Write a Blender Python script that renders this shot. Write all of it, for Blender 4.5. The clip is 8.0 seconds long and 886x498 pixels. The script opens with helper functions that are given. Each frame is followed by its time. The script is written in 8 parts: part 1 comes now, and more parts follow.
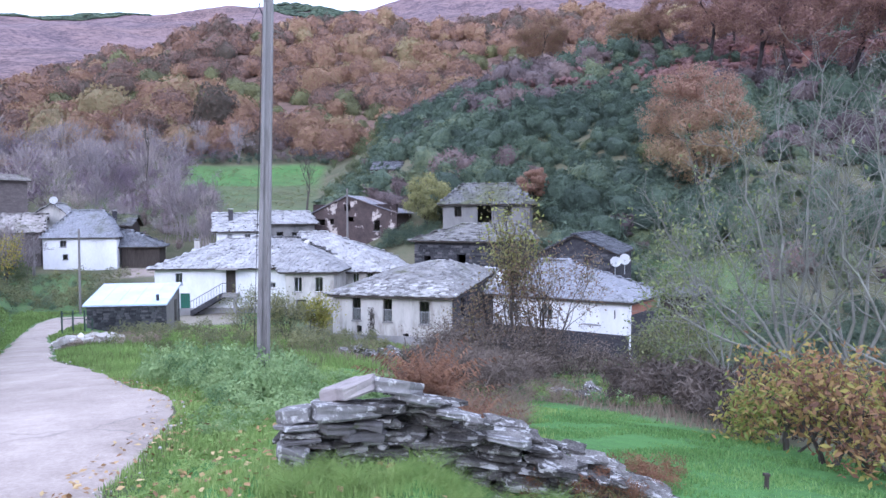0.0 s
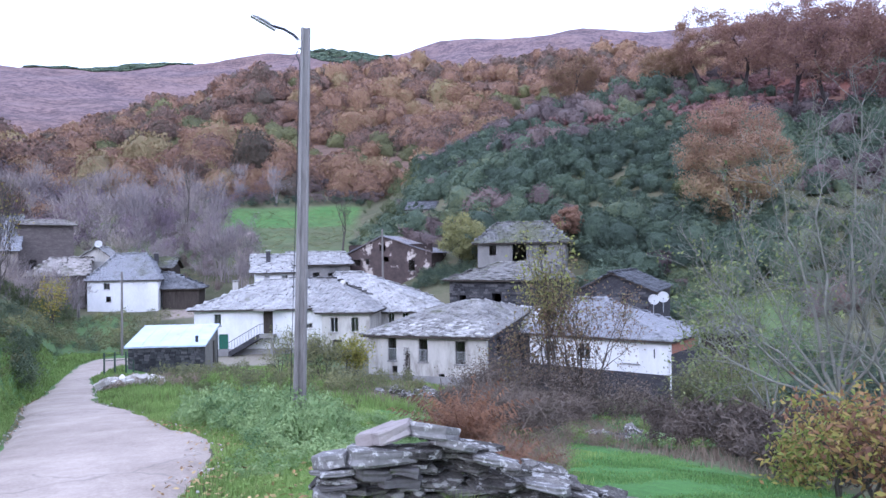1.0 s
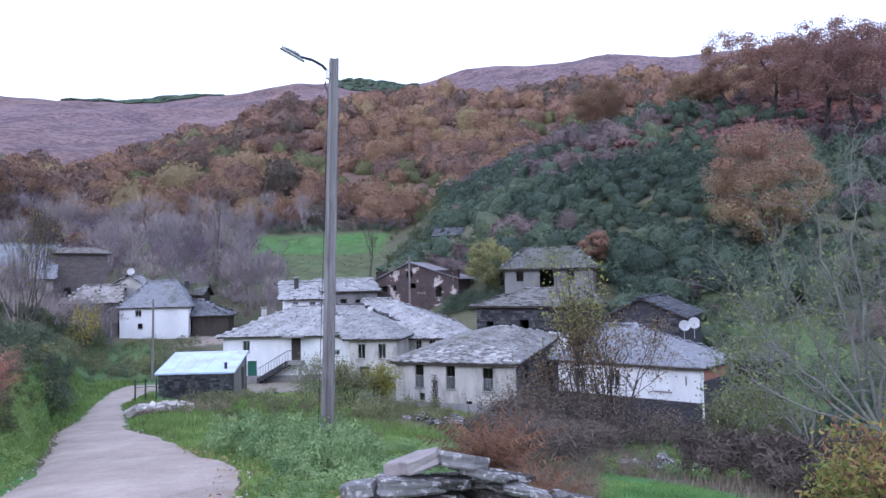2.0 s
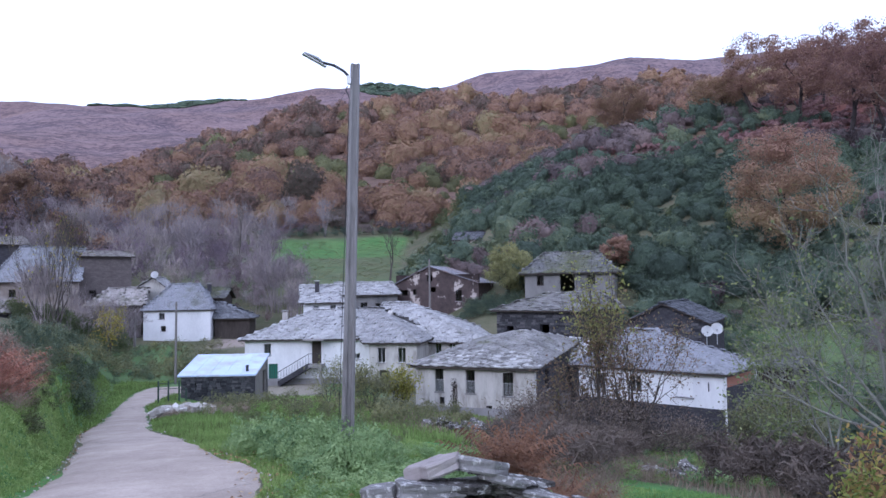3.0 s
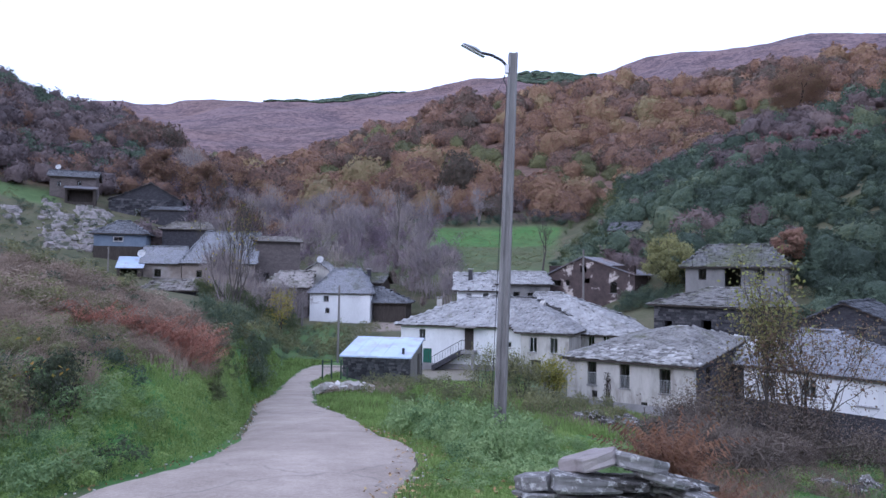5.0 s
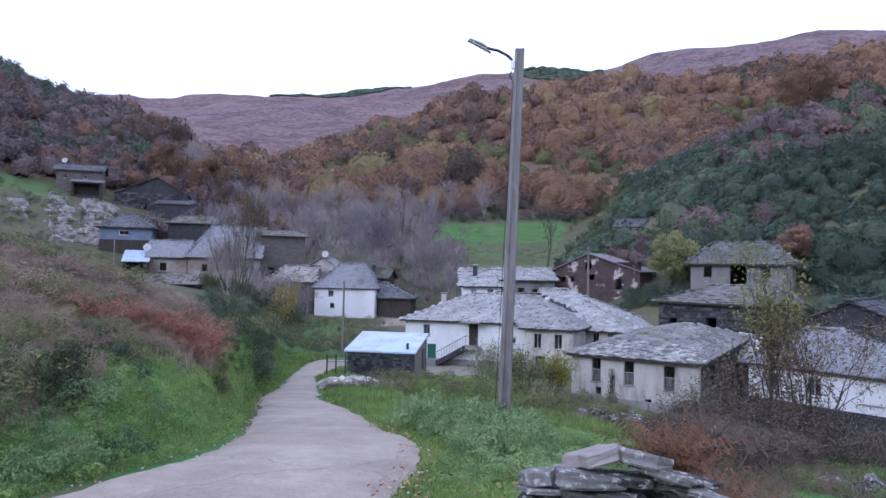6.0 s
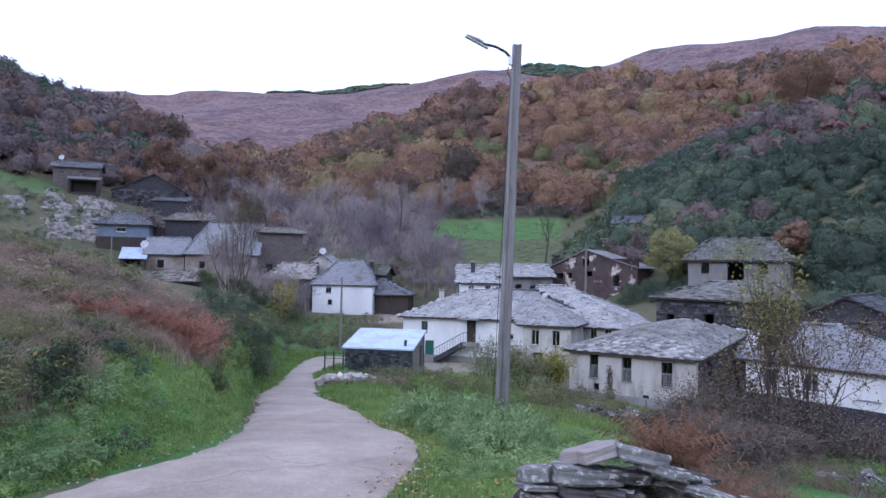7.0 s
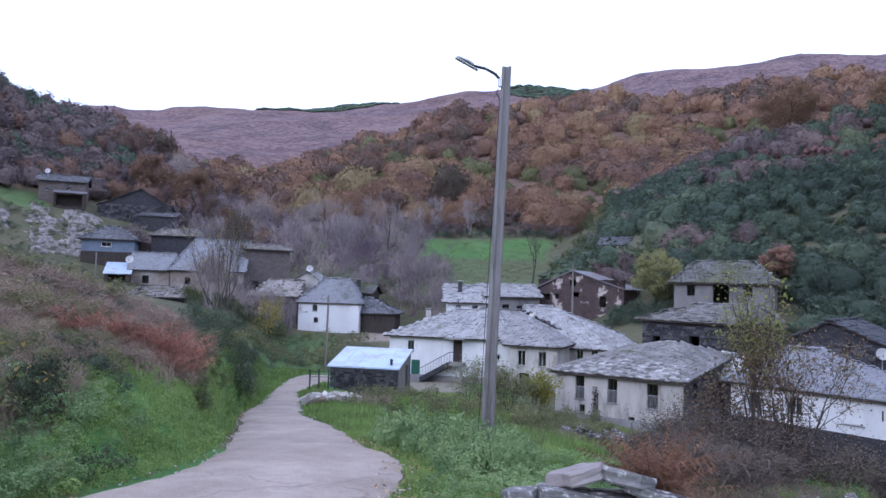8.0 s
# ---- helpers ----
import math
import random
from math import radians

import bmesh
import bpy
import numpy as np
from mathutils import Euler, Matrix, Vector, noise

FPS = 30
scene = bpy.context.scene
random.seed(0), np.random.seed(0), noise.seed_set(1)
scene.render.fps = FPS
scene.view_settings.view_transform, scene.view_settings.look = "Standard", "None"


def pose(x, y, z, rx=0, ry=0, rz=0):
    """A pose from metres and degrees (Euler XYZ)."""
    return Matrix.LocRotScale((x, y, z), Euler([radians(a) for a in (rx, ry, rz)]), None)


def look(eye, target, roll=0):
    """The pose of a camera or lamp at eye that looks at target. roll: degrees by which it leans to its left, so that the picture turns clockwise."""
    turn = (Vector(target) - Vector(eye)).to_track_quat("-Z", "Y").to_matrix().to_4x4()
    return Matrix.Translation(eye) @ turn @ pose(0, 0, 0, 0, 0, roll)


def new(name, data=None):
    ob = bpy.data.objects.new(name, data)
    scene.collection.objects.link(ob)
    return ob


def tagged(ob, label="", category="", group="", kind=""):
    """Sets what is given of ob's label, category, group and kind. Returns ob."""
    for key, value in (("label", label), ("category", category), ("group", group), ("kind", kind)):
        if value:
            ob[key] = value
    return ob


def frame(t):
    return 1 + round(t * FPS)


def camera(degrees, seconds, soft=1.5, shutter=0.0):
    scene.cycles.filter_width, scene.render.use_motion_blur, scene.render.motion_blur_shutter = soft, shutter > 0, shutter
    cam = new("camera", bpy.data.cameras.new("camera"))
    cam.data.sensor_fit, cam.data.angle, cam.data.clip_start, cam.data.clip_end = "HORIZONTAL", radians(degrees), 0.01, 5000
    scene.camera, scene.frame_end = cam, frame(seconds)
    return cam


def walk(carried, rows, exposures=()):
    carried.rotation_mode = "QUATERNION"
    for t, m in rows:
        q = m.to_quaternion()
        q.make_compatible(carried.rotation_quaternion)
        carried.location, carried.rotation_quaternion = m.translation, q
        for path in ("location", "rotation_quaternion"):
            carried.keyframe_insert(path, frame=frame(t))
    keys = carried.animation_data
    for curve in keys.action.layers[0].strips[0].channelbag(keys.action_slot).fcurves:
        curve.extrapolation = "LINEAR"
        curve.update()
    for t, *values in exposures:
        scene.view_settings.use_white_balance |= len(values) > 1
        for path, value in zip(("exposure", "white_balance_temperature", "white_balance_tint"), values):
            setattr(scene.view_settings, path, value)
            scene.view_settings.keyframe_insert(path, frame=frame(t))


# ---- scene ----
cam = camera(64.18, 8.0)
PATH = [
    (0.0, pose(0.047, 0.044, 1.657, 87.53, 0.21, -0.27)),
    (0.5, pose(0.052, 0.038, 1.669, 88.95, 0.60, 0.85)),
    (1.0, pose(0.050, 0.039, 1.688, 90.71, 0.86, 2.55)),
    (1.5, pose(0.041, 0.050, 1.693, 92.13, 1.05, 4.11)),
    (3.0, pose(0.042, 0.024, 1.704, 93.21, 0.86, 6.35)),
    (3.5, pose(0.036, 0.030, 1.701, 93.18, 0.63, 9.38)),
    (4.0, pose(0.017, 0.010, 1.703, 92.99, 0.11, 13.82)),
    (4.5, pose(0.007, 0.010, 1.700, 92.70, -0.38, 17.16)),
    (5.0, pose(0.005, 0.007, 1.701, 92.36, -0.71, 18.63)),
    (6.5, pose(0.000, -0.001, 1.700, 91.85, -1.10, 19.00)),
    (7.0, pose(0.001, 0.018, 1.698, 91.73, -1.00, 18.83)),
    (7.5, pose(0.002, 0.010, 1.700, 92.19, -1.21, 18.46)),
    (8.0, pose(-0.000, 0.000, 1.706, 93.30, -1.70, 17.78)),
]
walk(cam, PATH, exposures=[(0.0, 0.88, 5200, 20), (0.5, 0.88, 5200, 20), (1.0, 0.76, 5200, 20), (1.5, 0.55, 5200, 20), (3.0, 0.22, 5200, 20), (5.0, 0.1, 5200, 20), (8.0, 0.12, 5200, 20)])

# ---- sky: closed white overcast at the end of the day ----
world = bpy.data.worlds.new("overcast_sky")
scene.world = world
world.use_nodes = True
wn = world.node_tree.nodes
wl = world.node_tree.links
wn.clear()
w_out = wn.new("ShaderNodeOutputWorld")
w_bg = wn.new("ShaderNodeBackground")
w_cloud = wn.new("ShaderNodeBackground")
w_add = wn.new("ShaderNodeAddShader")
w_sky = wn.new("ShaderNodeTexSky")
w_sky.sky_type = "NISHITA"
w_sky.sun_disc = False
w_sky.sun_elevation = radians(24)
w_sky.sun_rotation = radians(200)
w_bg.inputs["Strength"].default_value = 0.05
w_cloud.inputs["Color"].default_value = (0.93, 0.94, 1.0, 1)
w_cloud.inputs["Strength"].default_value = 1.15
wl.new(w_sky.outputs["Color"], w_bg.inputs["Color"])
wl.new(w_bg.outputs[0], w_add.inputs[0])
wl.new(w_cloud.outputs[0], w_add.inputs[1])
wl.new(w_add.outputs[0], w_out.inputs["Surface"])

sun = new("sun", bpy.data.lights.new("sun", "SUN"))
sun.data.energy = 0.7
sun.data.angle = radians(25)
sun.data.color = (1.0, 0.95, 0.9)
sun.matrix_world = look((0, 0, 60), (16, 44, 60 - 21))


# ---- materials ----
def nodes_of(m):
    m.use_nodes = True
    nt = m.node_tree
    return nt, nt.nodes, nt.links, nt.nodes["Principled BSDF"]


def ramp(nt, fac, stops):
    r = nt.nodes.new("ShaderNodeValToRGB")
    while len(r.color_ramp.elements) < len(stops):
        r.color_ramp.elements.new(0.5)
    for e, (p, c) in zip(r.color_ramp.elements, stops):
        e.position, e.color = p, (*c, 1)
    nt.links.new(fac, r.inputs["Fac"])
    return r.outputs["Color"]


def noise_tex(nt, vec, scale, detail=4.0, rough=0.6):
    n = nt.nodes.new("ShaderNodeTexNoise")
    n.inputs["Scale"].default_value, n.inputs["Detail"].default_value = scale, detail
    n.inputs["Roughness"].default_value = rough
    if vec:
        nt.links.new(vec, n.inputs["Vector"])
    return n.outputs["Fac"]


def mixc(nt, fac, a, b, mode="MIX"):
    m = nt.nodes.new("ShaderNodeMix")
    m.data_type, m.blend_type = "RGBA", mode
    for sock, val in ((m.inputs[0], fac), (m.inputs[6], a), (m.inputs[7], b)):
        if isinstance(val, (int, float)):
            sock.default_value = val
        elif isinstance(val, tuple):
            sock.default_value = (*val, 1)
        else:
            nt.links.new(val, sock)
    return m.outputs[2]


def math_node(nt, op, a, b=0.0):
    m = nt.nodes.new("ShaderNodeMath")
    m.operation = op
    for sock, val in ((m.inputs[0], a), (m.inputs[1], b)):
        if isinstance(val, (int, float)):
            sock.default_value = val
        else:
            nt.links.new(val, sock)
    return m.outputs[0]


def place(nt, scale=(1, 1, 1)):
    """World position, so that grain keeps its true size."""
    g = nt.nodes.new("ShaderNodeNewGeometry")
    mp = nt.nodes.new("ShaderNodeMapping")
    mp.inputs["Scale"].default_value = scale
    nt.links.new(g.outputs["Position"], mp.inputs["Vector"])
    return mp.outputs["Vector"]


def bump_on(nt, bsdf, height, strength, distance):
    b = nt.nodes.new("ShaderNodeBump")
    b.inputs["Strength"].default_value, b.inputs["Distance"].default_value = strength, distance
    nt.links.new(height, b.inputs["Height"])
    nt.links.new(b.outputs["Normal"], bsdf.inputs["Normal"])


def surface(name, stops, big=0.5, small=8.0, rough=0.9, bump=0.3, dist=0.02, stain=None, stain_scale=0.35, stain_at=(0.5, 0.68),
            spread=0.0, stretch=(1, 1, 1), metal=0.0, grain=0.35):
    """Colour from two scales of noise, with stains of a second colour and a tone of its own for each object."""
    m = bpy.data.materials.new(name)
    nt, nn, ll, bs = nodes_of(m)
    v = place(nt, stretch)
    n1, n2 = noise_tex(nt, v, big, 5), noise_tex(nt, v, small, 5, 0.7)
    mixed = math_node(nt, "ADD", math_node(nt, "MULTIPLY", n1, 1 - grain), math_node(nt, "MULTIPLY", n2, grain))
    if spread:
        oi = nn.new("ShaderNodeObjectInfo")
        mixed = math_node(nt, "ADD", mixed, math_node(nt, "MULTIPLY", math_node(nt, "SUBTRACT", oi.outputs["Random"], 0.5), spread))
    col = ramp(nt, mixed, stops)
    if stain:
        s = noise_tex(nt, place(nt, tuple(k * 1.0 for k in stretch)), stain_scale, 6, 0.65)
        f = ramp(nt, s, [(stain_at[0], (0, 0, 0)), (stain_at[1], (1, 1, 1))])
        col = mixc(nt, f, col, stain)
    ll.new(col, bs.inputs["Base Color"])
    bs.inputs["Roughness"].default_value = rough
    bs.inputs["Metallic"].default_value = metal
    bs.inputs["Specular IOR Level"].default_value = 0.25
    if bump:
        bump_on(nt, bs, n2, bump, dist)
    return m


def leafy(name, stops, rough=0.7, spread_noise=0.12, through_light=0.33, leaf_vary=0.35, relief=None):
    """Leaves: a tone for each plant from its tone attribute, another for each leaf."""
    m = bpy.data.materials.new(name)
    nt, nn, ll, bs = nodes_of(m)
    at = nn.new("ShaderNodeAttribute")
    at.attribute_name = "tone"
    g = nn.new("ShaderNodeNewGeometry")
    oi = nn.new("ShaderNodeObjectInfo")
    r = math_node(nt, "MULTIPLY", math_node(nt, "SUBTRACT", g.outputs["Random Per Island"], 0.5), leaf_vary)
    big = math_node(nt, "MULTIPLY", math_node(nt, "SUBTRACT", noise_tex(nt, place(nt), spread_noise, 3), 0.5), 0.7)
    f = math_node(nt, "ADD", math_node(nt, "ADD", at.outputs["Fac"], r), big)
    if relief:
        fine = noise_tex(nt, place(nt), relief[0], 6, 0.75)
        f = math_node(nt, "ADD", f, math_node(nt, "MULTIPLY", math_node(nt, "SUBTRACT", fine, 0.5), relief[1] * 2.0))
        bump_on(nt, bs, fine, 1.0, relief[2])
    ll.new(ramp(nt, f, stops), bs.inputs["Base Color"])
    bs.inputs["Roughness"].default_value = rough
    bs.inputs["Specular IOR Level"].default_value = 0.15
    if through_light:
        tr = nn.new("ShaderNodeBsdfTranslucent")
        ll.new(ramp(nt, f, stops), tr.inputs["Color"])
        mx = nn.new("ShaderNodeMixShader")
        mx.inputs[0].default_value = through_light
        ll.new(bs.outputs[0], mx.inputs[1])
        ll.new(tr.outputs[0], mx.inputs[2])
        ll.new(mx.outputs[0], nn["Material Output"].inputs["Surface"])
    return m


def plain(name, col, rough=0.6, metal=0.0, vary=0.15, scale=6.0):
    d = tuple(c * (1 - vary) for c in col)
    e = tuple(min(1, c * (1 + vary)) for c in col)
    return surface(name, [(0.3, d), (0.7, e)], big=scale, small=scale * 7, rough=rough, metal=metal, bump=0.1, dist=0.005)


M = {}
M["whitewash"] = surface("whitewash", [(0.3, (0.60, 0.60, 0.61)), (0.6, (0.78, 0.78, 0.79))], big=0.4, small=5, stain=(0.42, 0.42, 0.42),
                         stain_scale=0.5, stain_at=(0.60, 0.78), stretch=(1, 1, 0.45), bump=0.2)
M["old_plaster"] = surface("old_plaster", [(0.3, (0.31, 0.29, 0.265)), (0.45, (0.455, 0.435, 0.40)), (0.7, (0.585, 0.56, 0.525))], big=0.6, small=6, stain=(0.23, 0.205, 0.18),
                           stain_scale=0.9, stain_at=(0.50, 0.66), stretch=(1, 1, 0.3), bump=0.3)
M["grey_plaster"] = surface("grey_plaster", [(0.3, (0.165, 0.16, 0.155)), (0.7, (0.28, 0.27, 0.262))], big=0.5, small=6, stain=(0.12, 0.12, 0.12),
                            stain_scale=0.5, stretch=(1, 1, 0.5))
M["cement"] = surface("cement", [(0.3, (0.20, 0.19, 0.19)), (0.7, (0.32, 0.31, 0.31))], big=1.0, small=10)
M["dark_stone"] = surface("dark_stone", [(0.25, (0.024, 0.023, 0.028)), (0.5, (0.055, 0.053, 0.06)), (0.75, (0.12, 0.115, 0.118))], big=2.2, small=6,
                          bump=0.8, dist=0.08, stretch=(1, 1, 2.5), grain=0.5)
M["facing_stone"] = surface("facing_stone", [(0.25, (0.03, 0.03, 0.035)), (0.5, (0.065, 0.065, 0.072)), (0.75, (0.13, 0.125, 0.128))], big=1.4, small=7, spread=0.5, bump=0.7, dist=0.03)
M["brown_stone"] = surface("brown_stone", [(0.3, (0.05, 0.04, 0.039)), (0.7, (0.12, 0.088, 0.083))], big=1.2, small=5, stain=(0.50, 0.44, 0.40),
                           stain_scale=0.42, stain_at=(0.56, 0.60), bump=0.6, dist=0.06)
M["ochre_stone"] = surface("ochre_stone", [(0.3, (0.17, 0.14, 0.12)), (0.7, (0.32, 0.27, 0.23))], big=0.9, small=5, stain=(0.40, 0.37, 0.35),
                           stain_scale=0.3, bump=0.6, dist=0.06)
M["slate"] = surface("slate", [(0.25, (0.22, 0.215, 0.215)), (0.5, (0.40, 0.395, 0.395)), (0.8, (0.62, 0.615, 0.61))], big=0.9, small=9, rough=0.65, spread=0.34,
                     stain=(0.17, 0.17, 0.13), stain_scale=0.6, stain_at=(0.60, 0.75), bump=0.35, dist=0.02)
M["grey_slate"] = surface("grey_slate", [(0.25, (0.12, 0.115, 0.11)), (0.5, (0.27, 0.262, 0.252)), (0.8, (0.50, 0.49, 0.475))], big=1.1, small=9, rough=0.7, spread=0.42,
                          stain=(0.13, 0.135, 0.085), stain_scale=0.7, stain_at=(0.55, 0.70), bump=0.35, dist=0.02)
M["smooth_slate"] = surface("smooth_slate", [(0.3, (0.21, 0.215, 0.235)), (0.7, (0.34, 0.345, 0.372))], big=0.5, small=6, rough=0.6, spread=0.08, stain=(0.15, 0.155, 0.14), stain_scale=0.5, bump=0.2)
M["brown_slate"] = surface("brown_slate", [(0.3, (0.17, 0.155, 0.145)), (0.7, (0.39, 0.36, 0.34))], big=0.8, small=8, rough=0.75, spread=0.3, stain=(0.12, 0.12, 0.075), stain_scale=0.6, stain_at=(0.5, 0.66), bump=0.3)
M["umber_stone"] = surface("umber_stone", [(0.25, (0.07, 0.058, 0.056)), (0.5, (0.135, 0.115, 0.11)), (0.75, (0.22, 0.19, 0.18))], big=1.4, small=5, bump=0.8, dist=0.08, stretch=(1, 1, 2.0), grain=0.5)
M["dark_slate"] = surface("dark_slate", [(0.3, (0.075, 0.078, 0.088)), (0.7, (0.19, 0.195, 0.21))], big=0.6, small=8, rough=0.6, spread=0.3, bump=0.3)
M["black_slate"] = surface("black_slate", [(0.3, (0.045, 0.048, 0.055)), (0.7, (0.10, 0.105, 0.118))], big=0.6, small=8, rough=0.6, spread=0.22, bump=0.3)
M["mossy_slate"] = surface("mossy_slate", [(0.25, (0.10, 0.10, 0.10)), (0.7, (0.30, 0.30, 0.30))], big=0.9, small=8, spread=0.4, stain=(0.12, 0.13, 0.06),
                           stain_scale=0.35, stain_at=(0.42, 0.62))
M["tin"] = surface("tin", [(0.3, (0.42, 0.51, 0.66)), (0.7, (0.56, 0.65, 0.80))], big=0.6, small=4, rough=0.45, metal=0.25, stain=(0.40, 0.40, 0.42), stain_scale=0.8, bump=0.05)
M["rust_tin"] = surface("rust_tin", [(0.3, (0.13, 0.13, 0.15)), (0.7, (0.26, 0.25, 0.27))], big=0.6, small=4, rough=0.55, metal=0.2, stain=(0.20, 0.13, 0.10))
M["blue_paint"] = surface("blue_paint", [(0.3, (0.12, 0.15, 0.20)), (0.7, (0.20, 0.24, 0.30))], big=0.8, small=6)
M["brick_red"] = surface("brick_red", [(0.3, (0.28, 0.13, 0.09)), (0.7, (0.42, 0.20, 0.14))], big=2, small=12, stretch=(1, 1, 3))
M["dark_wood"] = surface("dark_wood", [(0.3, (0.03, 0.025, 0.022)), (0.7, (0.09, 0.075, 0.065))], big=2, small=14, stretch=(4, 4, 0.5))
M["grey_wood"] = surface("grey_wood", [(0.3, (0.13, 0.12, 0.11)), (0.7, (0.26, 0.24, 0.225))], big=3, small=22, stretch=(3, 3, 0.3), bump=0.4)
M["green_paint"] = plain("green_paint", (0.025, 0.13, 0.09), 0.5)
M["fence_paint"] = plain("fence_paint", (0.05, 0.075, 0.06), 0.6)
M["white_paint"] = plain("white_paint", (0.72, 0.72, 0.72), 0.5, vary=0.06)
M["metal"] = plain("metal", (0.42, 0.43, 0.45), 0.45, 0.7)
M["dark_metal"] = plain("dark_metal", (0.05, 0.05, 0.055), 0.5, 0.5)
M["bark"] = surface("bark", [(0.3, (0.045, 0.038, 0.034)), (0.7, (0.13, 0.115, 0.10))], big=3, small=18, stretch=(2, 2, 0.5), bump=0.6)
M["pale_bark"] = surface("pale_bark", [(0.3, (0.13, 0.13, 0.112)), (0.7, (0.31, 0.31, 0.272))], big=2.5, small=16, stretch=(2, 2, 0.6), stain=(0.20, 0.215, 0.14), stain_scale=2.0)
M["field_stone"] = surface("field_stone", [(0.30, (0.028, 0.026, 0.024)), (0.46, (0.10, 0.092, 0.085)), (0.60, (0.21, 0.197, 0.182)), (0.72, (0.35, 0.33, 0.308))], big=5.0, small=40, spread=0.22,
                           stain=(0.50, 0.49, 0.47), stain_scale=8.0, stain_at=(0.535, 0.60), bump=1.0, dist=0.03, stretch=(1, 1, 2.2), grain=0.5)
M["wall_block"] = surface("wall_block", [(0.3, (0.075, 0.07, 0.07)), (0.7, (0.19, 0.18, 0.178))], big=4.0, small=30, stain=(0.09, 0.105, 0.055), stain_scale=5.0, stain_at=(0.55, 0.66), bump=0.8, dist=0.02, stretch=(1, 1, 1.6))
M["lichen_slab"] = surface("lichen_slab", [(0.3, (0.11, 0.105, 0.10)), (0.7, (0.29, 0.28, 0.275))], big=4.0, small=34, stain=(0.50, 0.49, 0.475), stain_scale=14.0, stain_at=(0.54, 0.62), bump=0.8, dist=0.02)
M["pink_slab"] = surface("pink_slab", [(0.3, (0.23, 0.195, 0.185)), (0.7, (0.40, 0.36, 0.345))], big=2.5, small=22, stain=(0.16, 0.13, 0.125), stain_scale=4.0, stain_at=(0.58, 0.7), bump=0.6, dist=0.012)
M["rock"] = surface("rock", [(0.3, (0.19, 0.165, 0.16)), (0.7, (0.43, 0.395, 0.38))], big=0.5, small=3, stain=(0.10, 0.105, 0.075), stain_scale=0.6, stain_at=(0.46, 0.6), bump=0.8, dist=0.15)
M["pale_stone"] = surface("pale_stone", [(0.3, (0.36, 0.33, 0.30)), (0.7, (0.60, 0.57, 0.53))], big=1.5, small=9, spread=0.3, stain=(0.22, 0.19, 0.16), stain_scale=2.0, stain_at=(0.55, 0.7), bump=0.6)
M["glass"] = bpy.data.materials.new("window_glass")
_nt, _nn, _ll, _bs = nodes_of(M["glass"])
_bs.inputs["Base Color"].default_value = (0.75, 0.8, 0.82, 1)
_bs.inputs["Transmission Weight"].default_value = 1.0
_bs.inputs["Roughness"].default_value = 0.08
_bs.inputs["IOR"].default_value = 1.45

M["leaf_rust"] = leafy("rust_leaves", [(0.0, (0.20, 0.105, 0.085)), (0.35, (0.31, 0.155, 0.105)), (0.65, (0.40, 0.22, 0.12)), (1.0, (0.42, 0.29, 0.13))])
M["leaf_oak"] = leafy("dull_oak_leaves", [(0.0, (0.27, 0.15, 0.12)), (0.35, (0.33, 0.205, 0.15)), (0.65, (0.36, 0.245, 0.16)), (1.0, (0.36, 0.28, 0.155))], leaf_vary=0.25)
M["leaf_crest"] = leafy("bronze_leaves", [(0.0, (0.17, 0.105, 0.105)), (0.35, (0.245, 0.145, 0.125)), (0.65, (0.30, 0.185, 0.13)), (1.0, (0.32, 0.235, 0.135))], leaf_vary=0.3)
M["leaf_chestnut"] = leafy("chestnut_leaves", [(0.0, (0.12, 0.065, 0.045)), (0.3, (0.26, 0.14, 0.085)), (0.55, (0.36, 0.235, 0.10)), (0.8, (0.36, 0.33, 0.09)), (1.0, (0.22, 0.27, 0.075))], spread_noise=1.2, leaf_vary=0.85)
M["dark_bark"] = surface("dark_bark", [(0.3, (0.025, 0.02, 0.02)), (0.7, (0.07, 0.058, 0.055))], big=2, small=12, stretch=(2, 2, 0.5))
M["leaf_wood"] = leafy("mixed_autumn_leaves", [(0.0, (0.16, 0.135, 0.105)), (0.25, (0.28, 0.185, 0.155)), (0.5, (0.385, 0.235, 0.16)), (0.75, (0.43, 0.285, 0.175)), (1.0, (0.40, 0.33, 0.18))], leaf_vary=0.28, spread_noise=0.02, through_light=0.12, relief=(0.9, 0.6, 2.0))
# purple-brown bare wood with the lilac of distance haze mixed into its colour
M["leaf_far"] = leafy("hazed_bare_wood", [(0.0, (0.25, 0.195, 0.245)), (0.4, (0.32, 0.24, 0.29)), (0.7, (0.36, 0.265, 0.28)), (1.0, (0.33, 0.265, 0.235))], leaf_vary=0.1, spread_noise=0.006, through_light=0, relief=(0.4, 0.5, 3.0))
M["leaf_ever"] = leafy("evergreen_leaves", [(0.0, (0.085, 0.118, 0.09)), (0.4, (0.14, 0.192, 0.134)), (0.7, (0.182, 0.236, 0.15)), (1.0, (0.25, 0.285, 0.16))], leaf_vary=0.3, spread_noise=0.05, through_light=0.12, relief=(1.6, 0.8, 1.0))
M["leaf_yellow"] = leafy("yellowing_leaves", [(0.0, (0.12, 0.14, 0.045)), (0.4, (0.26, 0.26, 0.06)), (0.75, (0.40, 0.33, 0.08)), (1.0, (0.45, 0.28, 0.08))], spread_noise=0.4)
M["leaf_hazel"] = leafy("hazel_leaves", [(0.0, (0.17, 0.11, 0.085)), (0.4, (0.22, 0.17, 0.095)), (0.7, (0.235, 0.245, 0.085)), (1.0, (0.32, 0.345, 0.11))], spread_noise=0.5)
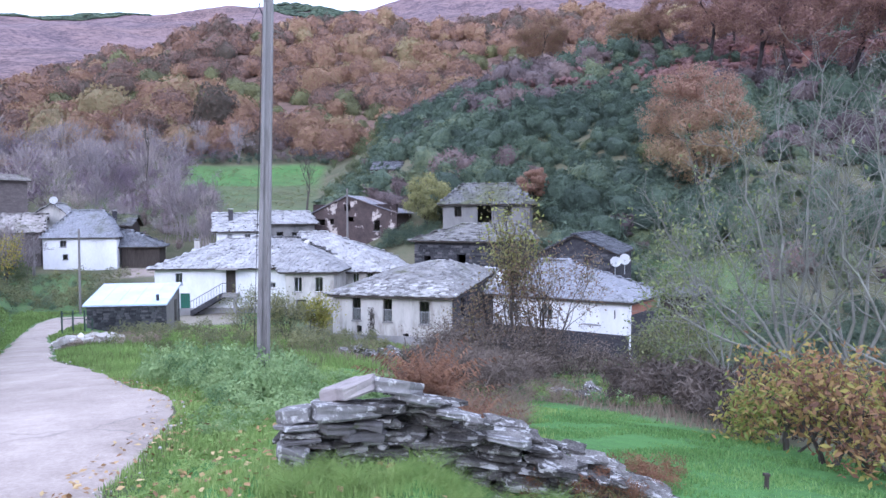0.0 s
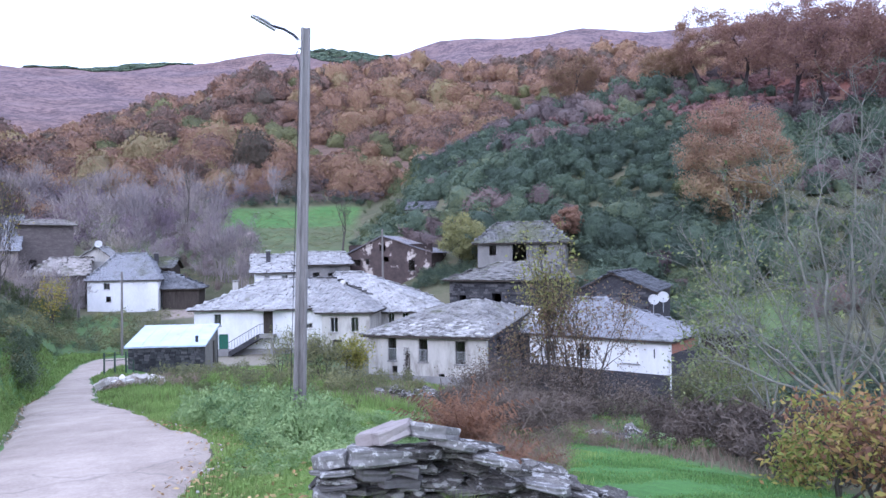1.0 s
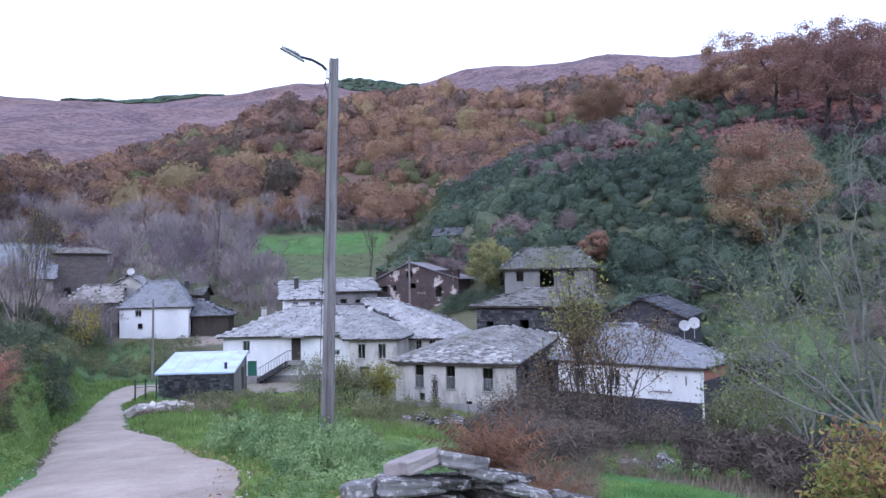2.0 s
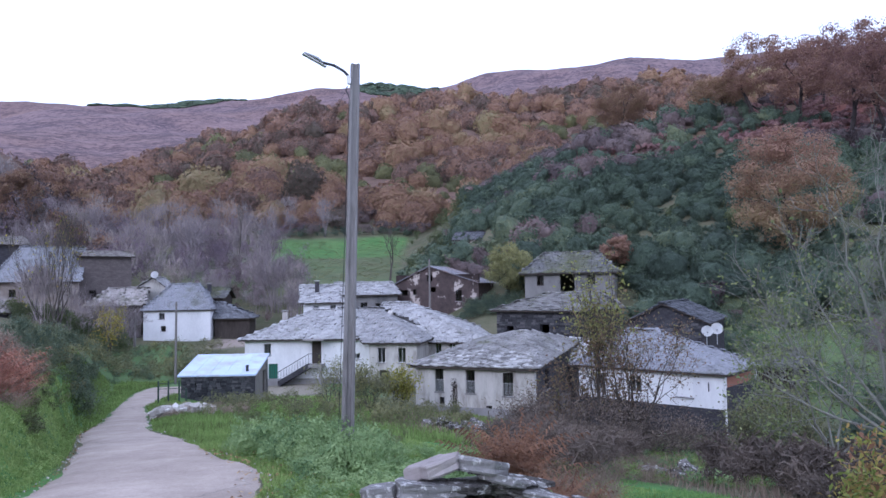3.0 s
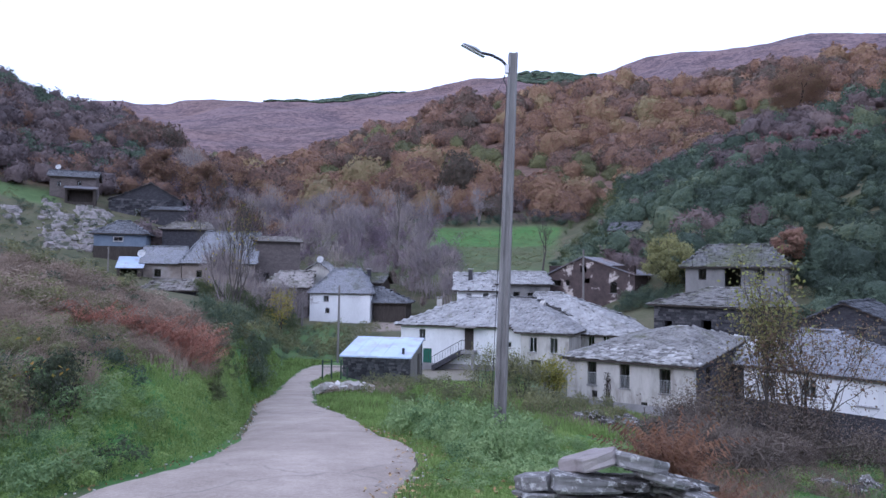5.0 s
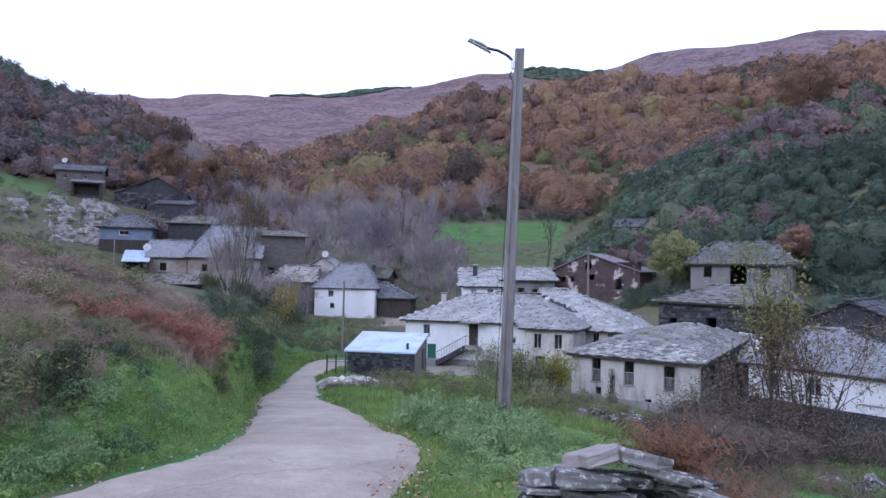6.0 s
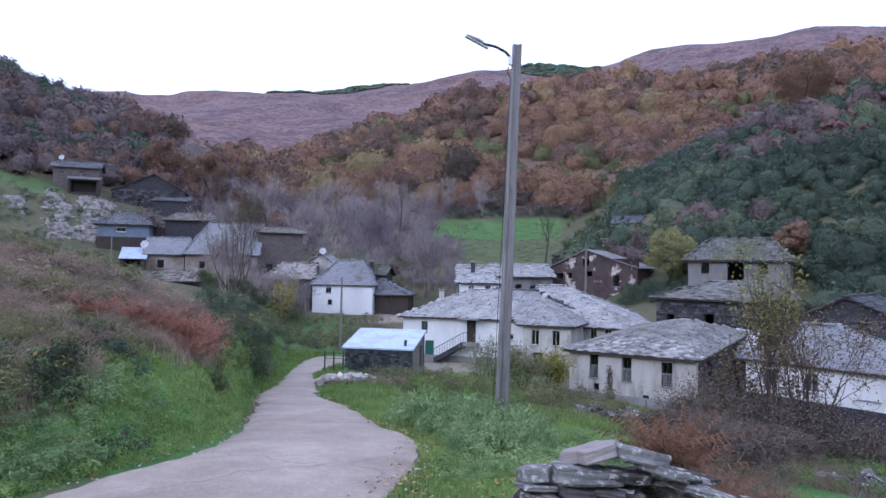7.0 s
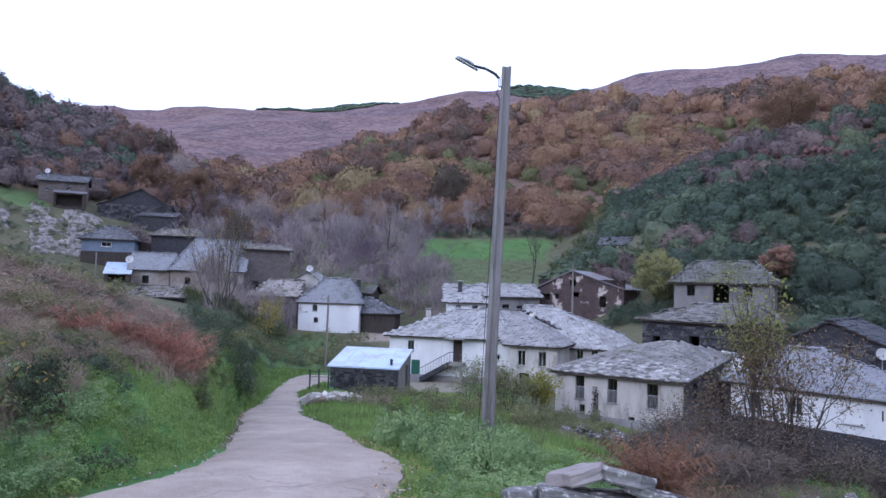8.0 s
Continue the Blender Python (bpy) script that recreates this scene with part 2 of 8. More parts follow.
M["leaf_green"] = leafy("pale_green_leaves", [(0.0, (0.13, 0.17, 0.07)), (0.5, (0.24, 0.29, 0.12)), (1.0, (0.36, 0.38, 0.18))], spread_noise=0.4)
M["leaf_olive"] = leafy("olive_leaves", [(0.0, (0.15, 0.155, 0.085)), (0.5, (0.27, 0.27, 0.125)), (1.0, (0.38, 0.355, 0.145))], spread_noise=0.3)
M["leaf_moss"] = leafy("broom_leaves", [(0.0, (0.10, 0.125, 0.065)), (0.5, (0.17, 0.20, 0.095)), (1.0, (0.25, 0.265, 0.12))], leaf_vary=0.3, spread_noise=0.1, through_light=0.12, relief=(1.6, 0.8, 1.0))
M["leaf_dark"] = leafy("dark_shrub_leaves", [(0.0, (0.05, 0.055, 0.04)), (0.5, (0.085, 0.11, 0.06)), (1.0, (0.13, 0.165, 0.08))], leaf_vary=0.4, spread_noise=0.8)
# grey-brown scrub, lightened towards mauve in its colour to suggest haze
M["leaf_grey"] = leafy("hazed_grey_brown_scrub", [(0.0, (0.115, 0.095, 0.10)), (0.5, (0.19, 0.148, 0.145)), (1.0, (0.265, 0.20, 0.178))], leaf_vary=0.14, spread_noise=0.06, through_light=0.1, relief=(1.6, 0.8, 0.5))
M["dark_twigs"] = leafy("dark_thicket", [(0.0, (0.06, 0.05, 0.043)), (0.5, (0.13, 0.105, 0.088)), (1.0, (0.21, 0.17, 0.135))], through_light=0)
M["twigs"] = leafy("bare_twigs", [(0.0, (0.19, 0.165, 0.175)), (0.5, (0.29, 0.25, 0.245)), (1.0, (0.38, 0.32, 0.285))], through_light=0)
M["fern"] = leafy("rusty_bracken", [(0.0, (0.16, 0.07, 0.055)), (0.5, (0.33, 0.14, 0.10)), (1.0, (0.46, 0.255, 0.175))], spread_noise=0.6)
M["brown_fern"] = leafy("brown_bracken", [(0.0, (0.13, 0.07, 0.045)), (0.5, (0.27, 0.145, 0.085)), (1.0, (0.39, 0.245, 0.15))], spread_noise=0.6)
# rusty bracken of the upper slope, paled in colour in place of haze
M["hazed_bracken"] = leafy("hazed_bracken", [(0.0, (0.20, 0.125, 0.125)), (0.5, (0.29, 0.17, 0.165)), (1.0, (0.36, 0.225, 0.20))], spread_noise=0.1)
M["nettle"] = leafy("blue_green_weeds", [(0.0, (0.105, 0.178, 0.08)), (0.5, (0.225, 0.32, 0.14)), (1.0, (0.35, 0.445, 0.20))], spread_noise=0.6)
M["grass"] = leafy("grass_blades", [(0.0, (0.14, 0.165, 0.06)), (0.5, (0.21, 0.318, 0.09)), (1.0, (0.345, 0.435, 0.155))], spread_noise=0.35)
M["lawn"] = leafy("lawn_blades", [(0.0, (0.085, 0.145, 0.05)), (0.5, (0.145, 0.275, 0.082)), (1.0, (0.25, 0.375, 0.13))], spread_noise=0.5)
M["dry_grass"] = leafy("dry_grass", [(0.0, (0.19, 0.15, 0.115)), (0.5, (0.34, 0.265, 0.205)), (1.0, (0.48, 0.38, 0.30))], spread_noise=0.3)
M["litter"] = leafy("fallen_leaves", [(0.0, (0.16, 0.09, 0.05)), (0.5, (0.32, 0.20, 0.09)), (1.0, (0.45, 0.34, 0.17))], spread_noise=0.5, through_light=0)


# ---- the lie of the land: azimuth (degrees, right of north) and distance from the viewpoint ----
EYE_Z = 1.7


def at(az, d):
    return d * math.sin(radians(az)), d * math.cos(radians(az))


def ease(u):
    u = np.clip(u, 0, 1)
    return u * u * (3 - 2 * u)


def rise(az, d, azs, slopes, foot_d, foot_z, top_d, fall=0.12, power=1.0):
    """A slope that starts at foot_d and reaches, at top_d, the skyline seen from the viewpoint under the given slopes."""
    top_z = EYE_Z + np.interp(az, azs, slopes) * top_d
    u = (d - foot_d) / (top_d - foot_d)
    z = foot_z + (top_z - foot_z) * np.clip(u, 0, 1) ** power
    return np.where(u < 0, foot_z + (d - foot_d) * 0.5, np.where(u > 1, top_z - (d - top_d) * fall, z))


def soft_max(a, b, k):
    h = np.clip(0.5 + 0.5 * (a - b) / k, 0, 1)
    return b + (a - b) * h + k * h * (1 - h)


def wave(x, y, size, seed=0.0):
    """A cheap rolling unevenness."""
    x, y = x / size + seed * 3.7, y / size - seed * 1.9
    return (np.sin(x * 1.3 + 1.7 * np.sin(y * 0.7)) + np.sin(y * 1.7 + 1.3 * np.sin(x * 0.9 + seed)) + 0.6 * np.sin(2.7 * x + 3.1 * y + seed)) / 2.6


ROAD_D = (0, 10, 15.6, 32, 45, 52, 60, 80, 120)
ROAD_Z = (-0.15, -0.95, -1.6, -3.5, -4.65, -4.95, -5.3, -6.2, -6.5)
LEFT_EDGE = ((-6.3, -60), (-6.4, -20), (-6.6, 0), (-6.9, 6.3), (-7.0, 8.2), (-7.4, 10.3), (-8.6, 12.6), (-11.0, 16.6), (-14.2, 21.6), (-17.0, 27.3), (-19.8, 32.5), (-23.3, 39.4), (-26.0, 45.5), (-26.8, 48.7))
RIGHT_EDGE = ((-2.6, -60), (-2.6, -20), (-2.6, 0), (-2.9, 6.9), (-3.45, 9.7), (-4.3, 11.6), (-5.6, 13.2), (-8.9, 18.0), (-11.9, 21.8), (-14.6, 26.6), (-17.4, 31.5), (-20.3, 36.5), (-22.2, 42.0), (-22.4, 44.5))


def edge_x(edge, y):
    return np.interp(y, [p[1] for p in edge], [p[0] for p in edge])


def ground(x, y):
    x, y = np.asarray(x, float), np.asarray(y, float)
    d = np.hypot(x, y) + 1e-6
    az = np.degrees(np.arctan2(x, y))
    left = np.interp(d, ROAD_D, ROAD_Z)
    yard = np.interp(d, (0, 36, 46, 55, 66, 90), (0, -3.9, -5.15, -6.15, -6.7, -6.7))
    q = ease((az + 27.5) / 4) * ease((d - 30) / 8)
    left = left * (1 - q) + yard * q
    right = np.interp(d, (0, 6, 12, 20, 30, 45, 58, 80), (0, -0.55, -1.75, -3.2, -5.0, -7.1, -7.0, -5.5))
    s = ease((az + 26) / 40)
    z = left * (1 - s) + right * s
    # verge between the road and the dry stone wall
    z = z + 0.33 * ease((x + 2.7) / 1.6) * (1 - ease((d - 5) / 6)) * (1 - ease((az + 2) / 8)) * ease(d / 3)
    # valley floor and hay field behind the village
    floor = np.interp(d, (0, 60, 66, 85, 100, 120, 200, 300, 420), (-60, -12, -8.0, -5.2, -4.5, 0.6, 14.5, 26, 30))
    z = soft_max(z, floor, 1.5) if z.ndim else max(z, floor)
    # bank beside the road
    edge_d = np.interp(az, (-90, -60, -50, -43, -38, -34.5, -33.3, -31.5, -30, -25), (8.0, 8.6, 9.7, 10.2, 11.6, 13.6, 26, 38, 60, 90))
    bank = rise(az, d, (-95, -60, -51, -45, -40, -36, -33, -30.5, -29), (0.07, 0.05, 0.012, -0.022, -0.052, -0.10, -0.135, -0.15, -0.3), edge_d + 0.3,
                np.interp(edge_d, ROAD_D, ROAD_Z), np.maximum(24.0, edge_d + 8), 0.012, 0.7)
    bank = np.where(az < -120, -50, bank)
    z = soft_max(z, bank, 0.35)
    # the hills
    k = np.clip(d * 0.03, 0.4, 12)
    z = soft_max(z, rise(az, d, (-95, -60, -51.4, -48.8, -46, -44, -40.3, -36, -32, -28, -24), (0.21, 0.25, 0.235, 0.219, 0.210, 0.202, 0.178, 0.142, 0.09, 0.04, -0.05), 100, np.interp(az, (-45, -38, -32, -26), (-1, -2, -8, -14)), 280, 0.25), k)
    z = soft_max(z, rise(az, d, (-60, -40, -34, -30, -25.6, -21, -17.4, -11, -4.8, 0, 8, 20, 40, 90), (0.06, 0.08, 0.12, 0.16, 0.195, 0.222, 0.252, 0.256, 0.268, 0.262, 0.272, 0.26, 0.25, 0.1), 190, 11.0, 520, 0.2), k)
    z = soft_max(z, rise(az, d, (-120, -60, -40.3, -35.8, -27.5, -21, -17, -12.9, -7.4, -4.8, -0.5, 4.7, 8.8, 16, 30, 60, 120), (0.08, 0.195, 0.2215, 0.238, 0.2535, 0.265, 0.277, 0.291, 0.289, 0.293, 0.306, 0.309, 0.316, 0.304, 0.287, 0.2, 0.08), 460, 60.0, 1300, 0.3), k)
    z = soft_max(z, rise(az, d, (-14, -9, -6.2, -4.3, 1.1, 5.6, 10, 14.4, 22, 32, 45, 90, 130), (-0.05, 0.045, 0.10, 0.135, 0.178, 0.208, 0.220, 0.228, 0.225, 0.22, 0.20, 0.12, 0.02), 62.0, np.interp(az, (-14, -7, -3), (-9.5, -7.0, -5.6)), 190, 0.05), k)
    z = z + wave(x, y, 5, 1) * np.clip(d - 20, 0, 60) * 0.004 + wave(x, y, 31, 2) * np.clip(d - 90, 0, 300) * 0.012 + wave(x, y, 90, 3) * np.clip(d - 250, 0, 900) * 0.012
    # the road lies in a smooth bed
    on = np.minimum(x - edge_x(LEFT_EDGE, y), edge_x(RIGHT_EDGE, y) - x)
    bed = ease((on + 1.2) / 1.0) * (y < 52)
    return z * (1 - bed) + (np.interp(d, ROAD_D, ROAD_Z) - 0.05) * bed


def gz(x, y):
    return float(ground(np.array([x]), np.array([y]))[0])


def mesh_of(name, verts, faces, mats, tone=None, smooth=False):
    """A mesh from arrays; faces all of one count of corners, tone a value per corner point."""
    verts, faces = np.asarray(verts, np.float32), np.asarray(faces, np.int32)
    me = bpy.data.meshes.new(name)
    n, c = faces.shape
    me.vertices.add(len(verts))
    me.vertices.foreach_set("co", verts.ravel())
    me.loops.add(n * c)
    me.loops.foreach_set("vertex_index", faces.ravel())
    me.polygons.add(n)
    me.polygons.foreach_set("loop_start", np.arange(n, dtype=np.int32) * c)
    if smooth:
        me.polygons.foreach_set("use_smooth", np.ones(n, bool))
    me.update(calc_edges=True)
    for m in mats if isinstance(mats, (list, tuple)) else [mats]:
        me.materials.append(m)
    if tone is not None:
        a = me.attributes.new("tone", "FLOAT", "POINT")
        a.data.foreach_set("value", np.asarray(tone, np.float32))
    return me


# land cover: 1 in mown meadow, 0 in rough ground
def meadow(x, y):
    d, az = np.hypot(x, y), np.degrees(np.arctan2(x, y))
    w = 1.6 * wave(x, y, 4, 5)
    near = ease((x - edge_x(RIGHT_EDGE, y)) / 0.4) * ease((np.interp(az, (-30, -6, 2, 8), (30, 26, 12, 8)) - d + w) / 4)
    lawn = ease((az - 5 - w) / 2) * ease((np.interp(az, (6, 8, 23, 35), (16, 15.5, 11.6, 10.6)) - d + 0.4 * w) / 1.0)
    far_lawn = 0.5 * ease((az - 8 + w) / 2) * ease((d - 21 + w) / 2) * ease((37 - d + w) / 3)
    bank = ease((-az - 33.5) / 1.0) * ease((17.0 - d + 1.3 * w) / 2) * ease((az + 46 + w) / 3)
    w2 = 1.2 * wave(x, y, 9, 4)
    hay = ease((az - np.interp(d, (130, 160, 172, 205), (-27, -26, -20.2, -19.6)) + 0.4 * w2) / 0.8) * ease((-8.9 - 0.012 * (205 - d) - az + 0.25 * w2) / 0.5) * ease((d - 116 + 3 * w) / 8) * ease((204 - d + 2 * w2) / 4) * (
        0.24 + 0.14 * wave(x, y, 6, 9) + 0.55 * ease((d - 172 - 1.1 * (az + 14)) / 5))
    slope = ease((-az - 46.9 + 0.3 * w2) / 0.6) * ease((d - 141 + 2 * w2) / 3) * ease((157 - d + 2 * w2) / 4) * 0.5
    yard = ease((az + 29) / 2) * ease((-10 - az) / 3) * ease((d - 26) / 4) * ease((66 - d) / 3) * 0.75
    lane = ease((az + 34) / 2) * ease((-25.5 - az) / 1.5) * ease((d - 24) / 4) * ease((97 - d) / 5) * 0.6
    off = edge_x(LEFT_EDGE, y) - x
    edge = 0.75 * ease((off + 0.05) / 0.3) * ease((1.8 - off) / 0.6) * (y > 0) * (y < 48)
    terrace = np.maximum(ease((az - 8.5) / 2) * ease((19 - az) / 3) * ease((d - 66) / 4) * ease((84 - d) / 5) * 0.25, 0.42 * ease((az - 14.8) / 1) * ease((27 - az) / 3) * ease((d - 49 + w) / 4) * ease((73 - d + w) / 4))
    return np.clip(np.maximum.reduce([near * ease((6 - az) / 2), lawn, far_lawn, bank, hay, slope, yard, terrace, lane, edge]), 0, 1)


def bracken(x, y):
    d, az = np.hypot(x, y), np.degrees(np.arctan2(x, y))
    top = ease((d - 136) / 18) * ease((az - 2) / 3) * ease((230 - d) / 20) * np.clip(0.62 + 0.5 * wave(x, y, 14, 3), 0, 1)
    bank = ease((-az - 36) / 1.5) * ease((az + 50) / 3) * ease((d - 16.5) / 2) * ease((26 - d) / 2)
    left = ease((-az - 40) / 3) * ease((d - 150) / 20) * ease((280 - d) / 30) * (0.5 + 0.5 * wave(x, y, 18, 4))
    return np.clip(np.maximum.reduce([top, bank, left]), 0, 1)


def ground_material():
    m = bpy.data.materials.new("ground")
    nt, nn, ll, bs = nodes_of(m)
    v = place(nt)
    a, b = nn.new("ShaderNodeAttribute"), nn.new("ShaderNodeAttribute")
    a.attribute_name, b.attribute_name = "meadow", "bracken"
    n1, n2, n3 = noise_tex(nt, v, 0.25, 6), noise_tex(nt, v, 6, 5, 0.7), noise_tex(nt, v, 0.02, 9, 0.78)
    rough_ground = ramp(nt, math_node(nt, "ADD", math_node(nt, "MULTIPLY", n1, 0.6), math_node(nt, "MULTIPLY", n2, 0.4)),
                        [(0.3, (0.06, 0.075, 0.04)), (0.5, (0.115, 0.115, 0.07)), (0.7, (0.17, 0.145, 0.10))])
    n4 = noise_tex(nt, v, 0.16, 5, 0.8)
    n34 = math_node(nt, "ADD", math_node(nt, "MULTIPLY", n3, 0.55), math_node(nt, "MULTIPLY", n4, 0.45))
    # far mountain floor: its mauve holds some distance haze as base colour
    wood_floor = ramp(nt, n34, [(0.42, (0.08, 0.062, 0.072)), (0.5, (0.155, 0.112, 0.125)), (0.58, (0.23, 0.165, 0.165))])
    litter_floor = ramp(nt, n34, [(0.42, (0.11, 0.075, 0.06)), (0.58, (0.21, 0.14, 0.11))])
    high = nn.new("ShaderNodeAttribute")
    high.attribute_name = "mountain"
    patch = ramp(nt, noise_tex(nt, v, 0.0045, 7, 0.7), [(0.42, (0, 0, 0)), (0.60, (1, 1, 1))])
    wood_floor = mixc(nt, math_node(nt, "MULTIPLY", patch, 0.4), wood_floor, ramp(nt, n34, [(0.42, (0.12, 0.075, 0.06)), (0.58, (0.26, 0.165, 0.135))]))
    wood_floor = mixc(nt, high.outputs["Fac"], litter_floor, wood_floor)
    green = ramp(nt, math_node(nt, "ADD", math_node(nt, "MULTIPLY", n1, 0.5), math_node(nt, "MULTIPLY", n2, 0.5)),
                 [(0.3, (0.05, 0.105, 0.036)), (0.55, (0.095, 0.21, 0.06)), (0.75, (0.16, 0.28, 0.09))])
    rust = ramp(nt, n2, [(0.3, (0.11, 0.045, 0.04)), (0.7, (0.25, 0.11, 0.085))])
    far = nn.new("ShaderNodeAttribute")
    far.attribute_name = "wood"
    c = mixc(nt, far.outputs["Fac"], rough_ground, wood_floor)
    c = mixc(nt, b.outputs["Fac"], c, rust)
    c = mixc(nt, a.outputs["Fac"], c, green)
    dirt = nn.new("ShaderNodeAttribute")
    dirt.attribute_name = "dirt"
    c = mixc(nt, dirt.outputs["Fac"], c, ramp(nt, n2, [(0.3, (0.22, 0.18, 0.15)), (0.7, (0.38, 0.32, 0.28))]))
    ll.new(c, bs.inputs["Base Color"])
    bs.inputs["Roughness"].default_value = 0.95
    bs.inputs["Specular IOR Level"].default_value = 0.1
    bump_on(nt, bs, n2, 0.6, 0.06)
    return m


def build_ground():
    az = np.concatenate([np.arange(-180, -76, 4.0), np.arange(-76, -54, 1.0), np.arange(-54, 36, 0.5), np.arange(36, 60, 1.0), np.arange(60, 180, 4.0)])
    ds = np.concatenate([[0.0], np.arange(0.35, 3, 0.4), np.arange(3, 40, 0.4), np.geomspace(40.2, 300, 120), np.geomspace(304, 1400, 90), np.geomspace(1430, 4600, 16)])
    A, D = np.meshgrid(np.radians(az), ds)
    x, y = D * np.sin(A), D * np.cos(A)
    z = ground(x, y)
    near = (D < 45)
    z = z + near * 0.03 * (wave(x, y, 0.5, 7) + 0.5 * wave(x, y, 0.17, 8)) * (1 - ease((np.minimum(x - edge_x(LEFT_EDGE, y), edge_x(RIGHT_EDGE, y) - x) + 0.5) / 0.4))
    # tree tops roughen the far slopes
    z = z + ease((D - 430) / 150) * np.random.default_rng(77).normal(0, 0.13, D.shape) * np.clip(D / 450, 1, 2.4)
    nr, nc = D.shape
    verts = np.stack([x, y, z], -1).reshape(-1, 3)
    i, j = np.meshgrid(np.arange(nr - 1), np.arange(nc), indexing="ij")
    j2 = (j + 1) % nc
    faces = np.stack([i * nc + j, i * nc + j2, (i + 1) * nc + j2, (i + 1) * nc + j], -1).reshape(-1, 4)
    me = mesh_of("ground", verts, faces, ground_material(), smooth=True)
    X, Y = verts[:, 0], verts[:, 1]
    dd, aa = np.hypot(X, Y), np.degrees(np.arctan2(X, Y))
    for key, val in (("meadow", meadow(X, Y)), ("bracken", bracken(X, Y)), ("wood", ease((dd - 205) / 40)), ("mountain", ease((dd - 480) / 120)), ("dirt", 0.8 * ease((aa + 21.2) / 1.0) * ease((-15.0 - aa) / 1.5) * ease((dd - 54) / 3) * ease((66 - dd) / 2) + ease((aa + 25) / 1) * ease((-21 - aa) / 1) * ease((dd - 88) / 3) * ease((99 - dd) / 2))):
        at_ = me.attributes.new(key, "FLOAT", "POINT")
        at_.data.foreach_set("value", np.asarray(val, np.float32))
    return tagged(new("ground", me), "valley ground of green meadow, rough scrub and hill slopes", "ground", kind="structure")


def road_material():
    m = bpy.data.materials.new("worn_concrete")
    nt, nn, ll, bs = nodes_of(m)
    v = place(nt)
    n1, n2, n3 = noise_tex(nt, v, 0.35, 6, 0.65), noise_tex(nt, v, 22, 5, 0.75), noise_tex(nt, v, 1.6, 6, 0.7)
    f = math_node(nt, "ADD", math_node(nt, "MULTIPLY", n1, 0.38), math_node(nt, "ADD", math_node(nt, "MULTIPLY", n2, 0.34), math_node(nt, "MULTIPLY", n3, 0.28)))
    c = ramp(nt, f, [(0.36, (0.20, 0.158, 0.13)), (0.5, (0.335, 0.275, 0.232)), (0.62, (0.46, 0.385, 0.33))])
    cr = nn.new("ShaderNodeTexVoronoi")
    cr.feature = "DISTANCE_TO_EDGE"
    cr.inputs["Scale"].default_value = 0.16
    wob = nn.new("ShaderNodeVectorMath")
    wob.operation = "MULTIPLY_ADD"
    nz = nn.new("ShaderNodeTexNoise")
    nz.inputs["Scale"].default_value = 1.3
    ll.new(v, nz.inputs["Vector"])
    ll.new(nz.outputs["Color"], wob.inputs[0])
    wob.inputs[1].default_value = (1.2, 1.2, 0)
    ll.new(v, wob.inputs[2])
    ll.new(wob.outputs[0], cr.inputs["Vector"])
    crack = ramp(nt, cr.outputs["Distance"], [(0.0, (1, 1, 1)), (0.006, (0, 0, 0))])
    c = mixc(nt, math_node(nt, "MULTIPLY", crack, 0.45), c, (0.12, 0.11, 0.10))
    ll.new(c, bs.inputs["Base Color"])
    bs.inputs["Roughness"].default_value = 0.85
    bump_on(nt, bs, n2, 0.6, 0.015)
    return m


def build_road():
    ys = np.concatenate([np.arange(-60, 0, 3.0), np.arange(0, 49, 0.35)])
    us = np.linspace(0, 1, 13)
    rag = 0.12 * wave(ys, ys * 0.7, 0.6, 3) + 0.07 * wave(ys, ys, 0.22, 4)
    L, R = edge_x(LEFT_EDGE, np.minimum(ys, 48)) + rag, edge_x(RIGHT_EDGE, ys) - rag[::-1]
    x = L[:, None] * (1 - us) + R[:, None] * us
    y = np.repeat(ys[:, None], len(us), 1)
    z = np.interp(np.hypot(x, y), ROAD_D, ROAD_Z) + 0.012 * wave(x, y, 1.1, 5) + 0.05 * (1 - (2 * us - 1) ** 2)
    z[:, 0] -= 0.07
    z[:, -1] -= 0.07
    n, c = x.shape
    i, j = np.meshgrid(np.arange(n - 1), np.arange(c - 1), indexing="ij")
    f = np.stack([i * c + j, i * c + j + 1, (i + 1) * c + j + 1, (i + 1) * c + j], -1).reshape(-1, 4)
    me = mesh_of("road", np.stack([x, y, z], -1).reshape(-1, 3), f, road_material(), smooth=True)
    return tagged(new("road", me), "pale worn concrete village road with cracks", "road", kind="structure")


build_ground()
build_road()


# ---- building parts ----
def part(name, bm_or_mesh, material, parent, label="", m=None):
    """One mesh object under a thing or a part."""
    if isinstance(bm_or_mesh, bmesh.types.BMesh):
        me = bpy.data.meshes.new(name)
        bm_or_mesh.to_mesh(me)
        bm_or_mesh.free()
    else:
        me = bm_or_mesh
    if material and not me.materials:
        me.materials.append(material)
    ob = new(name, me)
    ob.parent = parent
    if m is not None:
        ob.matrix_basis = m
    return tagged(ob, label) if label else ob


def thing(name, label, category, m, group="", kind=""):
    ob = new(name)
    ob.empty_display_size = 0.2
    ob.matrix_basis = m
    return tagged(ob, label, category, group, kind)


def box(bm, lo, hi, m=None):
    vs = [bm.verts.new((x, y, z)) for x in (lo[0], hi[0]) for y in (lo[1], hi[1]) for z in (lo[2], hi[2])]
    if m is not None:
        for v in vs:
            v.co = m @ v.co
    for f in ((0, 1, 3, 2), (4, 6, 7, 5), (0, 4, 5, 1), (2, 3, 7, 6), (0, 2, 6, 4), (1, 5, 7, 3)):
        bm.faces.new([vs[i] for i in f])
    return vs


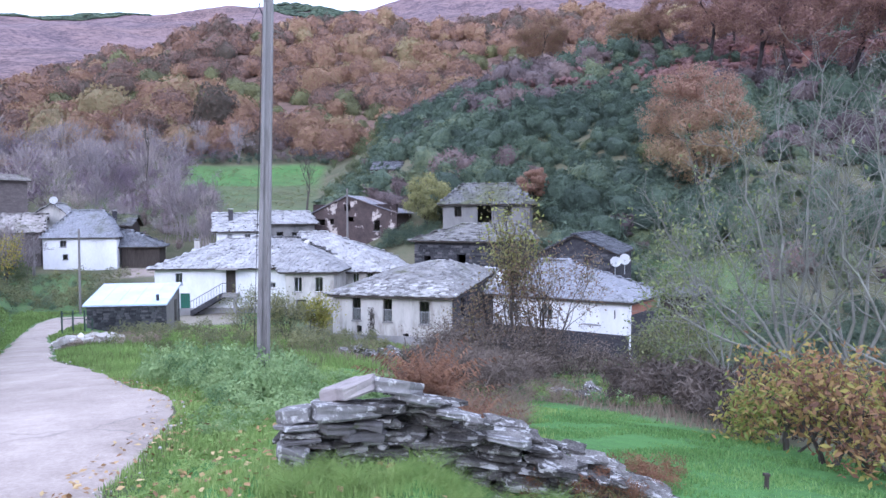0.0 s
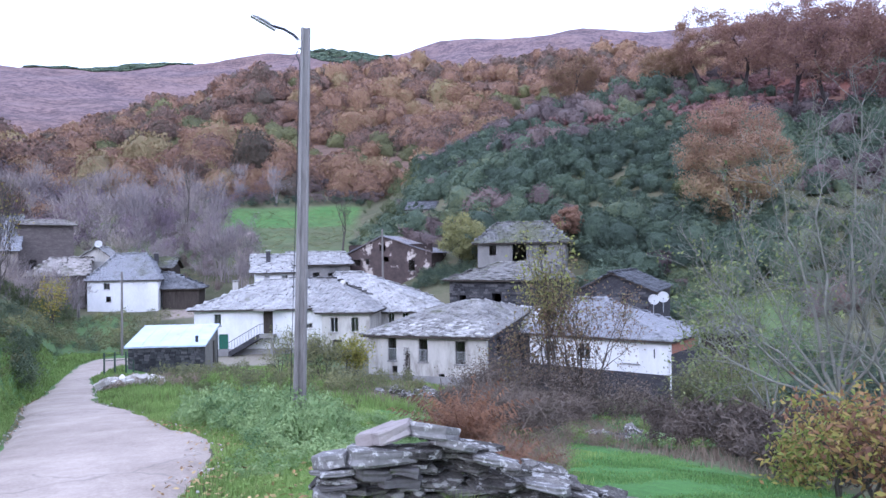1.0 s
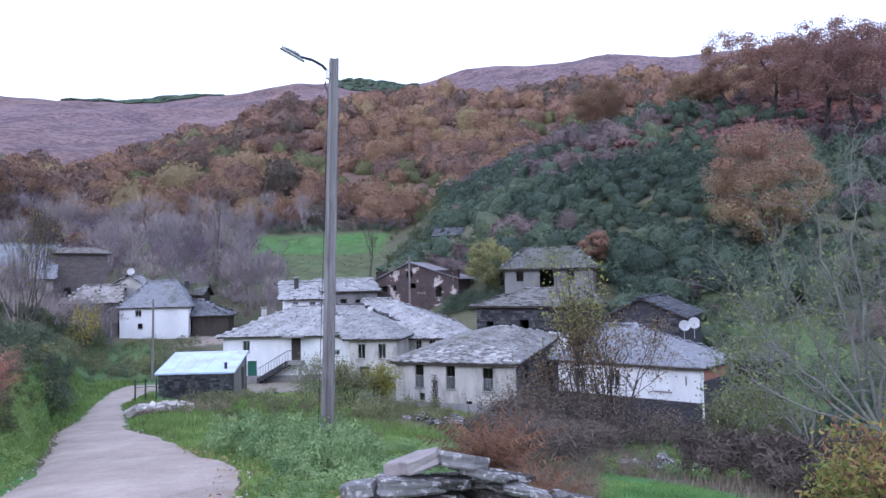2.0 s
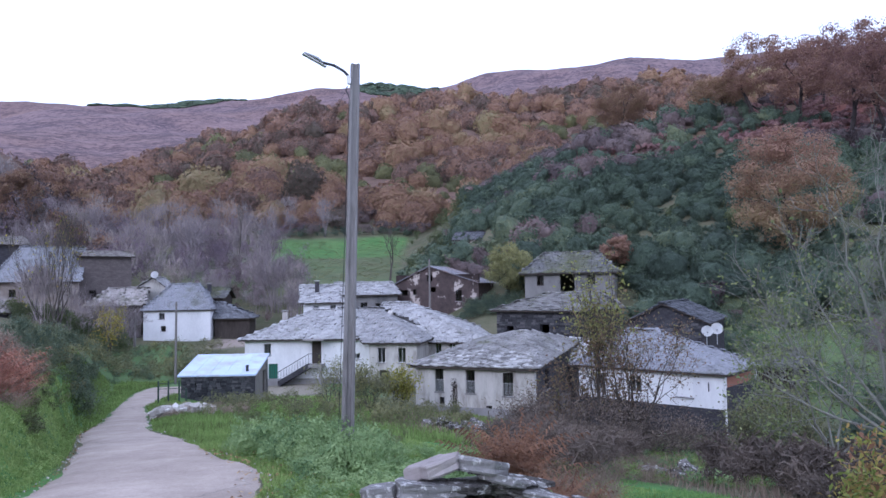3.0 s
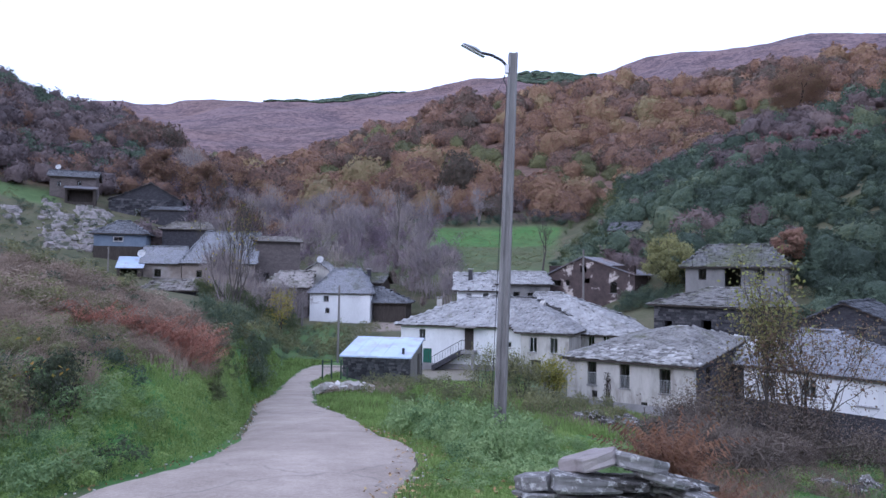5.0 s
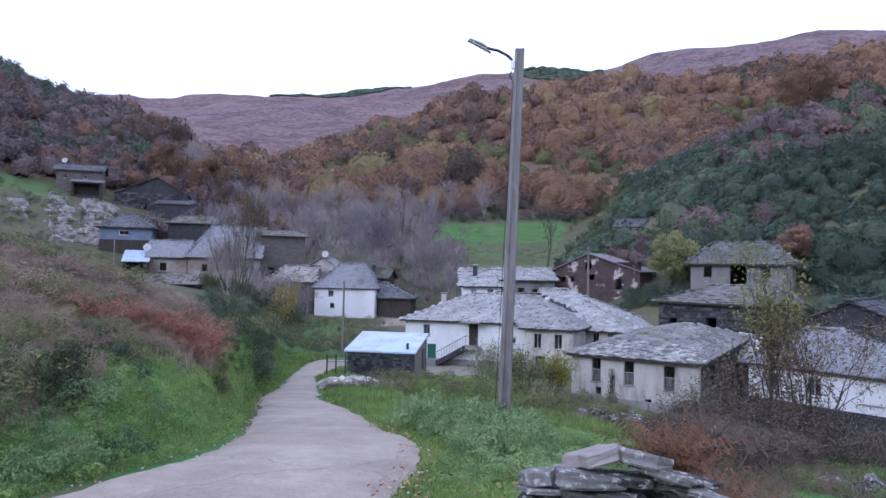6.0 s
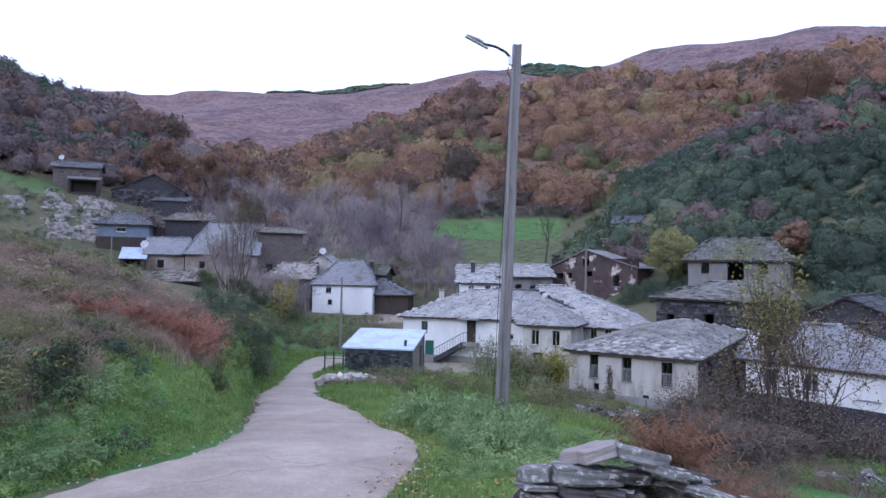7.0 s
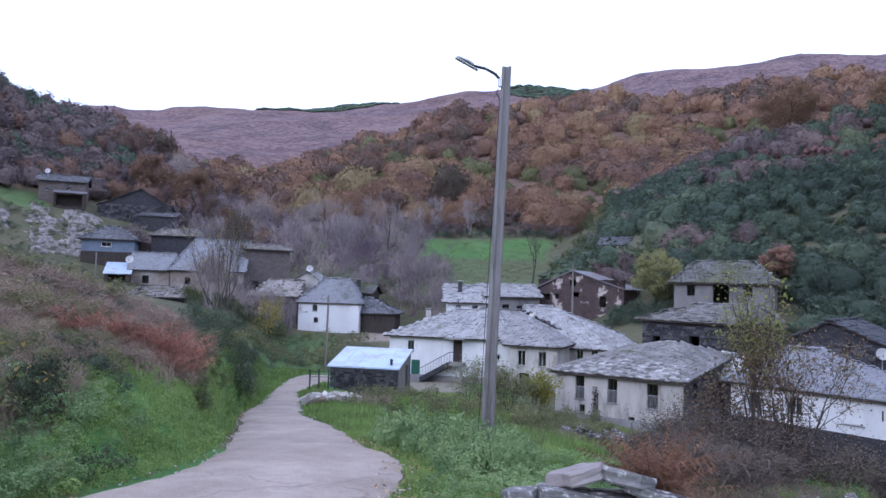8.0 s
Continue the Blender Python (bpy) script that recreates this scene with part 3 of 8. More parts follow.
def boxes(*pairs):
    bm = bmesh.new()
    for lo, hi in pairs:
        box(bm, lo, hi)
    return bm


def bar(bm, a, b, r, sides=6, r2=None):
    """A round bar from a to b."""
    a, b = Vector(a), Vector(b)
    q = (b - a).to_track_quat("Z", "Y")
    rings = []
    for p, rad in ((a, r), (b, r if r2 is None else r2)):
        rings.append([bm.verts.new(p + q @ Vector((rad * math.cos(k * math.tau / sides), rad * math.sin(k * math.tau / sides), 0))) for k in range(sides)])
    for k in range(sides):
        bm.faces.new((rings[0][k], rings[0][(k + 1) % sides], rings[1][(k + 1) % sides], rings[1][k]))
    bm.faces.new(rings[0][::-1])
    bm.faces.new(rings[1])


def wall_mesh(a, b, z0, za, zb, openings, thick, peak=None):
    """A wall from a to b (plan points, outside on the right hand of a to b), from z0 up to the eave za..zb, with openings (u, z, w, h) cut through;
    peak: (u, z) of a gable on it."""
    bm = bmesh.new()
    a, b = Vector((*a, 0)), Vector((*b, 0))
    length = (b - a).length
    run = (b - a).normalized()
    inward = Vector((-run.y, run.x, 0))
    us = sorted({0.0, length, *(o[0] for o in openings), *(o[0] + o[2] for o in openings), *((peak[0],) if peak else ())})
    zs = sorted({z0, *(o[1] for o in openings), *(o[1] + o[3] for o in openings)})

    def top(u):
        if peak:
            return za + (peak[1] - za) * u / peak[0] if u <= peak[0] else peak[1] + (zb - peak[1]) * (u - peak[0]) / (length - peak[0])
        return za + (zb - za) * u / length

    made = {}

    def vert(i, j, s):
        if (i, j, s) not in made:
            u = us[i]
            z = top(u) if j == len(zs) else zs[j]
            made[i, j, s] = bm.verts.new(a + run * u + inward * (thick * s) + Vector((0, 0, z)))
        return made[i, j, s]

    solid = {}
    for i in range(len(us) - 1):
        for j in range(len(zs)):
            um, zm = (us[i] + us[i + 1]) / 2, (zs[j] + (zs[j + 1] if j + 1 < len(zs) else zs[j] + 0.01)) / 2
            solid[i, j] = not any(o[0] < um < o[0] + o[2] and o[1] < zm < o[1] + o[3] for o in openings)
    for (i, j), full in solid.items():
        if not full:
            continue
        for s in (0, 1):
            q = [vert(i, j, s), vert(i + 1, j, s), vert(i + 1, j + 1, s), vert(i, j + 1, s)]
            bm.faces.new(q if s == 0 else q[::-1])
        for di, dj, e in ((-1, 0, ((0, 0), (0, 1))), (1, 0, ((1, 1), (1, 0))), (0, -1, ((1, 0), (0, 0))), (0, 1, ((0, 1), (1, 1)))):
            if not solid.get((i + di, j + dj), False):
                (p, q), (r, t) = e
                bm.faces.new((vert(i + p, j + q, 0), vert(i + r, j + t, 0), vert(i + r, j + t, 1), vert(i + p, j + q, 1)))
    return bm


def window_parts(parent, o, kind, m):
    """A window in an opening (u, z, w, h): m carries wall coordinates (u along, y inward, z up) to the house."""
    u, z, w, h = o
    if kind == "door" or kind == "green_door":
        d = part("door", boxes(((u, 0.12, z), (u + w, 0.18, z + h))), M["green_paint" if kind == "green_door" else "dark_wood"], parent, "green painted wooden door" if kind == "green_door" else "", m)
        bm = bmesh.new()
        for k in range(1, 5):
            box(bm, (u + w * k / 5 - 0.012, 0.105, z + 0.03), (u + w * k / 5 + 0.012, 0.12, z + h - 0.03))
        part("batten", bm, M["dark_wood"], d)
        return
    if kind == "hole":
        return
    fr = 0.03 if kind == "light" else (0.05 if kind != "white" else 0.09)
    bm = boxes(((u, 0.14, z), (u + fr, 0.20, z + h)), ((u + w - fr, 0.14, z), (u + w, 0.20, z + h)), ((u + fr, 0.14, z), (u + w - fr, 0.20, z + fr)),
               ((u + fr, 0.14, z + h - fr), (u + w - fr, 0.20, z + h)), ((u + w / 2 - 0.014, 0.145, z + fr), (u + w / 2 + 0.014, 0.195, z + h - fr)))
    win = part("window", bm, M["white_paint" if kind in ("white", "light") else "dark_wood"], parent, "", m)
    for k in (0, 1):
        x0 = u + fr if k == 0 else u + w / 2 + 0.014
        x1 = u + w / 2 - 0.014 if k == 0 else u + w - fr
        p = part("pane", boxes(((x0, 0.165, z + fr), (x1, 0.172, z + h - fr))), M["glass"], win)
        p.visible_shadow = False
    part("sill", boxes(((u - 0.06, -0.07, z - 0.07), (u + w + 0.06, 0.14, z - 0.003))), M["cement"], win)
    if kind == "rail":
        for k in range(7):
            part("baluster", boxes(((u + 0.05 + k * (w - 0.1) / 6 - 0.012, -0.02, z + 0.02), (u + 0.05 + k * (w - 0.1) / 6 + 0.012, 0.005, z + h * 0.52))), M["metal"], win)
        part("handrail", boxes(((u, -0.03, z + h * 0.52), (u + w, 0.015, z + h * 0.52 + 0.04))), M["metal"], win)
    if kind == "shutter":
        part("shutter", boxes(((u + 0.01, 0.05, z + 0.02), (u + w - 0.01, 0.09, z + h - 0.02))), M["white_paint"], win)


_slab_sets = {}


def slab_meshes(size, material):
    """Twelve irregular slate slabs."""
    key = (round(size, 3), material.name)
    if key not in _slab_sets:
        rng = random.Random(7)
        out = []
        for _ in range(12):
            bm = bmesh.new()
            w, l, t = size * rng.uniform(0.8, 1.25), size * rng.uniform(1.0, 1.4), rng.uniform(0.03, 0.07)
            pts = [(-w / 2, rng.uniform(-0.05, 0.03) * size), (-w * rng.uniform(0.1, 0.3), -rng.uniform(0.0, 0.12) * size), (w * rng.uniform(0.1, 0.35), -rng.uniform(0.0, 0.12) * size),
                   (w / 2, rng.uniform(-0.03, 0.08) * size), (w * 0.48, l), (-w * 0.48, l)]
            lo = [bm.verts.new((x, y, 0)) for x, y in pts]
            hi = [bm.verts.new((x * 0.98, y + 0.008, t)) for x, y in pts]
            bm.faces.new(lo[::-1])
            bm.faces.new(hi)
            for k in range(6):
                bm.faces.new((lo[k], lo[(k + 1) % 6], hi[(k + 1) % 6], hi[k]))
            me = bpy.data.meshes.new("slate")
            bm.to_mesh(me)
            bm.free()
            me.materials.append(material)
            out.append(me)
        _slab_sets[key] = out
    return _slab_sets[key]


def lay_slates(parent, faces, size, material, rng, single=0):
    """Slabs in courses on roof faces (eave a, eave b, ridge c, ridge d); the first `single` are pieces of their own, the rest one sheet."""
    spots = []
    flat = 0.12 if material.name.startswith("smooth") else 1.0
    for a, b, c, d in faces:
        up_len = ((d + c) / 2 - (a + b) / 2).length
        rows = max(2, int(up_len / (size * 0.72)))
        nrm = (b - a).cross((c + d) / 2 - a).normalized()
        for r in range(rows):
            v = (r + 0.02) / rows
            p, q = a.lerp(d, v), b.lerp(c, v)
            n = max(1, int((q - p).length / (size * 0.92)))
            xax = (b - a).normalized()
            for k in range(n):
                u = (k + 0.5 + (0.25 if r % 2 else -0.25) * (n > 1) + rng.uniform(-0.12, 0.12)) / n
                if not 0.0 < u < 1.0:
                    continue
                pos = p.lerp(q, u) + nrm * (0.03 + rng.uniform(0, 0.055) * flat)
                yax = nrm.cross(xax)
                tilt = Matrix.Rotation(rng.uniform(-0.2, 0.2) * flat, 3, "Z") @ Matrix.Rotation(-rng.uniform(0.04, 0.04 + 0.2 * flat), 3, "X") @ Matrix.Rotation(rng.uniform(-0.12, 0.12) * flat, 3, "Y")
                rot = (Matrix((xax, yax, nrm)).transposed() @ tilt).to_4x4()
                spots.append(Matrix.Translation(pos) @ rot @ Matrix.Diagonal((rng.uniform(0.85, 1.2), min(1.0, 1.0), 1, 1)))
    meshes = slab_meshes(size, material)
    for m in spots[:single]:
        ob = new("slate", rng.choice(meshes))
        ob.parent, ob.matrix_basis = parent, m
    rest = spots[single:]
    if rest:
        V, F, base = [], [], 0
        raw = []
        for me in meshes:
            co = np.array([v.co[:] for v in me.vertices])
            raw.append((co, [tuple(p.vertices) for p in me.polygons][1:]))
        tri = []
        for m in rest:
            co, polys = rng.choice(raw)
            mm = np.array(m)
            V.append(co @ mm[:3, :3].T + mm[:3, 3])
            for p in polys:
                for k in range(1, len(p) - 1):
                    tri.append((p[0] + base, p[k] + base, p[k + 1] + base))
            base += len(co)
        me = mesh_of("slate_sheet", np.vstack(V), np.array(tri), material)
        ob = part("slate_sheet", me, None, parent)
        tagged(ob, kind="stuff")


def stone_facing(h, w, top, size, rng, ops):
    """Rough courses of stones, a little proud of the front wall; singly where they can be told apart."""
    kinds = []
    for _ in range(8):
        bm = bmesh.new()
        vs = box(bm, (-0.5, -0.5, -0.5), (0.5, 0.5, 0.5))
        for v in vs:
            v.co = (v.co.x * rng.uniform(0.8, 1.0), v.co.y, v.co.z * rng.uniform(0.72, 1.0))
        me = bpy.data.meshes.new("stone")
        bm.to_mesh(me)
        bm.free()
        me.materials.append(M["facing_stone"])
        kinds.append(me)
    z, count = -0.2, 0
    while z < top - 0.06:
        hh = size * rng.uniform(0.3, 0.55)
        x = rng.uniform(-0.1, 0.0)
        while x < w - 0.05:
            ww = size * rng.uniform(0.6, 1.5)
            inside = any(o[0] - ww / 2 < x + ww / 2 < o[0] + o[2] + ww / 2 and o[1] - hh < z + hh / 2 < o[1] + o[3] + hh for o in ops)
            if not inside and x + ww < w + 0.05 and count < 300:
                ob = new("stone", rng.choice(kinds))
                ob.parent = h
                ob.matrix_basis = pose(max(x, 0) + ww / 2, -rng.uniform(0.0, 0.03), z + hh / 2, 0, rng.uniform(-3, 3), 0) @ Matrix.Diagonal((ww * 0.96, 0.09, hh * 0.95, 1))
                count += 1
            x += ww
        z += hh


def house(name, label, L, R, depth, z0, eave, top, ridge=((0.3, 0.5), (0.7, 0.5)), axis="x", wall="whitewash", roof="slate", over=0.45, slab=0.5, single=0,
          front=(), right=(), left=(), plinth=None, seed=1, category="house", right_wall=None, thick=0.45, back_eave=None, group="", deck="dark_wood", flat_roof=False, facing=None):
    """A house whose front wall runs from L to R (azimuth, distance). ridge: two points as parts of width and depth; a ridge end on the wall's line makes a gable."""
    rng = random.Random(seed)
    lx, ly = at(*L)
    rx, ry = at(*R)
    w = math.hypot(rx - lx, ry - ly)
    turn = math.degrees(math.atan2(ry - ly, rx - lx))
    h = thing(name, label, category, pose(lx, ly, z0, 0, 0, turn), group)
    ev = eave - z0
    bev = ev if back_eave is None else back_eave - z0
    tp = top - z0
    under = -1.6
    (r1x, r1y), (r2x, r2y) = [(p[0] * w, p[1] * depth) for p in ridge]
    gable = {"left": axis == "x" and ridge[0][0] <= 0, "right": axis == "x" and ridge[1][0] >= 1, "front": axis == "y" and ridge[0][1] <= 0, "back": axis == "y" and ridge[1][1] >= 1}
    c = {"FL": (0, 0), "FR": (w, 0), "BR": (w, depth), "BL": (0, depth)}
    sides = (("front", "FL", "FR", ev, ev, front, (r1x, tp)), ("right", "FR", "BR", ev, bev, right, (r2y, tp)),
             ("back", "BR", "BL", bev, bev, (), (w - r2x, tp)), ("left", "BL", "FL", bev, ev, left, (depth - r1y, tp)))
    t = thick
    for side, p, q, za, zb, ops, peak in sides:
        a, b = Vector(c[p]), Vector(c[q])
        if side in ("right", "left"):
            run = (b - a).normalized() * t
            a, b = a + run, b - run
            peak = (peak[0] - t, peak[1])
        rects = [o[:4] for o in ops]
        off = t if side in ("right", "left") else 0
        shifted = [(o[0] - off, o[1], o[2], o[3]) for o in rects]
        mat_name = right_wall if side == "right" and right_wall else wall
        wl_ = part("wall", wall_mesh(a, b, under, za - 0.02, zb - 0.02, shifted, t, (peak[0], peak[1] - 0.05) if gable[side] else None), M[mat_name], h)
        d = (b - a).normalized()
        m = Matrix(((d.x, -d.y, 0, a.x), (d.y, d.x, 0, a.y), (0, 0, 1, 0), (0, 0, 0, 1)))
        for o, s in zip(ops, shifted):
            window_parts(h, s, o[4], m)
    if plinth:
        pm, ph = plinth
        part("plinth", boxes(((-0.04, -0.04, under), (w + 0.04, 0, ph)), ((w, 0, under), (w + 0.04, depth, ph))), M[pm], h)
    # roof
    o = over
    slope = (tp - ev) / max(0.5, (r1y if axis == "x" else min(r1x, w - r1x) or w / 2))
    dz = slope * o * 0.8
    gl, gr, gf, gb = gable["left"], gable["right"], gable["front"], gable["back"]
    FL, FR = Vector((-o, -o, ev - dz)), Vector((w + o, -o, ev - dz))
    BR, BL = Vector((w + o, depth + o, bev - dz)), Vector((-o, depth + o, bev - dz))
    if axis == "x":
        R1 = Vector((r1x - (o if gl else 0), r1y, tp))
        R2 = Vector((r2x + (o if gr else 0), r2y, tp))
        faces = [(FL, FR, R2, R1), (BR, BL, R1, R2)] + ([] if gr else [(FR, BR, R2, R2)]) + ([] if gl else [(BL, FL, R1, R1)])
    else:
        R1 = Vector((r1x, r1y - (o if gf else 0), tp))
        R2 = Vector((r2x, r2y + (o if gb else 0), tp))
        faces = [(BL, FL, R1, R2), (FR, BR, R2, R1)] + ([] if gf else [(FL, FR, R1, R1)]) + ([] if gb else [(BR, BL, R2, R2)])
    bm = bmesh.new()
    for f in faces:
        pts = [f[0], f[1], f[2]] + ([f[3]] if (f[3] - f[2]).length > 1e-4 else [])
        n = (pts[1] - pts[0]).cross(pts[2] - pts[0]).normalized()
        hi = [bm.verts.new(p) for p in pts]
        lo = [bm.verts.new(p - Vector((0, 0, 0.10))) for p in pts]
        bm.faces.new(hi)
        bm.faces.new(lo[::-1])
        for k in range(len(pts)):
            bm.faces.new((hi[k], lo[k], lo[(k + 1) % len(pts)], hi[(k + 1) % len(pts)]))
    rf = part("roof", bm, M[deck] if not flat_roof else M[roof], h)
    if flat_roof:
        ribs = bmesh.new()
        for a, b, c2, d2 in faces:
            k = max(2, int((b - a).length / 0.9))
            for i in range(k + 1):
                p, q = a.lerp(b, i / k), d2.lerp(c2, i / k)
                if (q - p).length > 0.4:
                    bar(ribs, p + Vector((0, 0, 0.012)), q + Vector((0, 0, 0.012)), 0.010, 4)
        part("rib", ribs, M[roof], rf)
    else:
        lay_slates(rf, faces, slab, M[roof], rng, single)
        cap = bpy.data.meshes.new("ridge_stone")
        cb = boxes(((-0.3, -0.26, -0.02), (0.3, 0.26, 0.035)))
        cb.to_mesh(cap)
        cb.free()
        cap.materials.append(M[roof])
        nseg = int((R2 - R1).length / 0.5)
        for i in range(nseg):
            p = R1.lerp(R2, (i + 0.5) / nseg)
            d = (R2 - R1).normalized()
            ob = new("ridge_stone", cap)
            ob.parent = rf
            ob.matrix_basis = Matrix.Translation(p + Vector((0, 0, 0.05 + rng.uniform(0, 0.05)))) @ Matrix.Rotation(math.atan2(d.y, d.x) + rng.uniform(-0.15, 0.15), 4, "Z") @ Matrix.Rotation(rng.uniform(-0.08, 0.08), 4, "X")
    if facing:
        stone_facing(h, w, ev, facing, rng, front)
    return h, w


# ---- the village ----
house("house", "grey weathered plaster house with a slate slab hip roof", (-8.6, 42.0), (0.9, 39.6), 11.5, -5.4, -2.72, -1.12, ((0.64, 0.53), (0.72, 0.53)),
                       wall="old_plaster", roof="grey_slate", slab=0.29, single=300, over=0.35, plinth=("cement", 0.32), seed=3, right_wall="dark_stone", back_eave=-2.1,
                       front=((1.25, 1.15, 0.52, 1.3, "rail"), (3.15, 1.12, 0.55, 1.3, "rail"), (5.35, 1.05, 0.6, 1.3, "rail"), (1.5, 0.42, 0.32, 0.42, "hole"), (4.35, 0.12, 0.35, 0.35, "hole")),
                       right=((2.5, 1.1, 0.9, 1.2, "dark"),))
house("house", "long whitewashed farmhouse with a slate slab roof", (-21.95, 66.0), (-12.15, 63.0), 9.5, -6.3, -2.45, -0.15, ((0.46, 0.5), (0.78, 0.5)), slab=0.42, seed=4,
      front=((1.75, 2.3, 0.62, 1.0, "light"), (2.15, 0.05, 0.85, 1.5, "green_door"), (6.1, 1.55, 0.85, 2.0, "door"), (9.7, 1.9, 0.75, 0.55, "white")), plinth=("cement", 0.25))
house("house_wing", "whitewashed wing of the farmhouse with two windows", (-12.3, 61.6), (-8.5, 60.6), 7.2, -6.3, -2.75, -0.25, ((-1.2, 0.97), (-0.2, 0.97)), slab=0.42, seed=5, wall="old_plaster",
      front=((0.75, 1.75, 0.65, 1.25, "light"), (2.55, 1.75, 0.65, 1.25, "light"), (0.9, 0.0, 0.9, 1.1, "hole")), plinth=("cement", 0.2))
house("house", "whitewashed house under a broad slate roof", (-12.3, 67.2), (-2.7, 65.4), 10.5, -6.3, -3.05, 0.3, ((0.02, 0.5), (0.24, 0.5)), slab=0.42, seed=6, wall="old_plaster",
      front=((6.3, 1.7, 0.55, 1.2, "light"), (7.6, 1.7, 0.55, 1.2, "light"), (8.6, 1.7, 0.5, 1.1, "light")))


def dead_ivy():
    """A dark dead creeper on the front wall of the grey house."""
    lx, ly = at(-8.6, 42.0)
    rx, ry = at(0.9, 39.6)
    u = Vector((rx - lx, ry - ly, 0)).normalized()
    n = Vector((u.y, -u.x, 0))
    rng = random.Random(5)
    t = thing("dead_creeper", "dark dead creeper on the plaster wall", "creeper", Matrix.Translation(Vector((lx, ly, -5.4)) + u * 2.45 + n * 0.05))
    bm = bmesh.new()
    for k in range(3):
        p = Vector((rng.uniform(-0.05, 0.05), 0, -0.2))
        for i in range(7):
            q = p + u * rng.uniform(-0.05, 0.05) + Vector((0, 0, 0.26))
            bar(bm, p, q, 0.022, 5, 0.018)
            p = q
    part("stem", bm, M["dark_wood"], t)
    bm = bmesh.new()
    for k in range(420):
        h = rng.uniform(0, 1.95)
        c = u * rng.gauss(0, 0.10 if h > 0.5 else 0.26) + n * rng.uniform(0.0, 0.06) + Vector((0, 0, h))
        s_ = rng.uniform(0.03, 0.07)
        vs = [bm.verts.new(c + u * rng.uniform(-s_, s_) + n * rng.uniform(-0.02, 0.02) + Vector((0, 0, rng.uniform(-s_, s_)))) for _ in range(3)]
        bm.faces.new(vs)
    part("foliage", bm, M["dark_wood"], t)


dead_ivy()


house("shed", "dark stone shed with a pale blue tin roof", (-26.57, 47.6), (-21.27, 46.4), 4.2, -5.25, -3.45, -2.55, ((0, 0.97), (1, 0.97)), wall="dark_stone", roof="tin", over=0.18,
      right_wall="grey_wood", flat_roof=True, category="shed", back_eave=-2.62, seed=11, facing=0.32, right=((2.6, 0.2, 0.9, 1.5, "door"),))
house("house", "white two-storey house with a smooth slate hip roof", (-29.26, 99.5), (-24.51, 97.5), 9.0, -3.8, -0.42, 2.85, ((0.29, 0.5), (0.71, 0.5)), roof="smooth_slate", slab=0.40, seed=12,
      front=((1.9, 2.1, 0.75, 0.8, "light"), (2.2, 0.55, 0.6, 0.65, "dark")), over=0.3)
house("house", "white gabled house with a slate roof", (-30.1, 106), (-27.4, 105), 8.0, -3.5, 2.0, 3.9, ((0.55, 0), (0.55, 1)), axis="y", wall="old_plaster", slab=0.58, seed=13,
      front=((1.1, 4.2, 0.8, 0.8, "dark"),), over=0.3)
house("barn", "low stone barn with a sagging brown slate roof", (-32.9, 102), (-29.4, 101), 7.0, -3.6, 0.3, 2.4, ((0.3, 0.5), (1.0, 0.5)), wall="umber_stone", roof="brown_slate", slab=0.58, seed=14, category="barn",
      front=((2.6, 0.0, 1.0, 1.9, "door"), (4.6, 1.6, 0.6, 0.7, "hole")))
house("barn", "dark timber annex with a slate roof", (-25.9, 103.5), (-23.6, 102.5), 6.0, -3.6, 1.0, 2.3, ((0, 0.5), (1, 0.5)), wall="dark_wood", roof="mossy_slate", slab=0.48, seed=15, category="barn")
house("barn", "low dark timber lean-to beside the white house", (-24.2, 98.8), (-21.6, 98), 5.0, -3.5, -1.6, 0.25, ((0, 0.5), (0.12, 0.5)), wall="dark_wood", roof="dark_slate", slab=0.48, seed=16, category="barn",
      front=((1.6, 0.0, 0.9, 1.5, "door"),))
house("house", "white cottage with a slate roof behind the farmhouse", (-17.4, 82), (-14.25, 82.2), 7.0, -1.6, 0.45, 2.3, ((0, 0.5), (1, 0.5)), slab=0.48, seed=17,
      front=((1.0, 0.75, 0.6, 0.85, "light"), (2.9, 0.7, 0.65, 0.9, "light")))
house("house", "grey plastered cottage with an uneven slate roof", (-14.15, 83.2), (-10.0, 85), 7.0, -1.4, 1.2, 2.6, ((0, 0.5), (1, 0.5)), wall="grey_plaster", slab=0.48, seed=18,
      front=((1.8, 0.6, 0.8, 1.0, "dark"), (3.6, 0.5, 0.8, 1.0, "dark"), (5.2, 0.9, 0.5, 0.6, "hole")))
house("house", "ruined brown stone house with patches of old plaster", (-10.1, 88), (-3.45, 83.4), 5.0, -0.5, 2.45, 4.5, ((0.42, 0), (0.42, 1)), axis="y", wall="brown_stone", roof="rust_tin", over=0.3,
      flat_roof=True, seed=19, front=((4.2, 3.1, 0.8, 0.8, "hole"), (4.5, 1.8, 0.9, 0.6, "hole"), (0.5, 1.4, 1.1, 0.7, "hole"), (2.3, 1.5, 0.5, 0.7, "dark"), (8.0, 0.7, 0.8, 1.3, "dark")))
house("house", "grey stone house with a mossy slate hip roof", (0.3, 75.5), (7.31, 74.5), 7.5, 0.6, 3.35, 5.45, ((0.17, 0.5), (0.78, 0.5)), wall="grey_plaster", roof="mossy_slate", slab=0.48, seed=20, over=0.5,
      front=((1.25, 1.25, 0.75, 1.05, "dark"), (3.7, 0.0, 1.5, 2.45, "hole"), (6.5, 1.3, 0.8, 1.0, "dark"), (1.5, 0.1, 0.6, 0.35, "hole")))
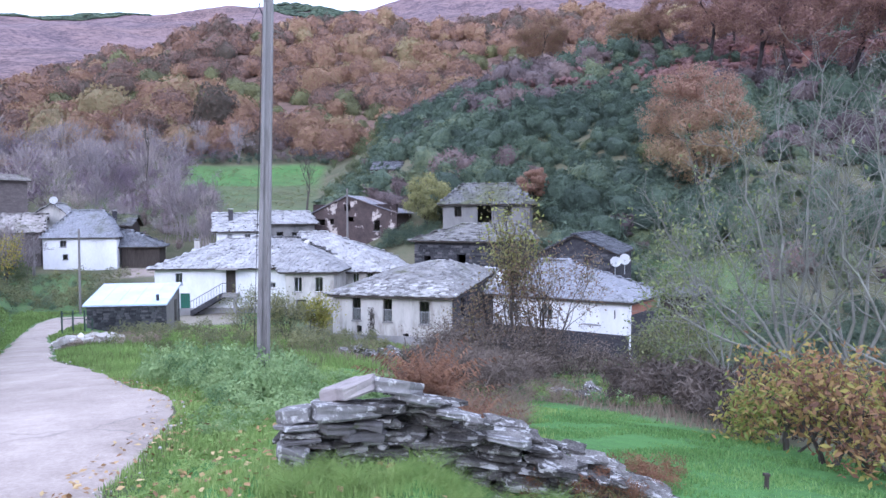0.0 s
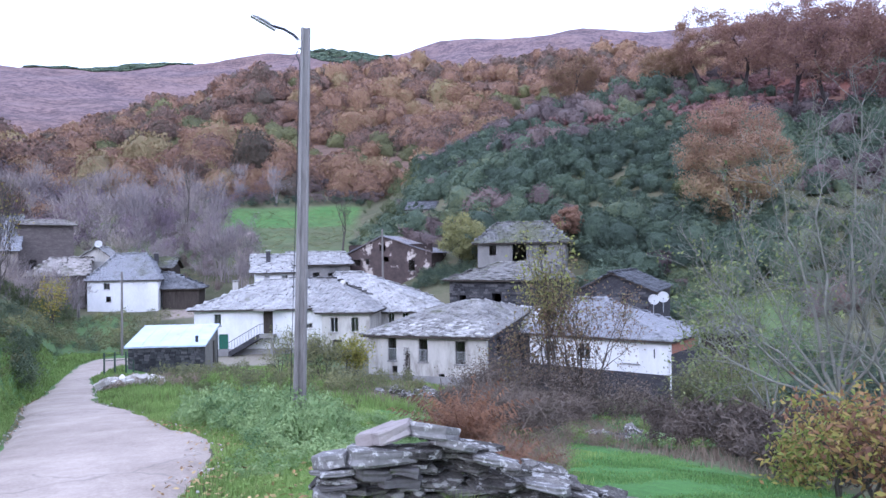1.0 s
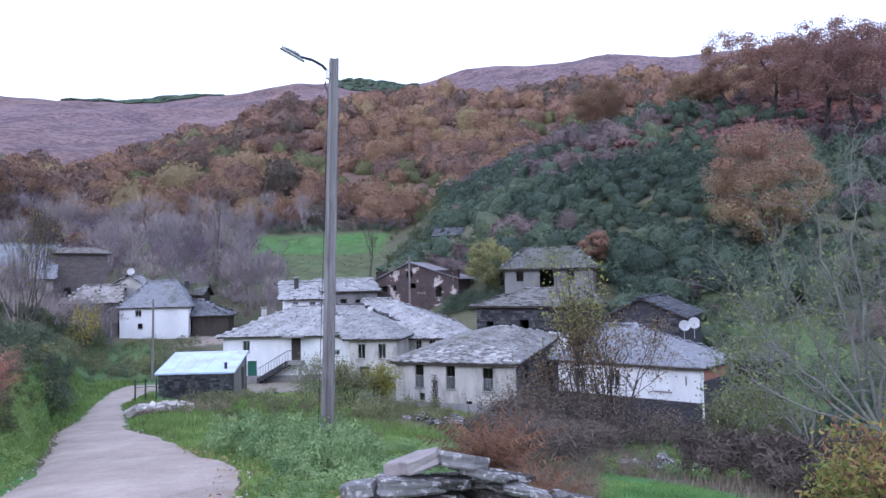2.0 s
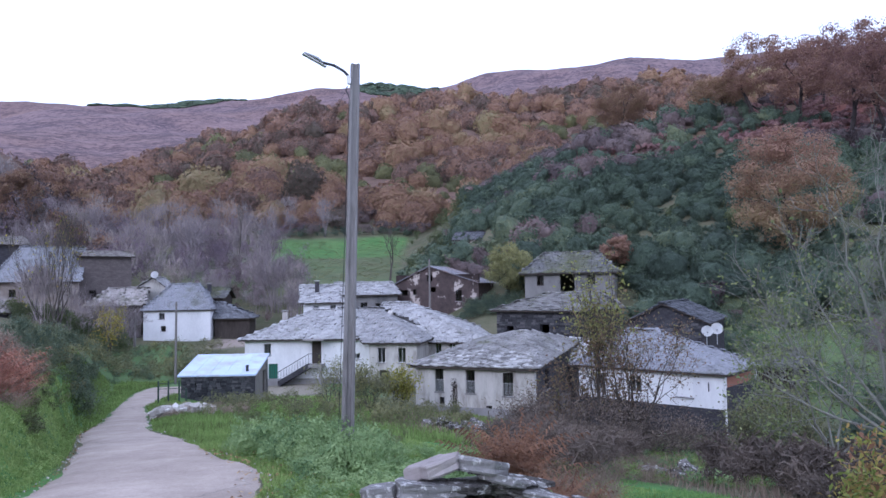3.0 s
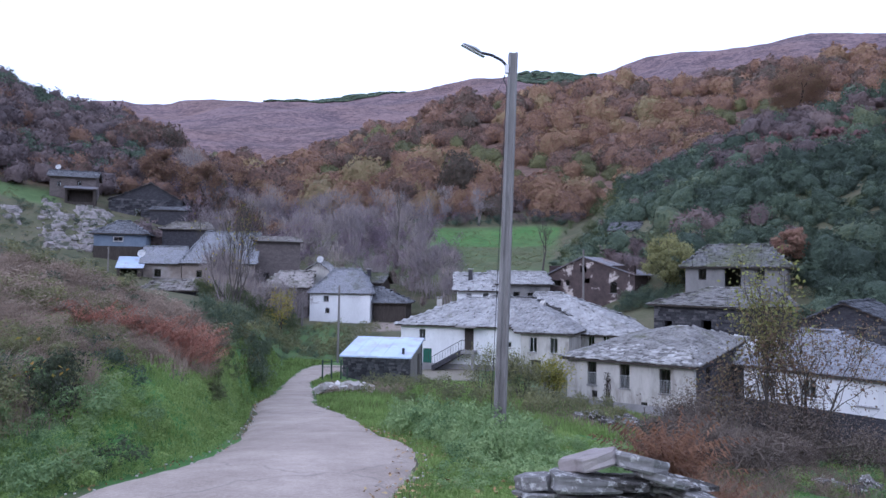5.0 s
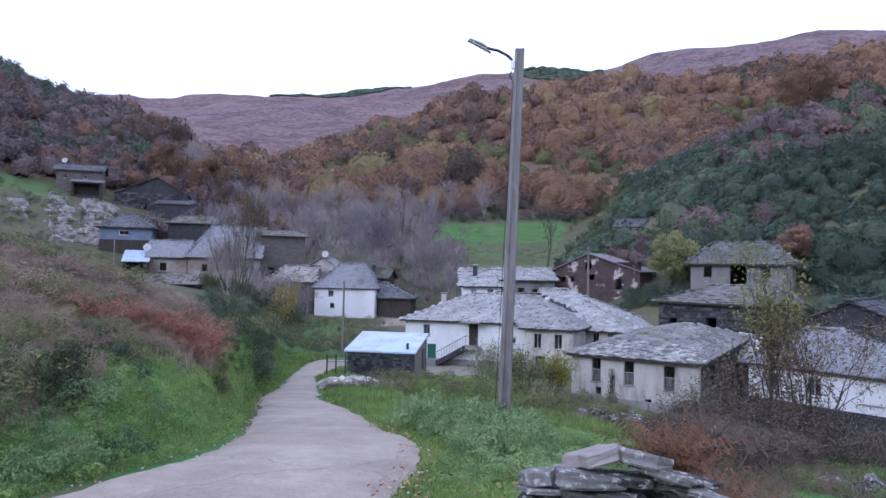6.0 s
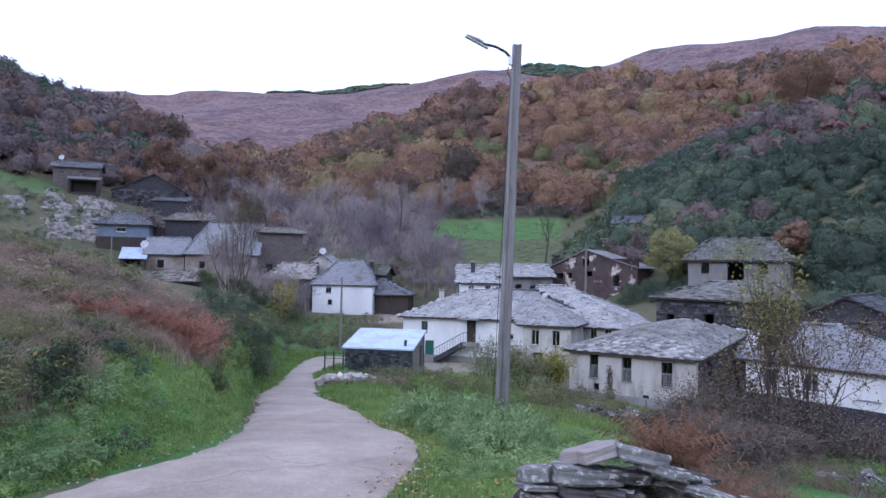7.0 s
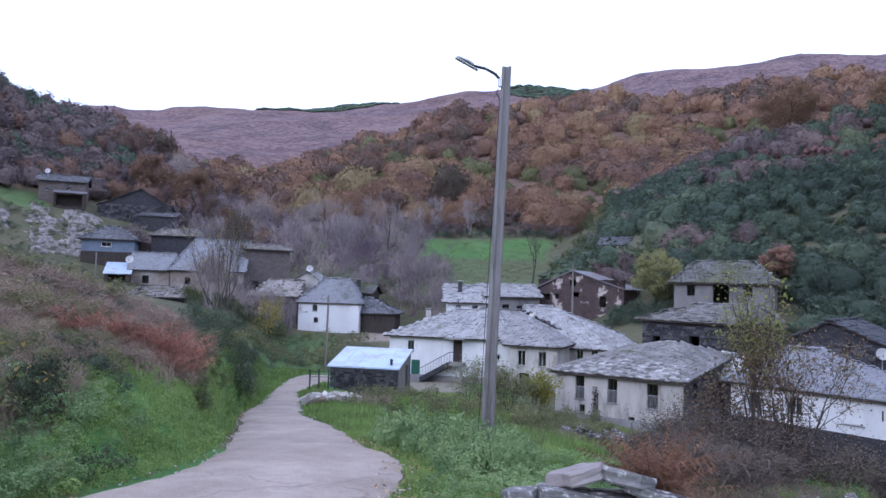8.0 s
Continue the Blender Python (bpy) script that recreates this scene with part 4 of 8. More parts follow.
house("barn", "dark stone barn under a pale slate roof", (-2.0, 62.5), (4.41, 58.5), 8.0, -4.2, -0.2, 1.15, ((0.3, 0.6), (0.95, 0.6)), wall="dark_stone", roof="grey_slate", slab=0.5, seed=21, over=0.4, category="barn", facing=0.45,
      front=((1.0, 1.8, 0.7, 0.8, "hole"), (4.3, 1.6, 0.9, 1.2, "hole")))
house("shed", "small brown stone hut with a slate roof on the slope", (-5.42, 120.5), (-3.27, 119.5), 4.0, 7.6, 10.0, 11.4, ((0, 0.7), (1, 0.7)), wall="brown_stone", roof="dark_slate", slab=0.48, seed=22, over=0.3, category="shed",
      front=((1.6, 0.6, 0.9, 1.2, "hole"),))
house("house", "dark stone gabled house with a black slate roof", (8.2, 50.9), (14.09, 50.0), 10.0, -5.0, -0.78, 0.48, ((0.46, 0), (0.46, 1)), axis="y", wall="dark_stone", roof="black_slate", slab=0.42, seed=23, over=0.25, facing=0.42)
white_house, whw = house("house", "white house on a dark stone base with slate roof", (4.4, 44.8), (15.1, 41.0), 5.4, -6.6, -2.95, -1.05, ((0.24, 0.5), (0.42, 0.5)), slab=0.30, roof="smooth_slate", seed=24, over=0.3,
                         right_wall="brick_red", plinth=("dark_stone", 1.6), front=((0.9, 2.1, 0.9, 1.0, "light"), (6.2, 2.1, 0.95, 1.1, "shutter"), (3.3, 2.1, 0.8, 1.0, "light")))
part("side_base", boxes(((whw + 0.04, 0.0, -1.2), (whw + 0.09, 5.4, 2.75))), M["dark_stone"], white_house, "dark stone side wall")
part("wall_hook", boxes(((8.0, -0.03, 2.5), (8.06, 0.0, 3.0))), M["dark_metal"], white_house)
house("shed", "small slate-roofed outhouse between the two houses", (2.6, 49), (5.0, 48), 4.0, -6.4, -3.3, -2.0, ((0, 0.6), (1, 0.6)), wall="dark_stone", roof="slate", slab=0.5, seed=25, category="shed")
house("shed", "dark wooden shack with a patchy slate roof", (16.4, 52), (19.4, 51), 4.0, -7.0, -3.6, -2.7, ((0.2, 0.6), (0.9, 0.6)), wall="dark_wood", roof="mossy_slate", slab=0.5, seed=26, category="shed",
      front=((0.8, 0.8, 1.0, 1.4, "hole"),))
house("barn", "long ochre stone barn with a slate roof", (-41.63, 110), (-38.95, 109.4), 7.0, 0.2, 3.45, 5.9, ((0, 0.6), (1, 0.6)), wall="ochre_stone", roof="smooth_slate", slab=0.42, seed=27, category="barn",
      front=((1.5, 1.2, 0.9, 1.1, "dark"),))
house("barn", "tall ochre stone barn with a wide slate roof", (-38.9, 109.2), (-33.6, 108), 11.0, 0.2, 3.65, 8.4, ((0.25, 0.55), (1.0, 0.55)), wall="ochre_stone", roof="smooth_slate", slab=0.40, seed=28, category="barn",
      front=((2.0, 1.2, 0.8, 1.0, "dark"), (5.5, 1.4, 0.9, 1.0, "hole")))
house("barn", "brown stone barn end with a ragged slate roof", (-33.5, 110), (-30.1, 111.5), 6.0, 0.0, 7.0, 7.9, ((0, 0.7), (1, 0.7)), wall="umber_stone", roof="brown_slate", slab=0.5, seed=29, category="barn", front=((1.2, 1.0, 0.9, 1.2, "dark"),))
house("shed", "open shed with a pale blue tin roof against the barn", (-43.4, 108.5), (-41.7, 108.2), 4.5, 0.6, 2.7, 4.3, ((0, 0.97), (1, 0.97)), wall="dark_wood", roof="tin", flat_roof=True, seed=30, over=0.2, category="shed", back_eave=4.2,
      front=((0.4, 0.3, 2.2, 1.5, "hole"),))
house("shed", "low shed with a ragged slate slab roof", (-41.7, 98), (-37.85, 97), 5.0, -2.2, -0.2, 1.1, ((0.2, 0.6), (0.8, 0.6)), wall="dark_stone", roof="brown_slate", slab=0.58, seed=31, category="shed")
house("house", "blue-grey house on a dark stone base", (-45.0, 116), (-41.5, 115), 6.5, 3.6, 7.9, 9.8, ((0.4, 0.5), (0.6, 0.5)), wall="blue_paint", roof="dark_slate", slab=0.45, seed=32, over=0.5, plinth=("dark_wood", 2.25),
      front=((2.6, 2.95, 1.4, 0.75, "white"),))
house("shed", "stone hut with a light ragged slate roof", (-40.36, 119), (-36.87, 118), 5.0, 5.0, 9.0, 10.2, ((0.2, 0.6), (0.9, 0.6)), wall="dark_stone", roof="brown_slate", slab=0.5, seed=33, category="shed")
house("house", "old dark stone house high on the slope", (-47.92, 150.5), (-44.96, 149.5), 6.0, 15.8, 20.0, 21.4, ((0, 0.5), (1, 0.5)), wall="umber_stone", roof="dark_slate", slab=0.62, seed=34,
      front=((1.2, 2.3, 0.7, 0.9, "dark"), (4.6, 2.5, 0.7, 0.9, "dark")))
house("barn", "ruined dark stone barn with a gable on the slope", (-44.1, 147.5), (-39.0, 146), 8.0, 11.8, 15.9, 19.2, ((0.56, 0), (0.56, 1)), axis="y", wall="dark_stone", roof="dark_slate", slab=0.62, seed=35, facing=0.7, category="barn", over=0.25,
      front=((4.6, 0.6, 1.1, 1.9, "dark"), (8.4, 1.2, 0.7, 0.8, "hole")))
house("barn", "lower dark stone wing of the ruined barn", (-41.3, 143.5), (-38.7, 142.5), 4.0, 8.8, 13.9, 14.9, ((0, 0.9), (1, 0.9)), wall="dark_stone", roof="dark_slate", slab=0.62, seed=36, category="barn", over=0.2, front=((1.8, 1.2, 0.8, 1.0, "hole"),))
house("shed", "open shed with a pale roof edge before the old house", (-46.95, 147.5), (-44.95, 147), 2.4, 15.0, 17.6, 18.2, ((0, 0.95), (1, 0.95)), wall="dark_wood", roof="rust_tin", flat_roof=True, seed=37, category="shed", over=0.25, back_eave=18.1,
      front=((0.3, 0.0, 4.4, 2.2, "hole"),))


# ---- fittings on the houses ----
def satellite_dish(az, d, z, r, face, label="white satellite dish on a house wall"):
    x, y = at(az, d)
    t = thing("satellite_dish", label, "satellite dish", pose(x, y, z, 0, 0, face), "satellite dishes")
    bm = bmesh.new()
    rings = []
    for k in range(6):
        rr = r * k / 5
        rings.append([bm.verts.new((rr * math.cos(a * math.tau / 18), 0.28 * rr * rr / r, rr * 1.05 * math.sin(a * math.tau / 18))) for a in range(18)] if k else [bm.verts.new((0, 0, 0))])
    for a in range(18):
        bm.faces.new((rings[0][0], rings[1][a], rings[1][(a + 1) % 18]))
        for k in range(1, 5):
            bm.faces.new((rings[k][a], rings[k + 1][a], rings[k + 1][(a + 1) % 18], rings[k][(a + 1) % 18]))
    bmesh.ops.solidify(bm, geom=bm.faces[:], thickness=0.02)
    part("reflector", bm, M["white_paint"], t, m=pose(0, 0, 0, 25, 0, 180))
    bm = bmesh.new()
    bar(bm, (0, 0.05, -r * 0.8), (0, -r * 0.9, -r * 0.1), 0.015)
    part("arm", bm, M["metal"], t)
    part("receiver", boxes(((-0.04, -r * 0.95, -r * 0.15), (0.04, -r * 0.8, -r * 0.02))), M["cement"], t)
    bm = bmesh.new()
    bar(bm, (0, 0.05, 0), (0, 0.2, -0.2), 0.03)
    bar(bm, (0, 0.2, -0.2), (0.0, 0.2, -1.0), 0.03)
    part("bracket", bm, M["metal"], t)


satellite_dish(14.04, 49.4, -1.35, 0.36, -8)
satellite_dish(14.75, 49.7, -1.2, 0.38, -14)
satellite_dish(-28.5, 104.5, 4.15, 0.5, 20)
satellite_dish(-41.75, 107.9, 4.6, 0.55, 25)
satellite_dish(-47.4, 150.2, 21.6, 0.5, 30)


def chimney(az, d, z, w, h, material="dark_stone"):
    x, y = at(az, d)
    t = thing("chimney", "square stone chimney with a slab cap on a roof", "chimney", pose(x, y, z, 0, 0, -az), "chimneys")
    part("stack", boxes(((-w / 2, -w / 2, -1.2), (w / 2, w / 2, h))), M[material], t)
    for sx in (-1, 1):
        part("spacer", boxes(((sx * w * 0.35 - 0.06, -w * 0.4, h), (sx * w * 0.35 + 0.06, w * 0.4, h + 0.12))), M["cement"], t)
    part("cap", boxes(((-w * 0.65, -w * 0.65, h + 0.12), (w * 0.65, w * 0.65, h + 0.18))), M["slate"], t)


chimney(-18.9, 70.5, -0.9, 0.5, 0.55, "old_plaster")
chimney(-9.3, 74.5, -0.2, 0.55, 0.3, "whitewash")
chimney(-24.6, 104.5, 1.9, 0.6, 0.9)
chimney(-16.4, 84, 2.0, 0.5, 0.7)


def outside_stair():
    """Stair to the raised door of the farmhouse, seen from the side, with a rail."""
    lx, ly = at(-21.95, 66.0)
    rx, ry = at(-12.15, 63.0)
    turn = math.degrees(math.atan2(ry - ly, rx - lx))
    t = thing("outside_stair", "dark stone outside stair with a metal rail", "staircase", pose(lx, ly, -6.3, 0, 0, turn), kind="")
    n = 9
    for k in range(n):
        x0 = 3.35 + k * 0.30
        part("step", boxes(((x0, -1.15, 0.172 * k - 0.25), (x0 + 0.32, -0.08, 0.172 * (k + 1)))), M["dark_stone"], t)
    part("landing", boxes(((6.05, -1.15, 1.3), (7.3, -0.06, 1.55)), ((7.0, -1.1, -0.8), (7.25, -0.9, 1.3))), M["cement"], t)
    bm = bmesh.new()
    bar(bm, (3.4, -1.12, 0.95), (6.1, -1.12, 2.5), 0.03)
    bar(bm, (6.1, -1.12, 2.5), (7.25, -1.12, 2.5), 0.03)
    part("handrail", bm, M["dark_metal"], t)
    for k in range(12):
        u = k / 11
        x0 = 3.4 + 2.7 * u
        bm = bmesh.new()
        bar(bm, (x0, -1.12, 0.02 + 1.5 * u), (x0, -1.12, 0.95 + 1.55 * u), 0.014, 4)
        part("baluster", bm, M["dark_metal"], t)
    porch = thing("porch_roof", "small slate porch roof over the raised door", "porch roof", pose(lx, ly, -6.3, 0, 0, turn))
    part("board", boxes(((5.55, -1.1, 3.70), (7.4, -0.05, 3.78))), M["grey_wood"], porch, m=pose(0, 0, 0, 4, 0, 0))
    part("wall_box", boxes(((8.95, -0.18, 1.75), (9.05, 0.0, 2.4))), M["white_paint"], porch)


outside_stair()


def drainpipe(az, d, z0, z1):
    x, y = at(az, d)
    t = thing("drainpipe", "pale drainpipe at the corner of the white house", "drainpipe", pose(x, y, z0))
    bm = bmesh.new()
    bar(bm, (0, 0, 0), (0, 0, z1 - z0), 0.05, 8)
    part("pipe", bm, M["white_paint"], t)
    part("clip", boxes(((-0.07, -0.07, 1.2), (0.07, 0.07, 1.25)), ((-0.07, -0.07, 2.6), (0.07, 0.07, 2.65))), M["metal"], t)


drainpipe(15.2, 40.9, -6.9, -3.2)


def stove_pipe():
    x, y = at(-21.75, 47.0)
    t = thing("stove_pipe", "short dark stove pipe on the tin roof", "stove pipe", pose(x, y, -3.45))
    bm = bmesh.new()
    bar(bm, (0, 0, -0.2), (0, 0, 0.42), 0.09, 10)
    part("pipe", bm, M["dark_metal"], t)
    bm = bmesh.new()
    bar(bm, (0, 0, 0.43), (0, 0, 0.5), 0.14, 10, 0.05)
    part("cowl", bm, M["dark_metal"], t)


stove_pipe()


# ---- street lamp, poles and wires ----
def wire(name, label, a, b, sag, r=0.012, n=14, cat="cable"):
    bm = bmesh.new()
    a, b = Vector(a), Vector(b)
    pts = [a.lerp(b, k / n) - Vector((0, 0, sag * 4 * (k / n) * (1 - k / n))) for k in range(n + 1)]
    across = (b - a).cross(Vector((0, 0, 1))).normalized()
    up = across.cross(b - a).normalized()
    rings = [[bm.verts.new(p + across * (r * math.cos(k * math.tau / 4)) + up * (r * math.sin(k * math.tau / 4))) for k in range(4)] for p in pts]
    for r0, r1 in zip(rings, rings[1:]):
        for k in range(4):
            bm.faces.new((r0[k], r0[(k + 1) % 4], r1[(k + 1) % 4], r1[k]))
    me = bpy.data.meshes.new(name)
    bm.to_mesh(me)
    bm.free()
    me.materials.append(M["dark_metal"])
    return tagged(new(name, me), label, cat)


def street_lamp():
    bx, by = at(-14.05, 14.0)
    tx, ty = at(-13.08, 14.0)
    z0, z1 = gz(bx, by), 6.2
    t = thing("street_lamp", "tall grey concrete lamp pole with one arm on the grass verge", "street lamp", pose(bx, by, z0))
    bm = bmesh.new()
    n = 16
    rings = []
    for k in range(n + 1):
        u = k / n
        w, dd = 0.125 - 0.035 * u, 0.11 - 0.03 * u
        cx, cy = (tx - bx) * u, (ty - by) * u
        prof = [(-w, -dd + 0.03), (-w + 0.03, -dd), (-0.045, -dd), (-0.04, -dd + 0.035), (0.04, -dd + 0.035), (0.045, -dd), (w - 0.03, -dd), (w, -dd + 0.03), (w, dd), (-w, dd)]
        rings.append([bm.verts.new((cx + x * 0.95 - y * 0.31, cy + y * 0.95 + x * 0.31, -0.6 + (z1 - z0 + 0.6) * u)) for x, y in prof])
    m = len(rings[0])
    for r0, r1 in zip(rings, rings[1:]):
        for k in range(m):
            bm.faces.new((r0[k], r0[(k + 1) % m], r1[(k + 1) % m], r1[k]))
    bm.faces.new(rings[-1])
    part("pole", bm, M["pole"], t)
    top = Vector((tx - bx, ty - by, z1 - z0))
    bm = bmesh.new()
    p = [top + Vector((-0.1, -0.05, -0.28)), top + Vector((-0.22, -0.06, -0.14)), top + Vector((-0.42, -0.07, -0.02)), top + Vector((-0.66, -0.08, 0.05))]
    for a, b in zip(p, p[1:]):
        bar(bm, a, b, 0.028, 8)
    part("arm", bm, M["dark_metal"], t)
    hx, hy = at(-17.2, 14.0)
    tip = Vector((hx - bx, hy - by, 1.7 + 0.3365 * 14 - z0))
    bm = bmesh.new()
    a = p[-1]
    d = (tip - a)
    steps = [(0, 0.03, 0.03), (0.12, 0.065, 0.05), (0.35, 0.085, 0.055), (0.6, 0.07, 0.04), (0.9, 0.035, 0.025), (1, 0.012, 0.012)]
    side = d.cross(Vector((0, 0, 1))).normalized()
    up = side.cross(d).normalized()
    rings = []
    for u, w, h in steps:
        c = a + d * u
        rings.append([bm.verts.new(c + side * w * math.cos(k * math.tau / 10) + up * h * (math.sin(k * math.tau / 10) * (1 if math.sin(k * math.tau / 10) > 0 else 0.6))) for k in range(10)])
    for r0, r1 in zip(rings, rings[1:]):
        for k in range(10):
            bm.faces.new((r0[k], r0[(k + 1) % 10], r1[(k + 1) % 10], r1[k]))
    bm.faces.new(rings[0][::-1])
    bm.faces.new(rings[-1])
    head = part("lamp_head", bm, M["metal"], t)
    bm = bmesh.new()
    box(bm, (-0.26, -0.055, -0.05), (0.26, 0.055, -0.035), Matrix.Translation(a + d * 0.38) @ d.to_track_quat("X", "Z").to_matrix().to_4x4())
    part("lens", bm, M["white_paint"], head)
    part("fuse_box", boxes(((-0.02, -0.14, -0.42), (0.06, -0.06, -0.26))), M["metal"], t, m=Matrix.Translation(top + Vector((-0.12, 0, 0))))
    bm = bmesh.new()
    q = [top + Vector((-0.14, -0.1, -0.46)), top + Vector((-0.17, -0.1, -0.55)), top + Vector((-0.14, -0.1, -0.6)), top + Vector((-0.1, -0.12, -0.7))]
    for c, e in zip(q, q[1:]):
        bar(bm, c, e, 0.012, 5)
    k0 = Vector((-0.14, -0.06, 0.3))
    bar(bm, q[-1], k0, 0.007, 5)
    part("cable", bm, M["dark_metal"], t)
    return Vector((bx, by, z0)) + top


M["pole"] = surface("pole_concrete", [(0.3, (0.20, 0.19, 0.19)), (0.7, (0.33, 0.315, 0.31))], big=1.5, small=14, stain=(0.15, 0.14, 0.135), stain_scale=1.2, stretch=(3, 3, 0.4), bump=0.4, dist=0.01)
lamp_top = street_lamp()


def wooden_pole(az, d, z0, z1, r=0.11, lean=0.0):
    x, y = at(az, d)
    t = thing("utility_pole", "thin grey wooden utility pole in the village", "utility pole", pose(x, y, z0, 0, lean, 0), "utility poles")
    bm = bmesh.new()
    bar(bm, (0, 0, -0.8), (0, 0, z1 - z0), r, 9, r * 0.75)
    part("shaft", bm, M["grey_wood"], t)
    bm = bmesh.new()
    bar(bm, (-0.03, -r * 0.8, z1 - z0 - 0.25), (-0.03, -r * 1.8, z1 - z0 - 0.2), 0.03)
    part("insulator", bm, M["cement"], t)
    return Vector((x, y, z1 - 0.2))


pole_a = wooden_pole(-26.98, 58, -5.5, 1.0, 0.10, 0.4)
pole_b = wooden_pole(-7.4, 81, -1.0, 5.1, 0.13)
pole_c = wooden_pole(-29.8, 93, -5.3, -0.2, 0.12)
pole_d = wooden_pole(-30.6, 92, -5.3, -0.6, 0.11)
pole_e = wooden_pole(-44.0, 106, 1.2, 5.4, 0.11)
wire("overhead_cable", "dark overhead cable from the lamp pole to the village", lamp_top + Vector((-0.14, -0.1, -0.5)), pole_a, 2.2, 0.003)


# ---- dry stone wall ----
def stone_mesh(rng, w, d, h, rough=0.12, wedge=0.0):
    """A split slab: straight broken sides, a flat bed and a slightly stepped top."""
    bm = bmesh.new()
    n = rng.choice((8, 9, 10))
    ang = sorted((k + rng.uniform(-0.35, 0.35)) * math.tau / n for k in range(n))
    rad = [1 / max(abs(math.cos(a)), abs(math.sin(a))) ** 0.9 * rng.uniform(1 - rough * 2.2, 1.0) for a in ang]
    tilt_x, tilt_y = rng.uniform(-0.12, 0.12), rng.uniform(-0.12, 0.12)
    layers = []
    for z, s in ((-0.5, 0.93), (-0.32, 1.0), (-0.02, 0.965), (0.22, 1.0), (0.42, 0.985), (0.5, 0.94)):
        ring = []
        for a, r in zip(ang, rad):
            k = s * rng.uniform(0.95, 1.025)
            x, y = math.cos(a) * r * 0.5 * k, math.sin(a) * r * 0.5 * k
            ring.append(bm.verts.new((x * w, y * d, h * (z * (1 - wedge * x) + tilt_x * x + tilt_y * y + rng.uniform(-0.05, 0.05)))))
        layers.append(ring)
    for r0, r1 in zip(layers, layers[1:]):
        for k in range(n):
            bm.faces.new((r0[k], r0[(k + 1) % n], r1[(k + 1) % n], r1[k]))
    bm.faces.new(layers[0][::-1])
    bm.faces.new(layers[-1])
    me = bpy.data.meshes.new("stone")
    bm.to_mesh(me)
    bm.free()
    me.materials.append(M["field_stone"])
    return me


def stone_wall():
    rng = random.Random(21)
    t = thing("dry_stone_wall", "low broken dry stone wall of grey slate slabs in the grass", "stone wall", pose(0, 0, 0))
    kinds = [stone_mesh(rng, 1, 1, 1, 0.16, rng.uniform(-0.6, 0.6)) for _ in range(26)]
    az_tab = (-12.9, -10.2, -7, -5, -3, -0.5, 0.5, 2.9, 4.7, 7.0, 7.9, 11.3, 15, 20)
    top_tab = (0.16, 0.17, 0.17, 0.27, 0.30, 0.30, 0.27, 0.16, 0.05, -0.03, -0.11, -0.21, -0.33, -0.55)
    for layer in (0, 1):
        z = -0.95
        while z < 0.32:
            h = rng.uniform(0.02, 0.052)
            az = -12.75 + rng.uniform(0, 0.9)
            while az < 19:
                w = rng.uniform(0.14, 0.52)
                dist = 5.37 + 0.28 * layer + 0.012 * (az + 13) + rng.uniform(-0.06, 0.06) - 0.10 * (0.3 - z) * 0.5
                step = math.degrees(w / dist)
                c = az + step / 2
                x, y = at(c, dist)
                if z + h < np.interp(c, az_tab, top_tab) + rng.uniform(-0.03, 0.03) and z + h > gz(x, y) - 0.12:
                    ob = new("stone", rng.choice(kinds))
                    ob.parent = t
                    slope = -3 - 7 * max(0, min(1, (c + 3) / 6))
                    ob.matrix_basis = pose(x, y, z + h / 2, rng.uniform(-6, 5), -slope * 0.9 + rng.uniform(-5, 5), -c + rng.uniform(-16, 16)) @ Matrix.Diagonal((w * 1.02, rng.uniform(0.22, 0.46), h * rng.uniform(0.72, 0.98), 1))
                az += step * rng.uniform(0.96, 1.14)
            z += h * 0.98
    # the large slabs and blocks: azimuth, distance, height, size, tilt, stone
    big = ((-6.85, 5.36, 0.375, 0.42, 0.38, 0.105, -11, -7, 42, "pink_slab"), (-3.3, 5.46, 0.36, 0.56, 0.46, 0.11, -14, 5, -18, "lichen_slab"), (-7.2, 5.30, 0.24, 0.60, 0.48, 0.105, -7, 3, 4, "lichen_slab"),
           (-11.2, 5.32, 0.21, 0.33, 0.36, 0.10, -7, -5, 16, "lichen_slab"), (-10.7, 5.26, 0.135, 0.42, 0.3, 0.04, -8, 2, 6, "lichen_slab"), (-10.9, 5.27, 0.085, 0.30, 0.3, 0.03, 0, 4, 10, "field_stone"), (-10.6, 5.28, 0.05, 0.36, 0.3, 0.028, 2, -2, -8, "wall_block"),
           (-11.4, 5.24, -0.02, 0.27, 0.26, 0.085, 14, 12, -10, "lichen_slab"), (-7.9, 5.30, 0.125, 0.36, 0.34, 0.075, 0, 4, 9, "wall_block"), (-5.3, 5.30, 0.135, 0.27, 0.32, 0.05, 0, 5, -8, "wall_block"),
           (-6.3, 5.29, 0.055, 0.46, 0.32, 0.06, 2, 5, 5, "wall_block"), (-4.0, 5.32, 0.245, 0.40, 0.3, 0.06, -4, 6, 6, "field_stone"), (-1.5, 5.38, 0.285, 0.38, 0.34, 0.06, -9, 16, 10, "lichen_slab"),
           (2.0, 5.4, 0.155, 0.42, 0.34, 0.045, -8, 12, 4, "lichen_slab"), (3.3, 5.38, 0.09, 0.3, 0.3, 0.05, -4, 9, 20, "field_stone"), (6.1, 5.38, -0.04, 0.42, 0.36, 0.055, -10, 11, 8, "lichen_slab"), (10.0, 5.4, -0.235, 0.4, 0.34, 0.05, 0, 10, 8, "field_stone"))
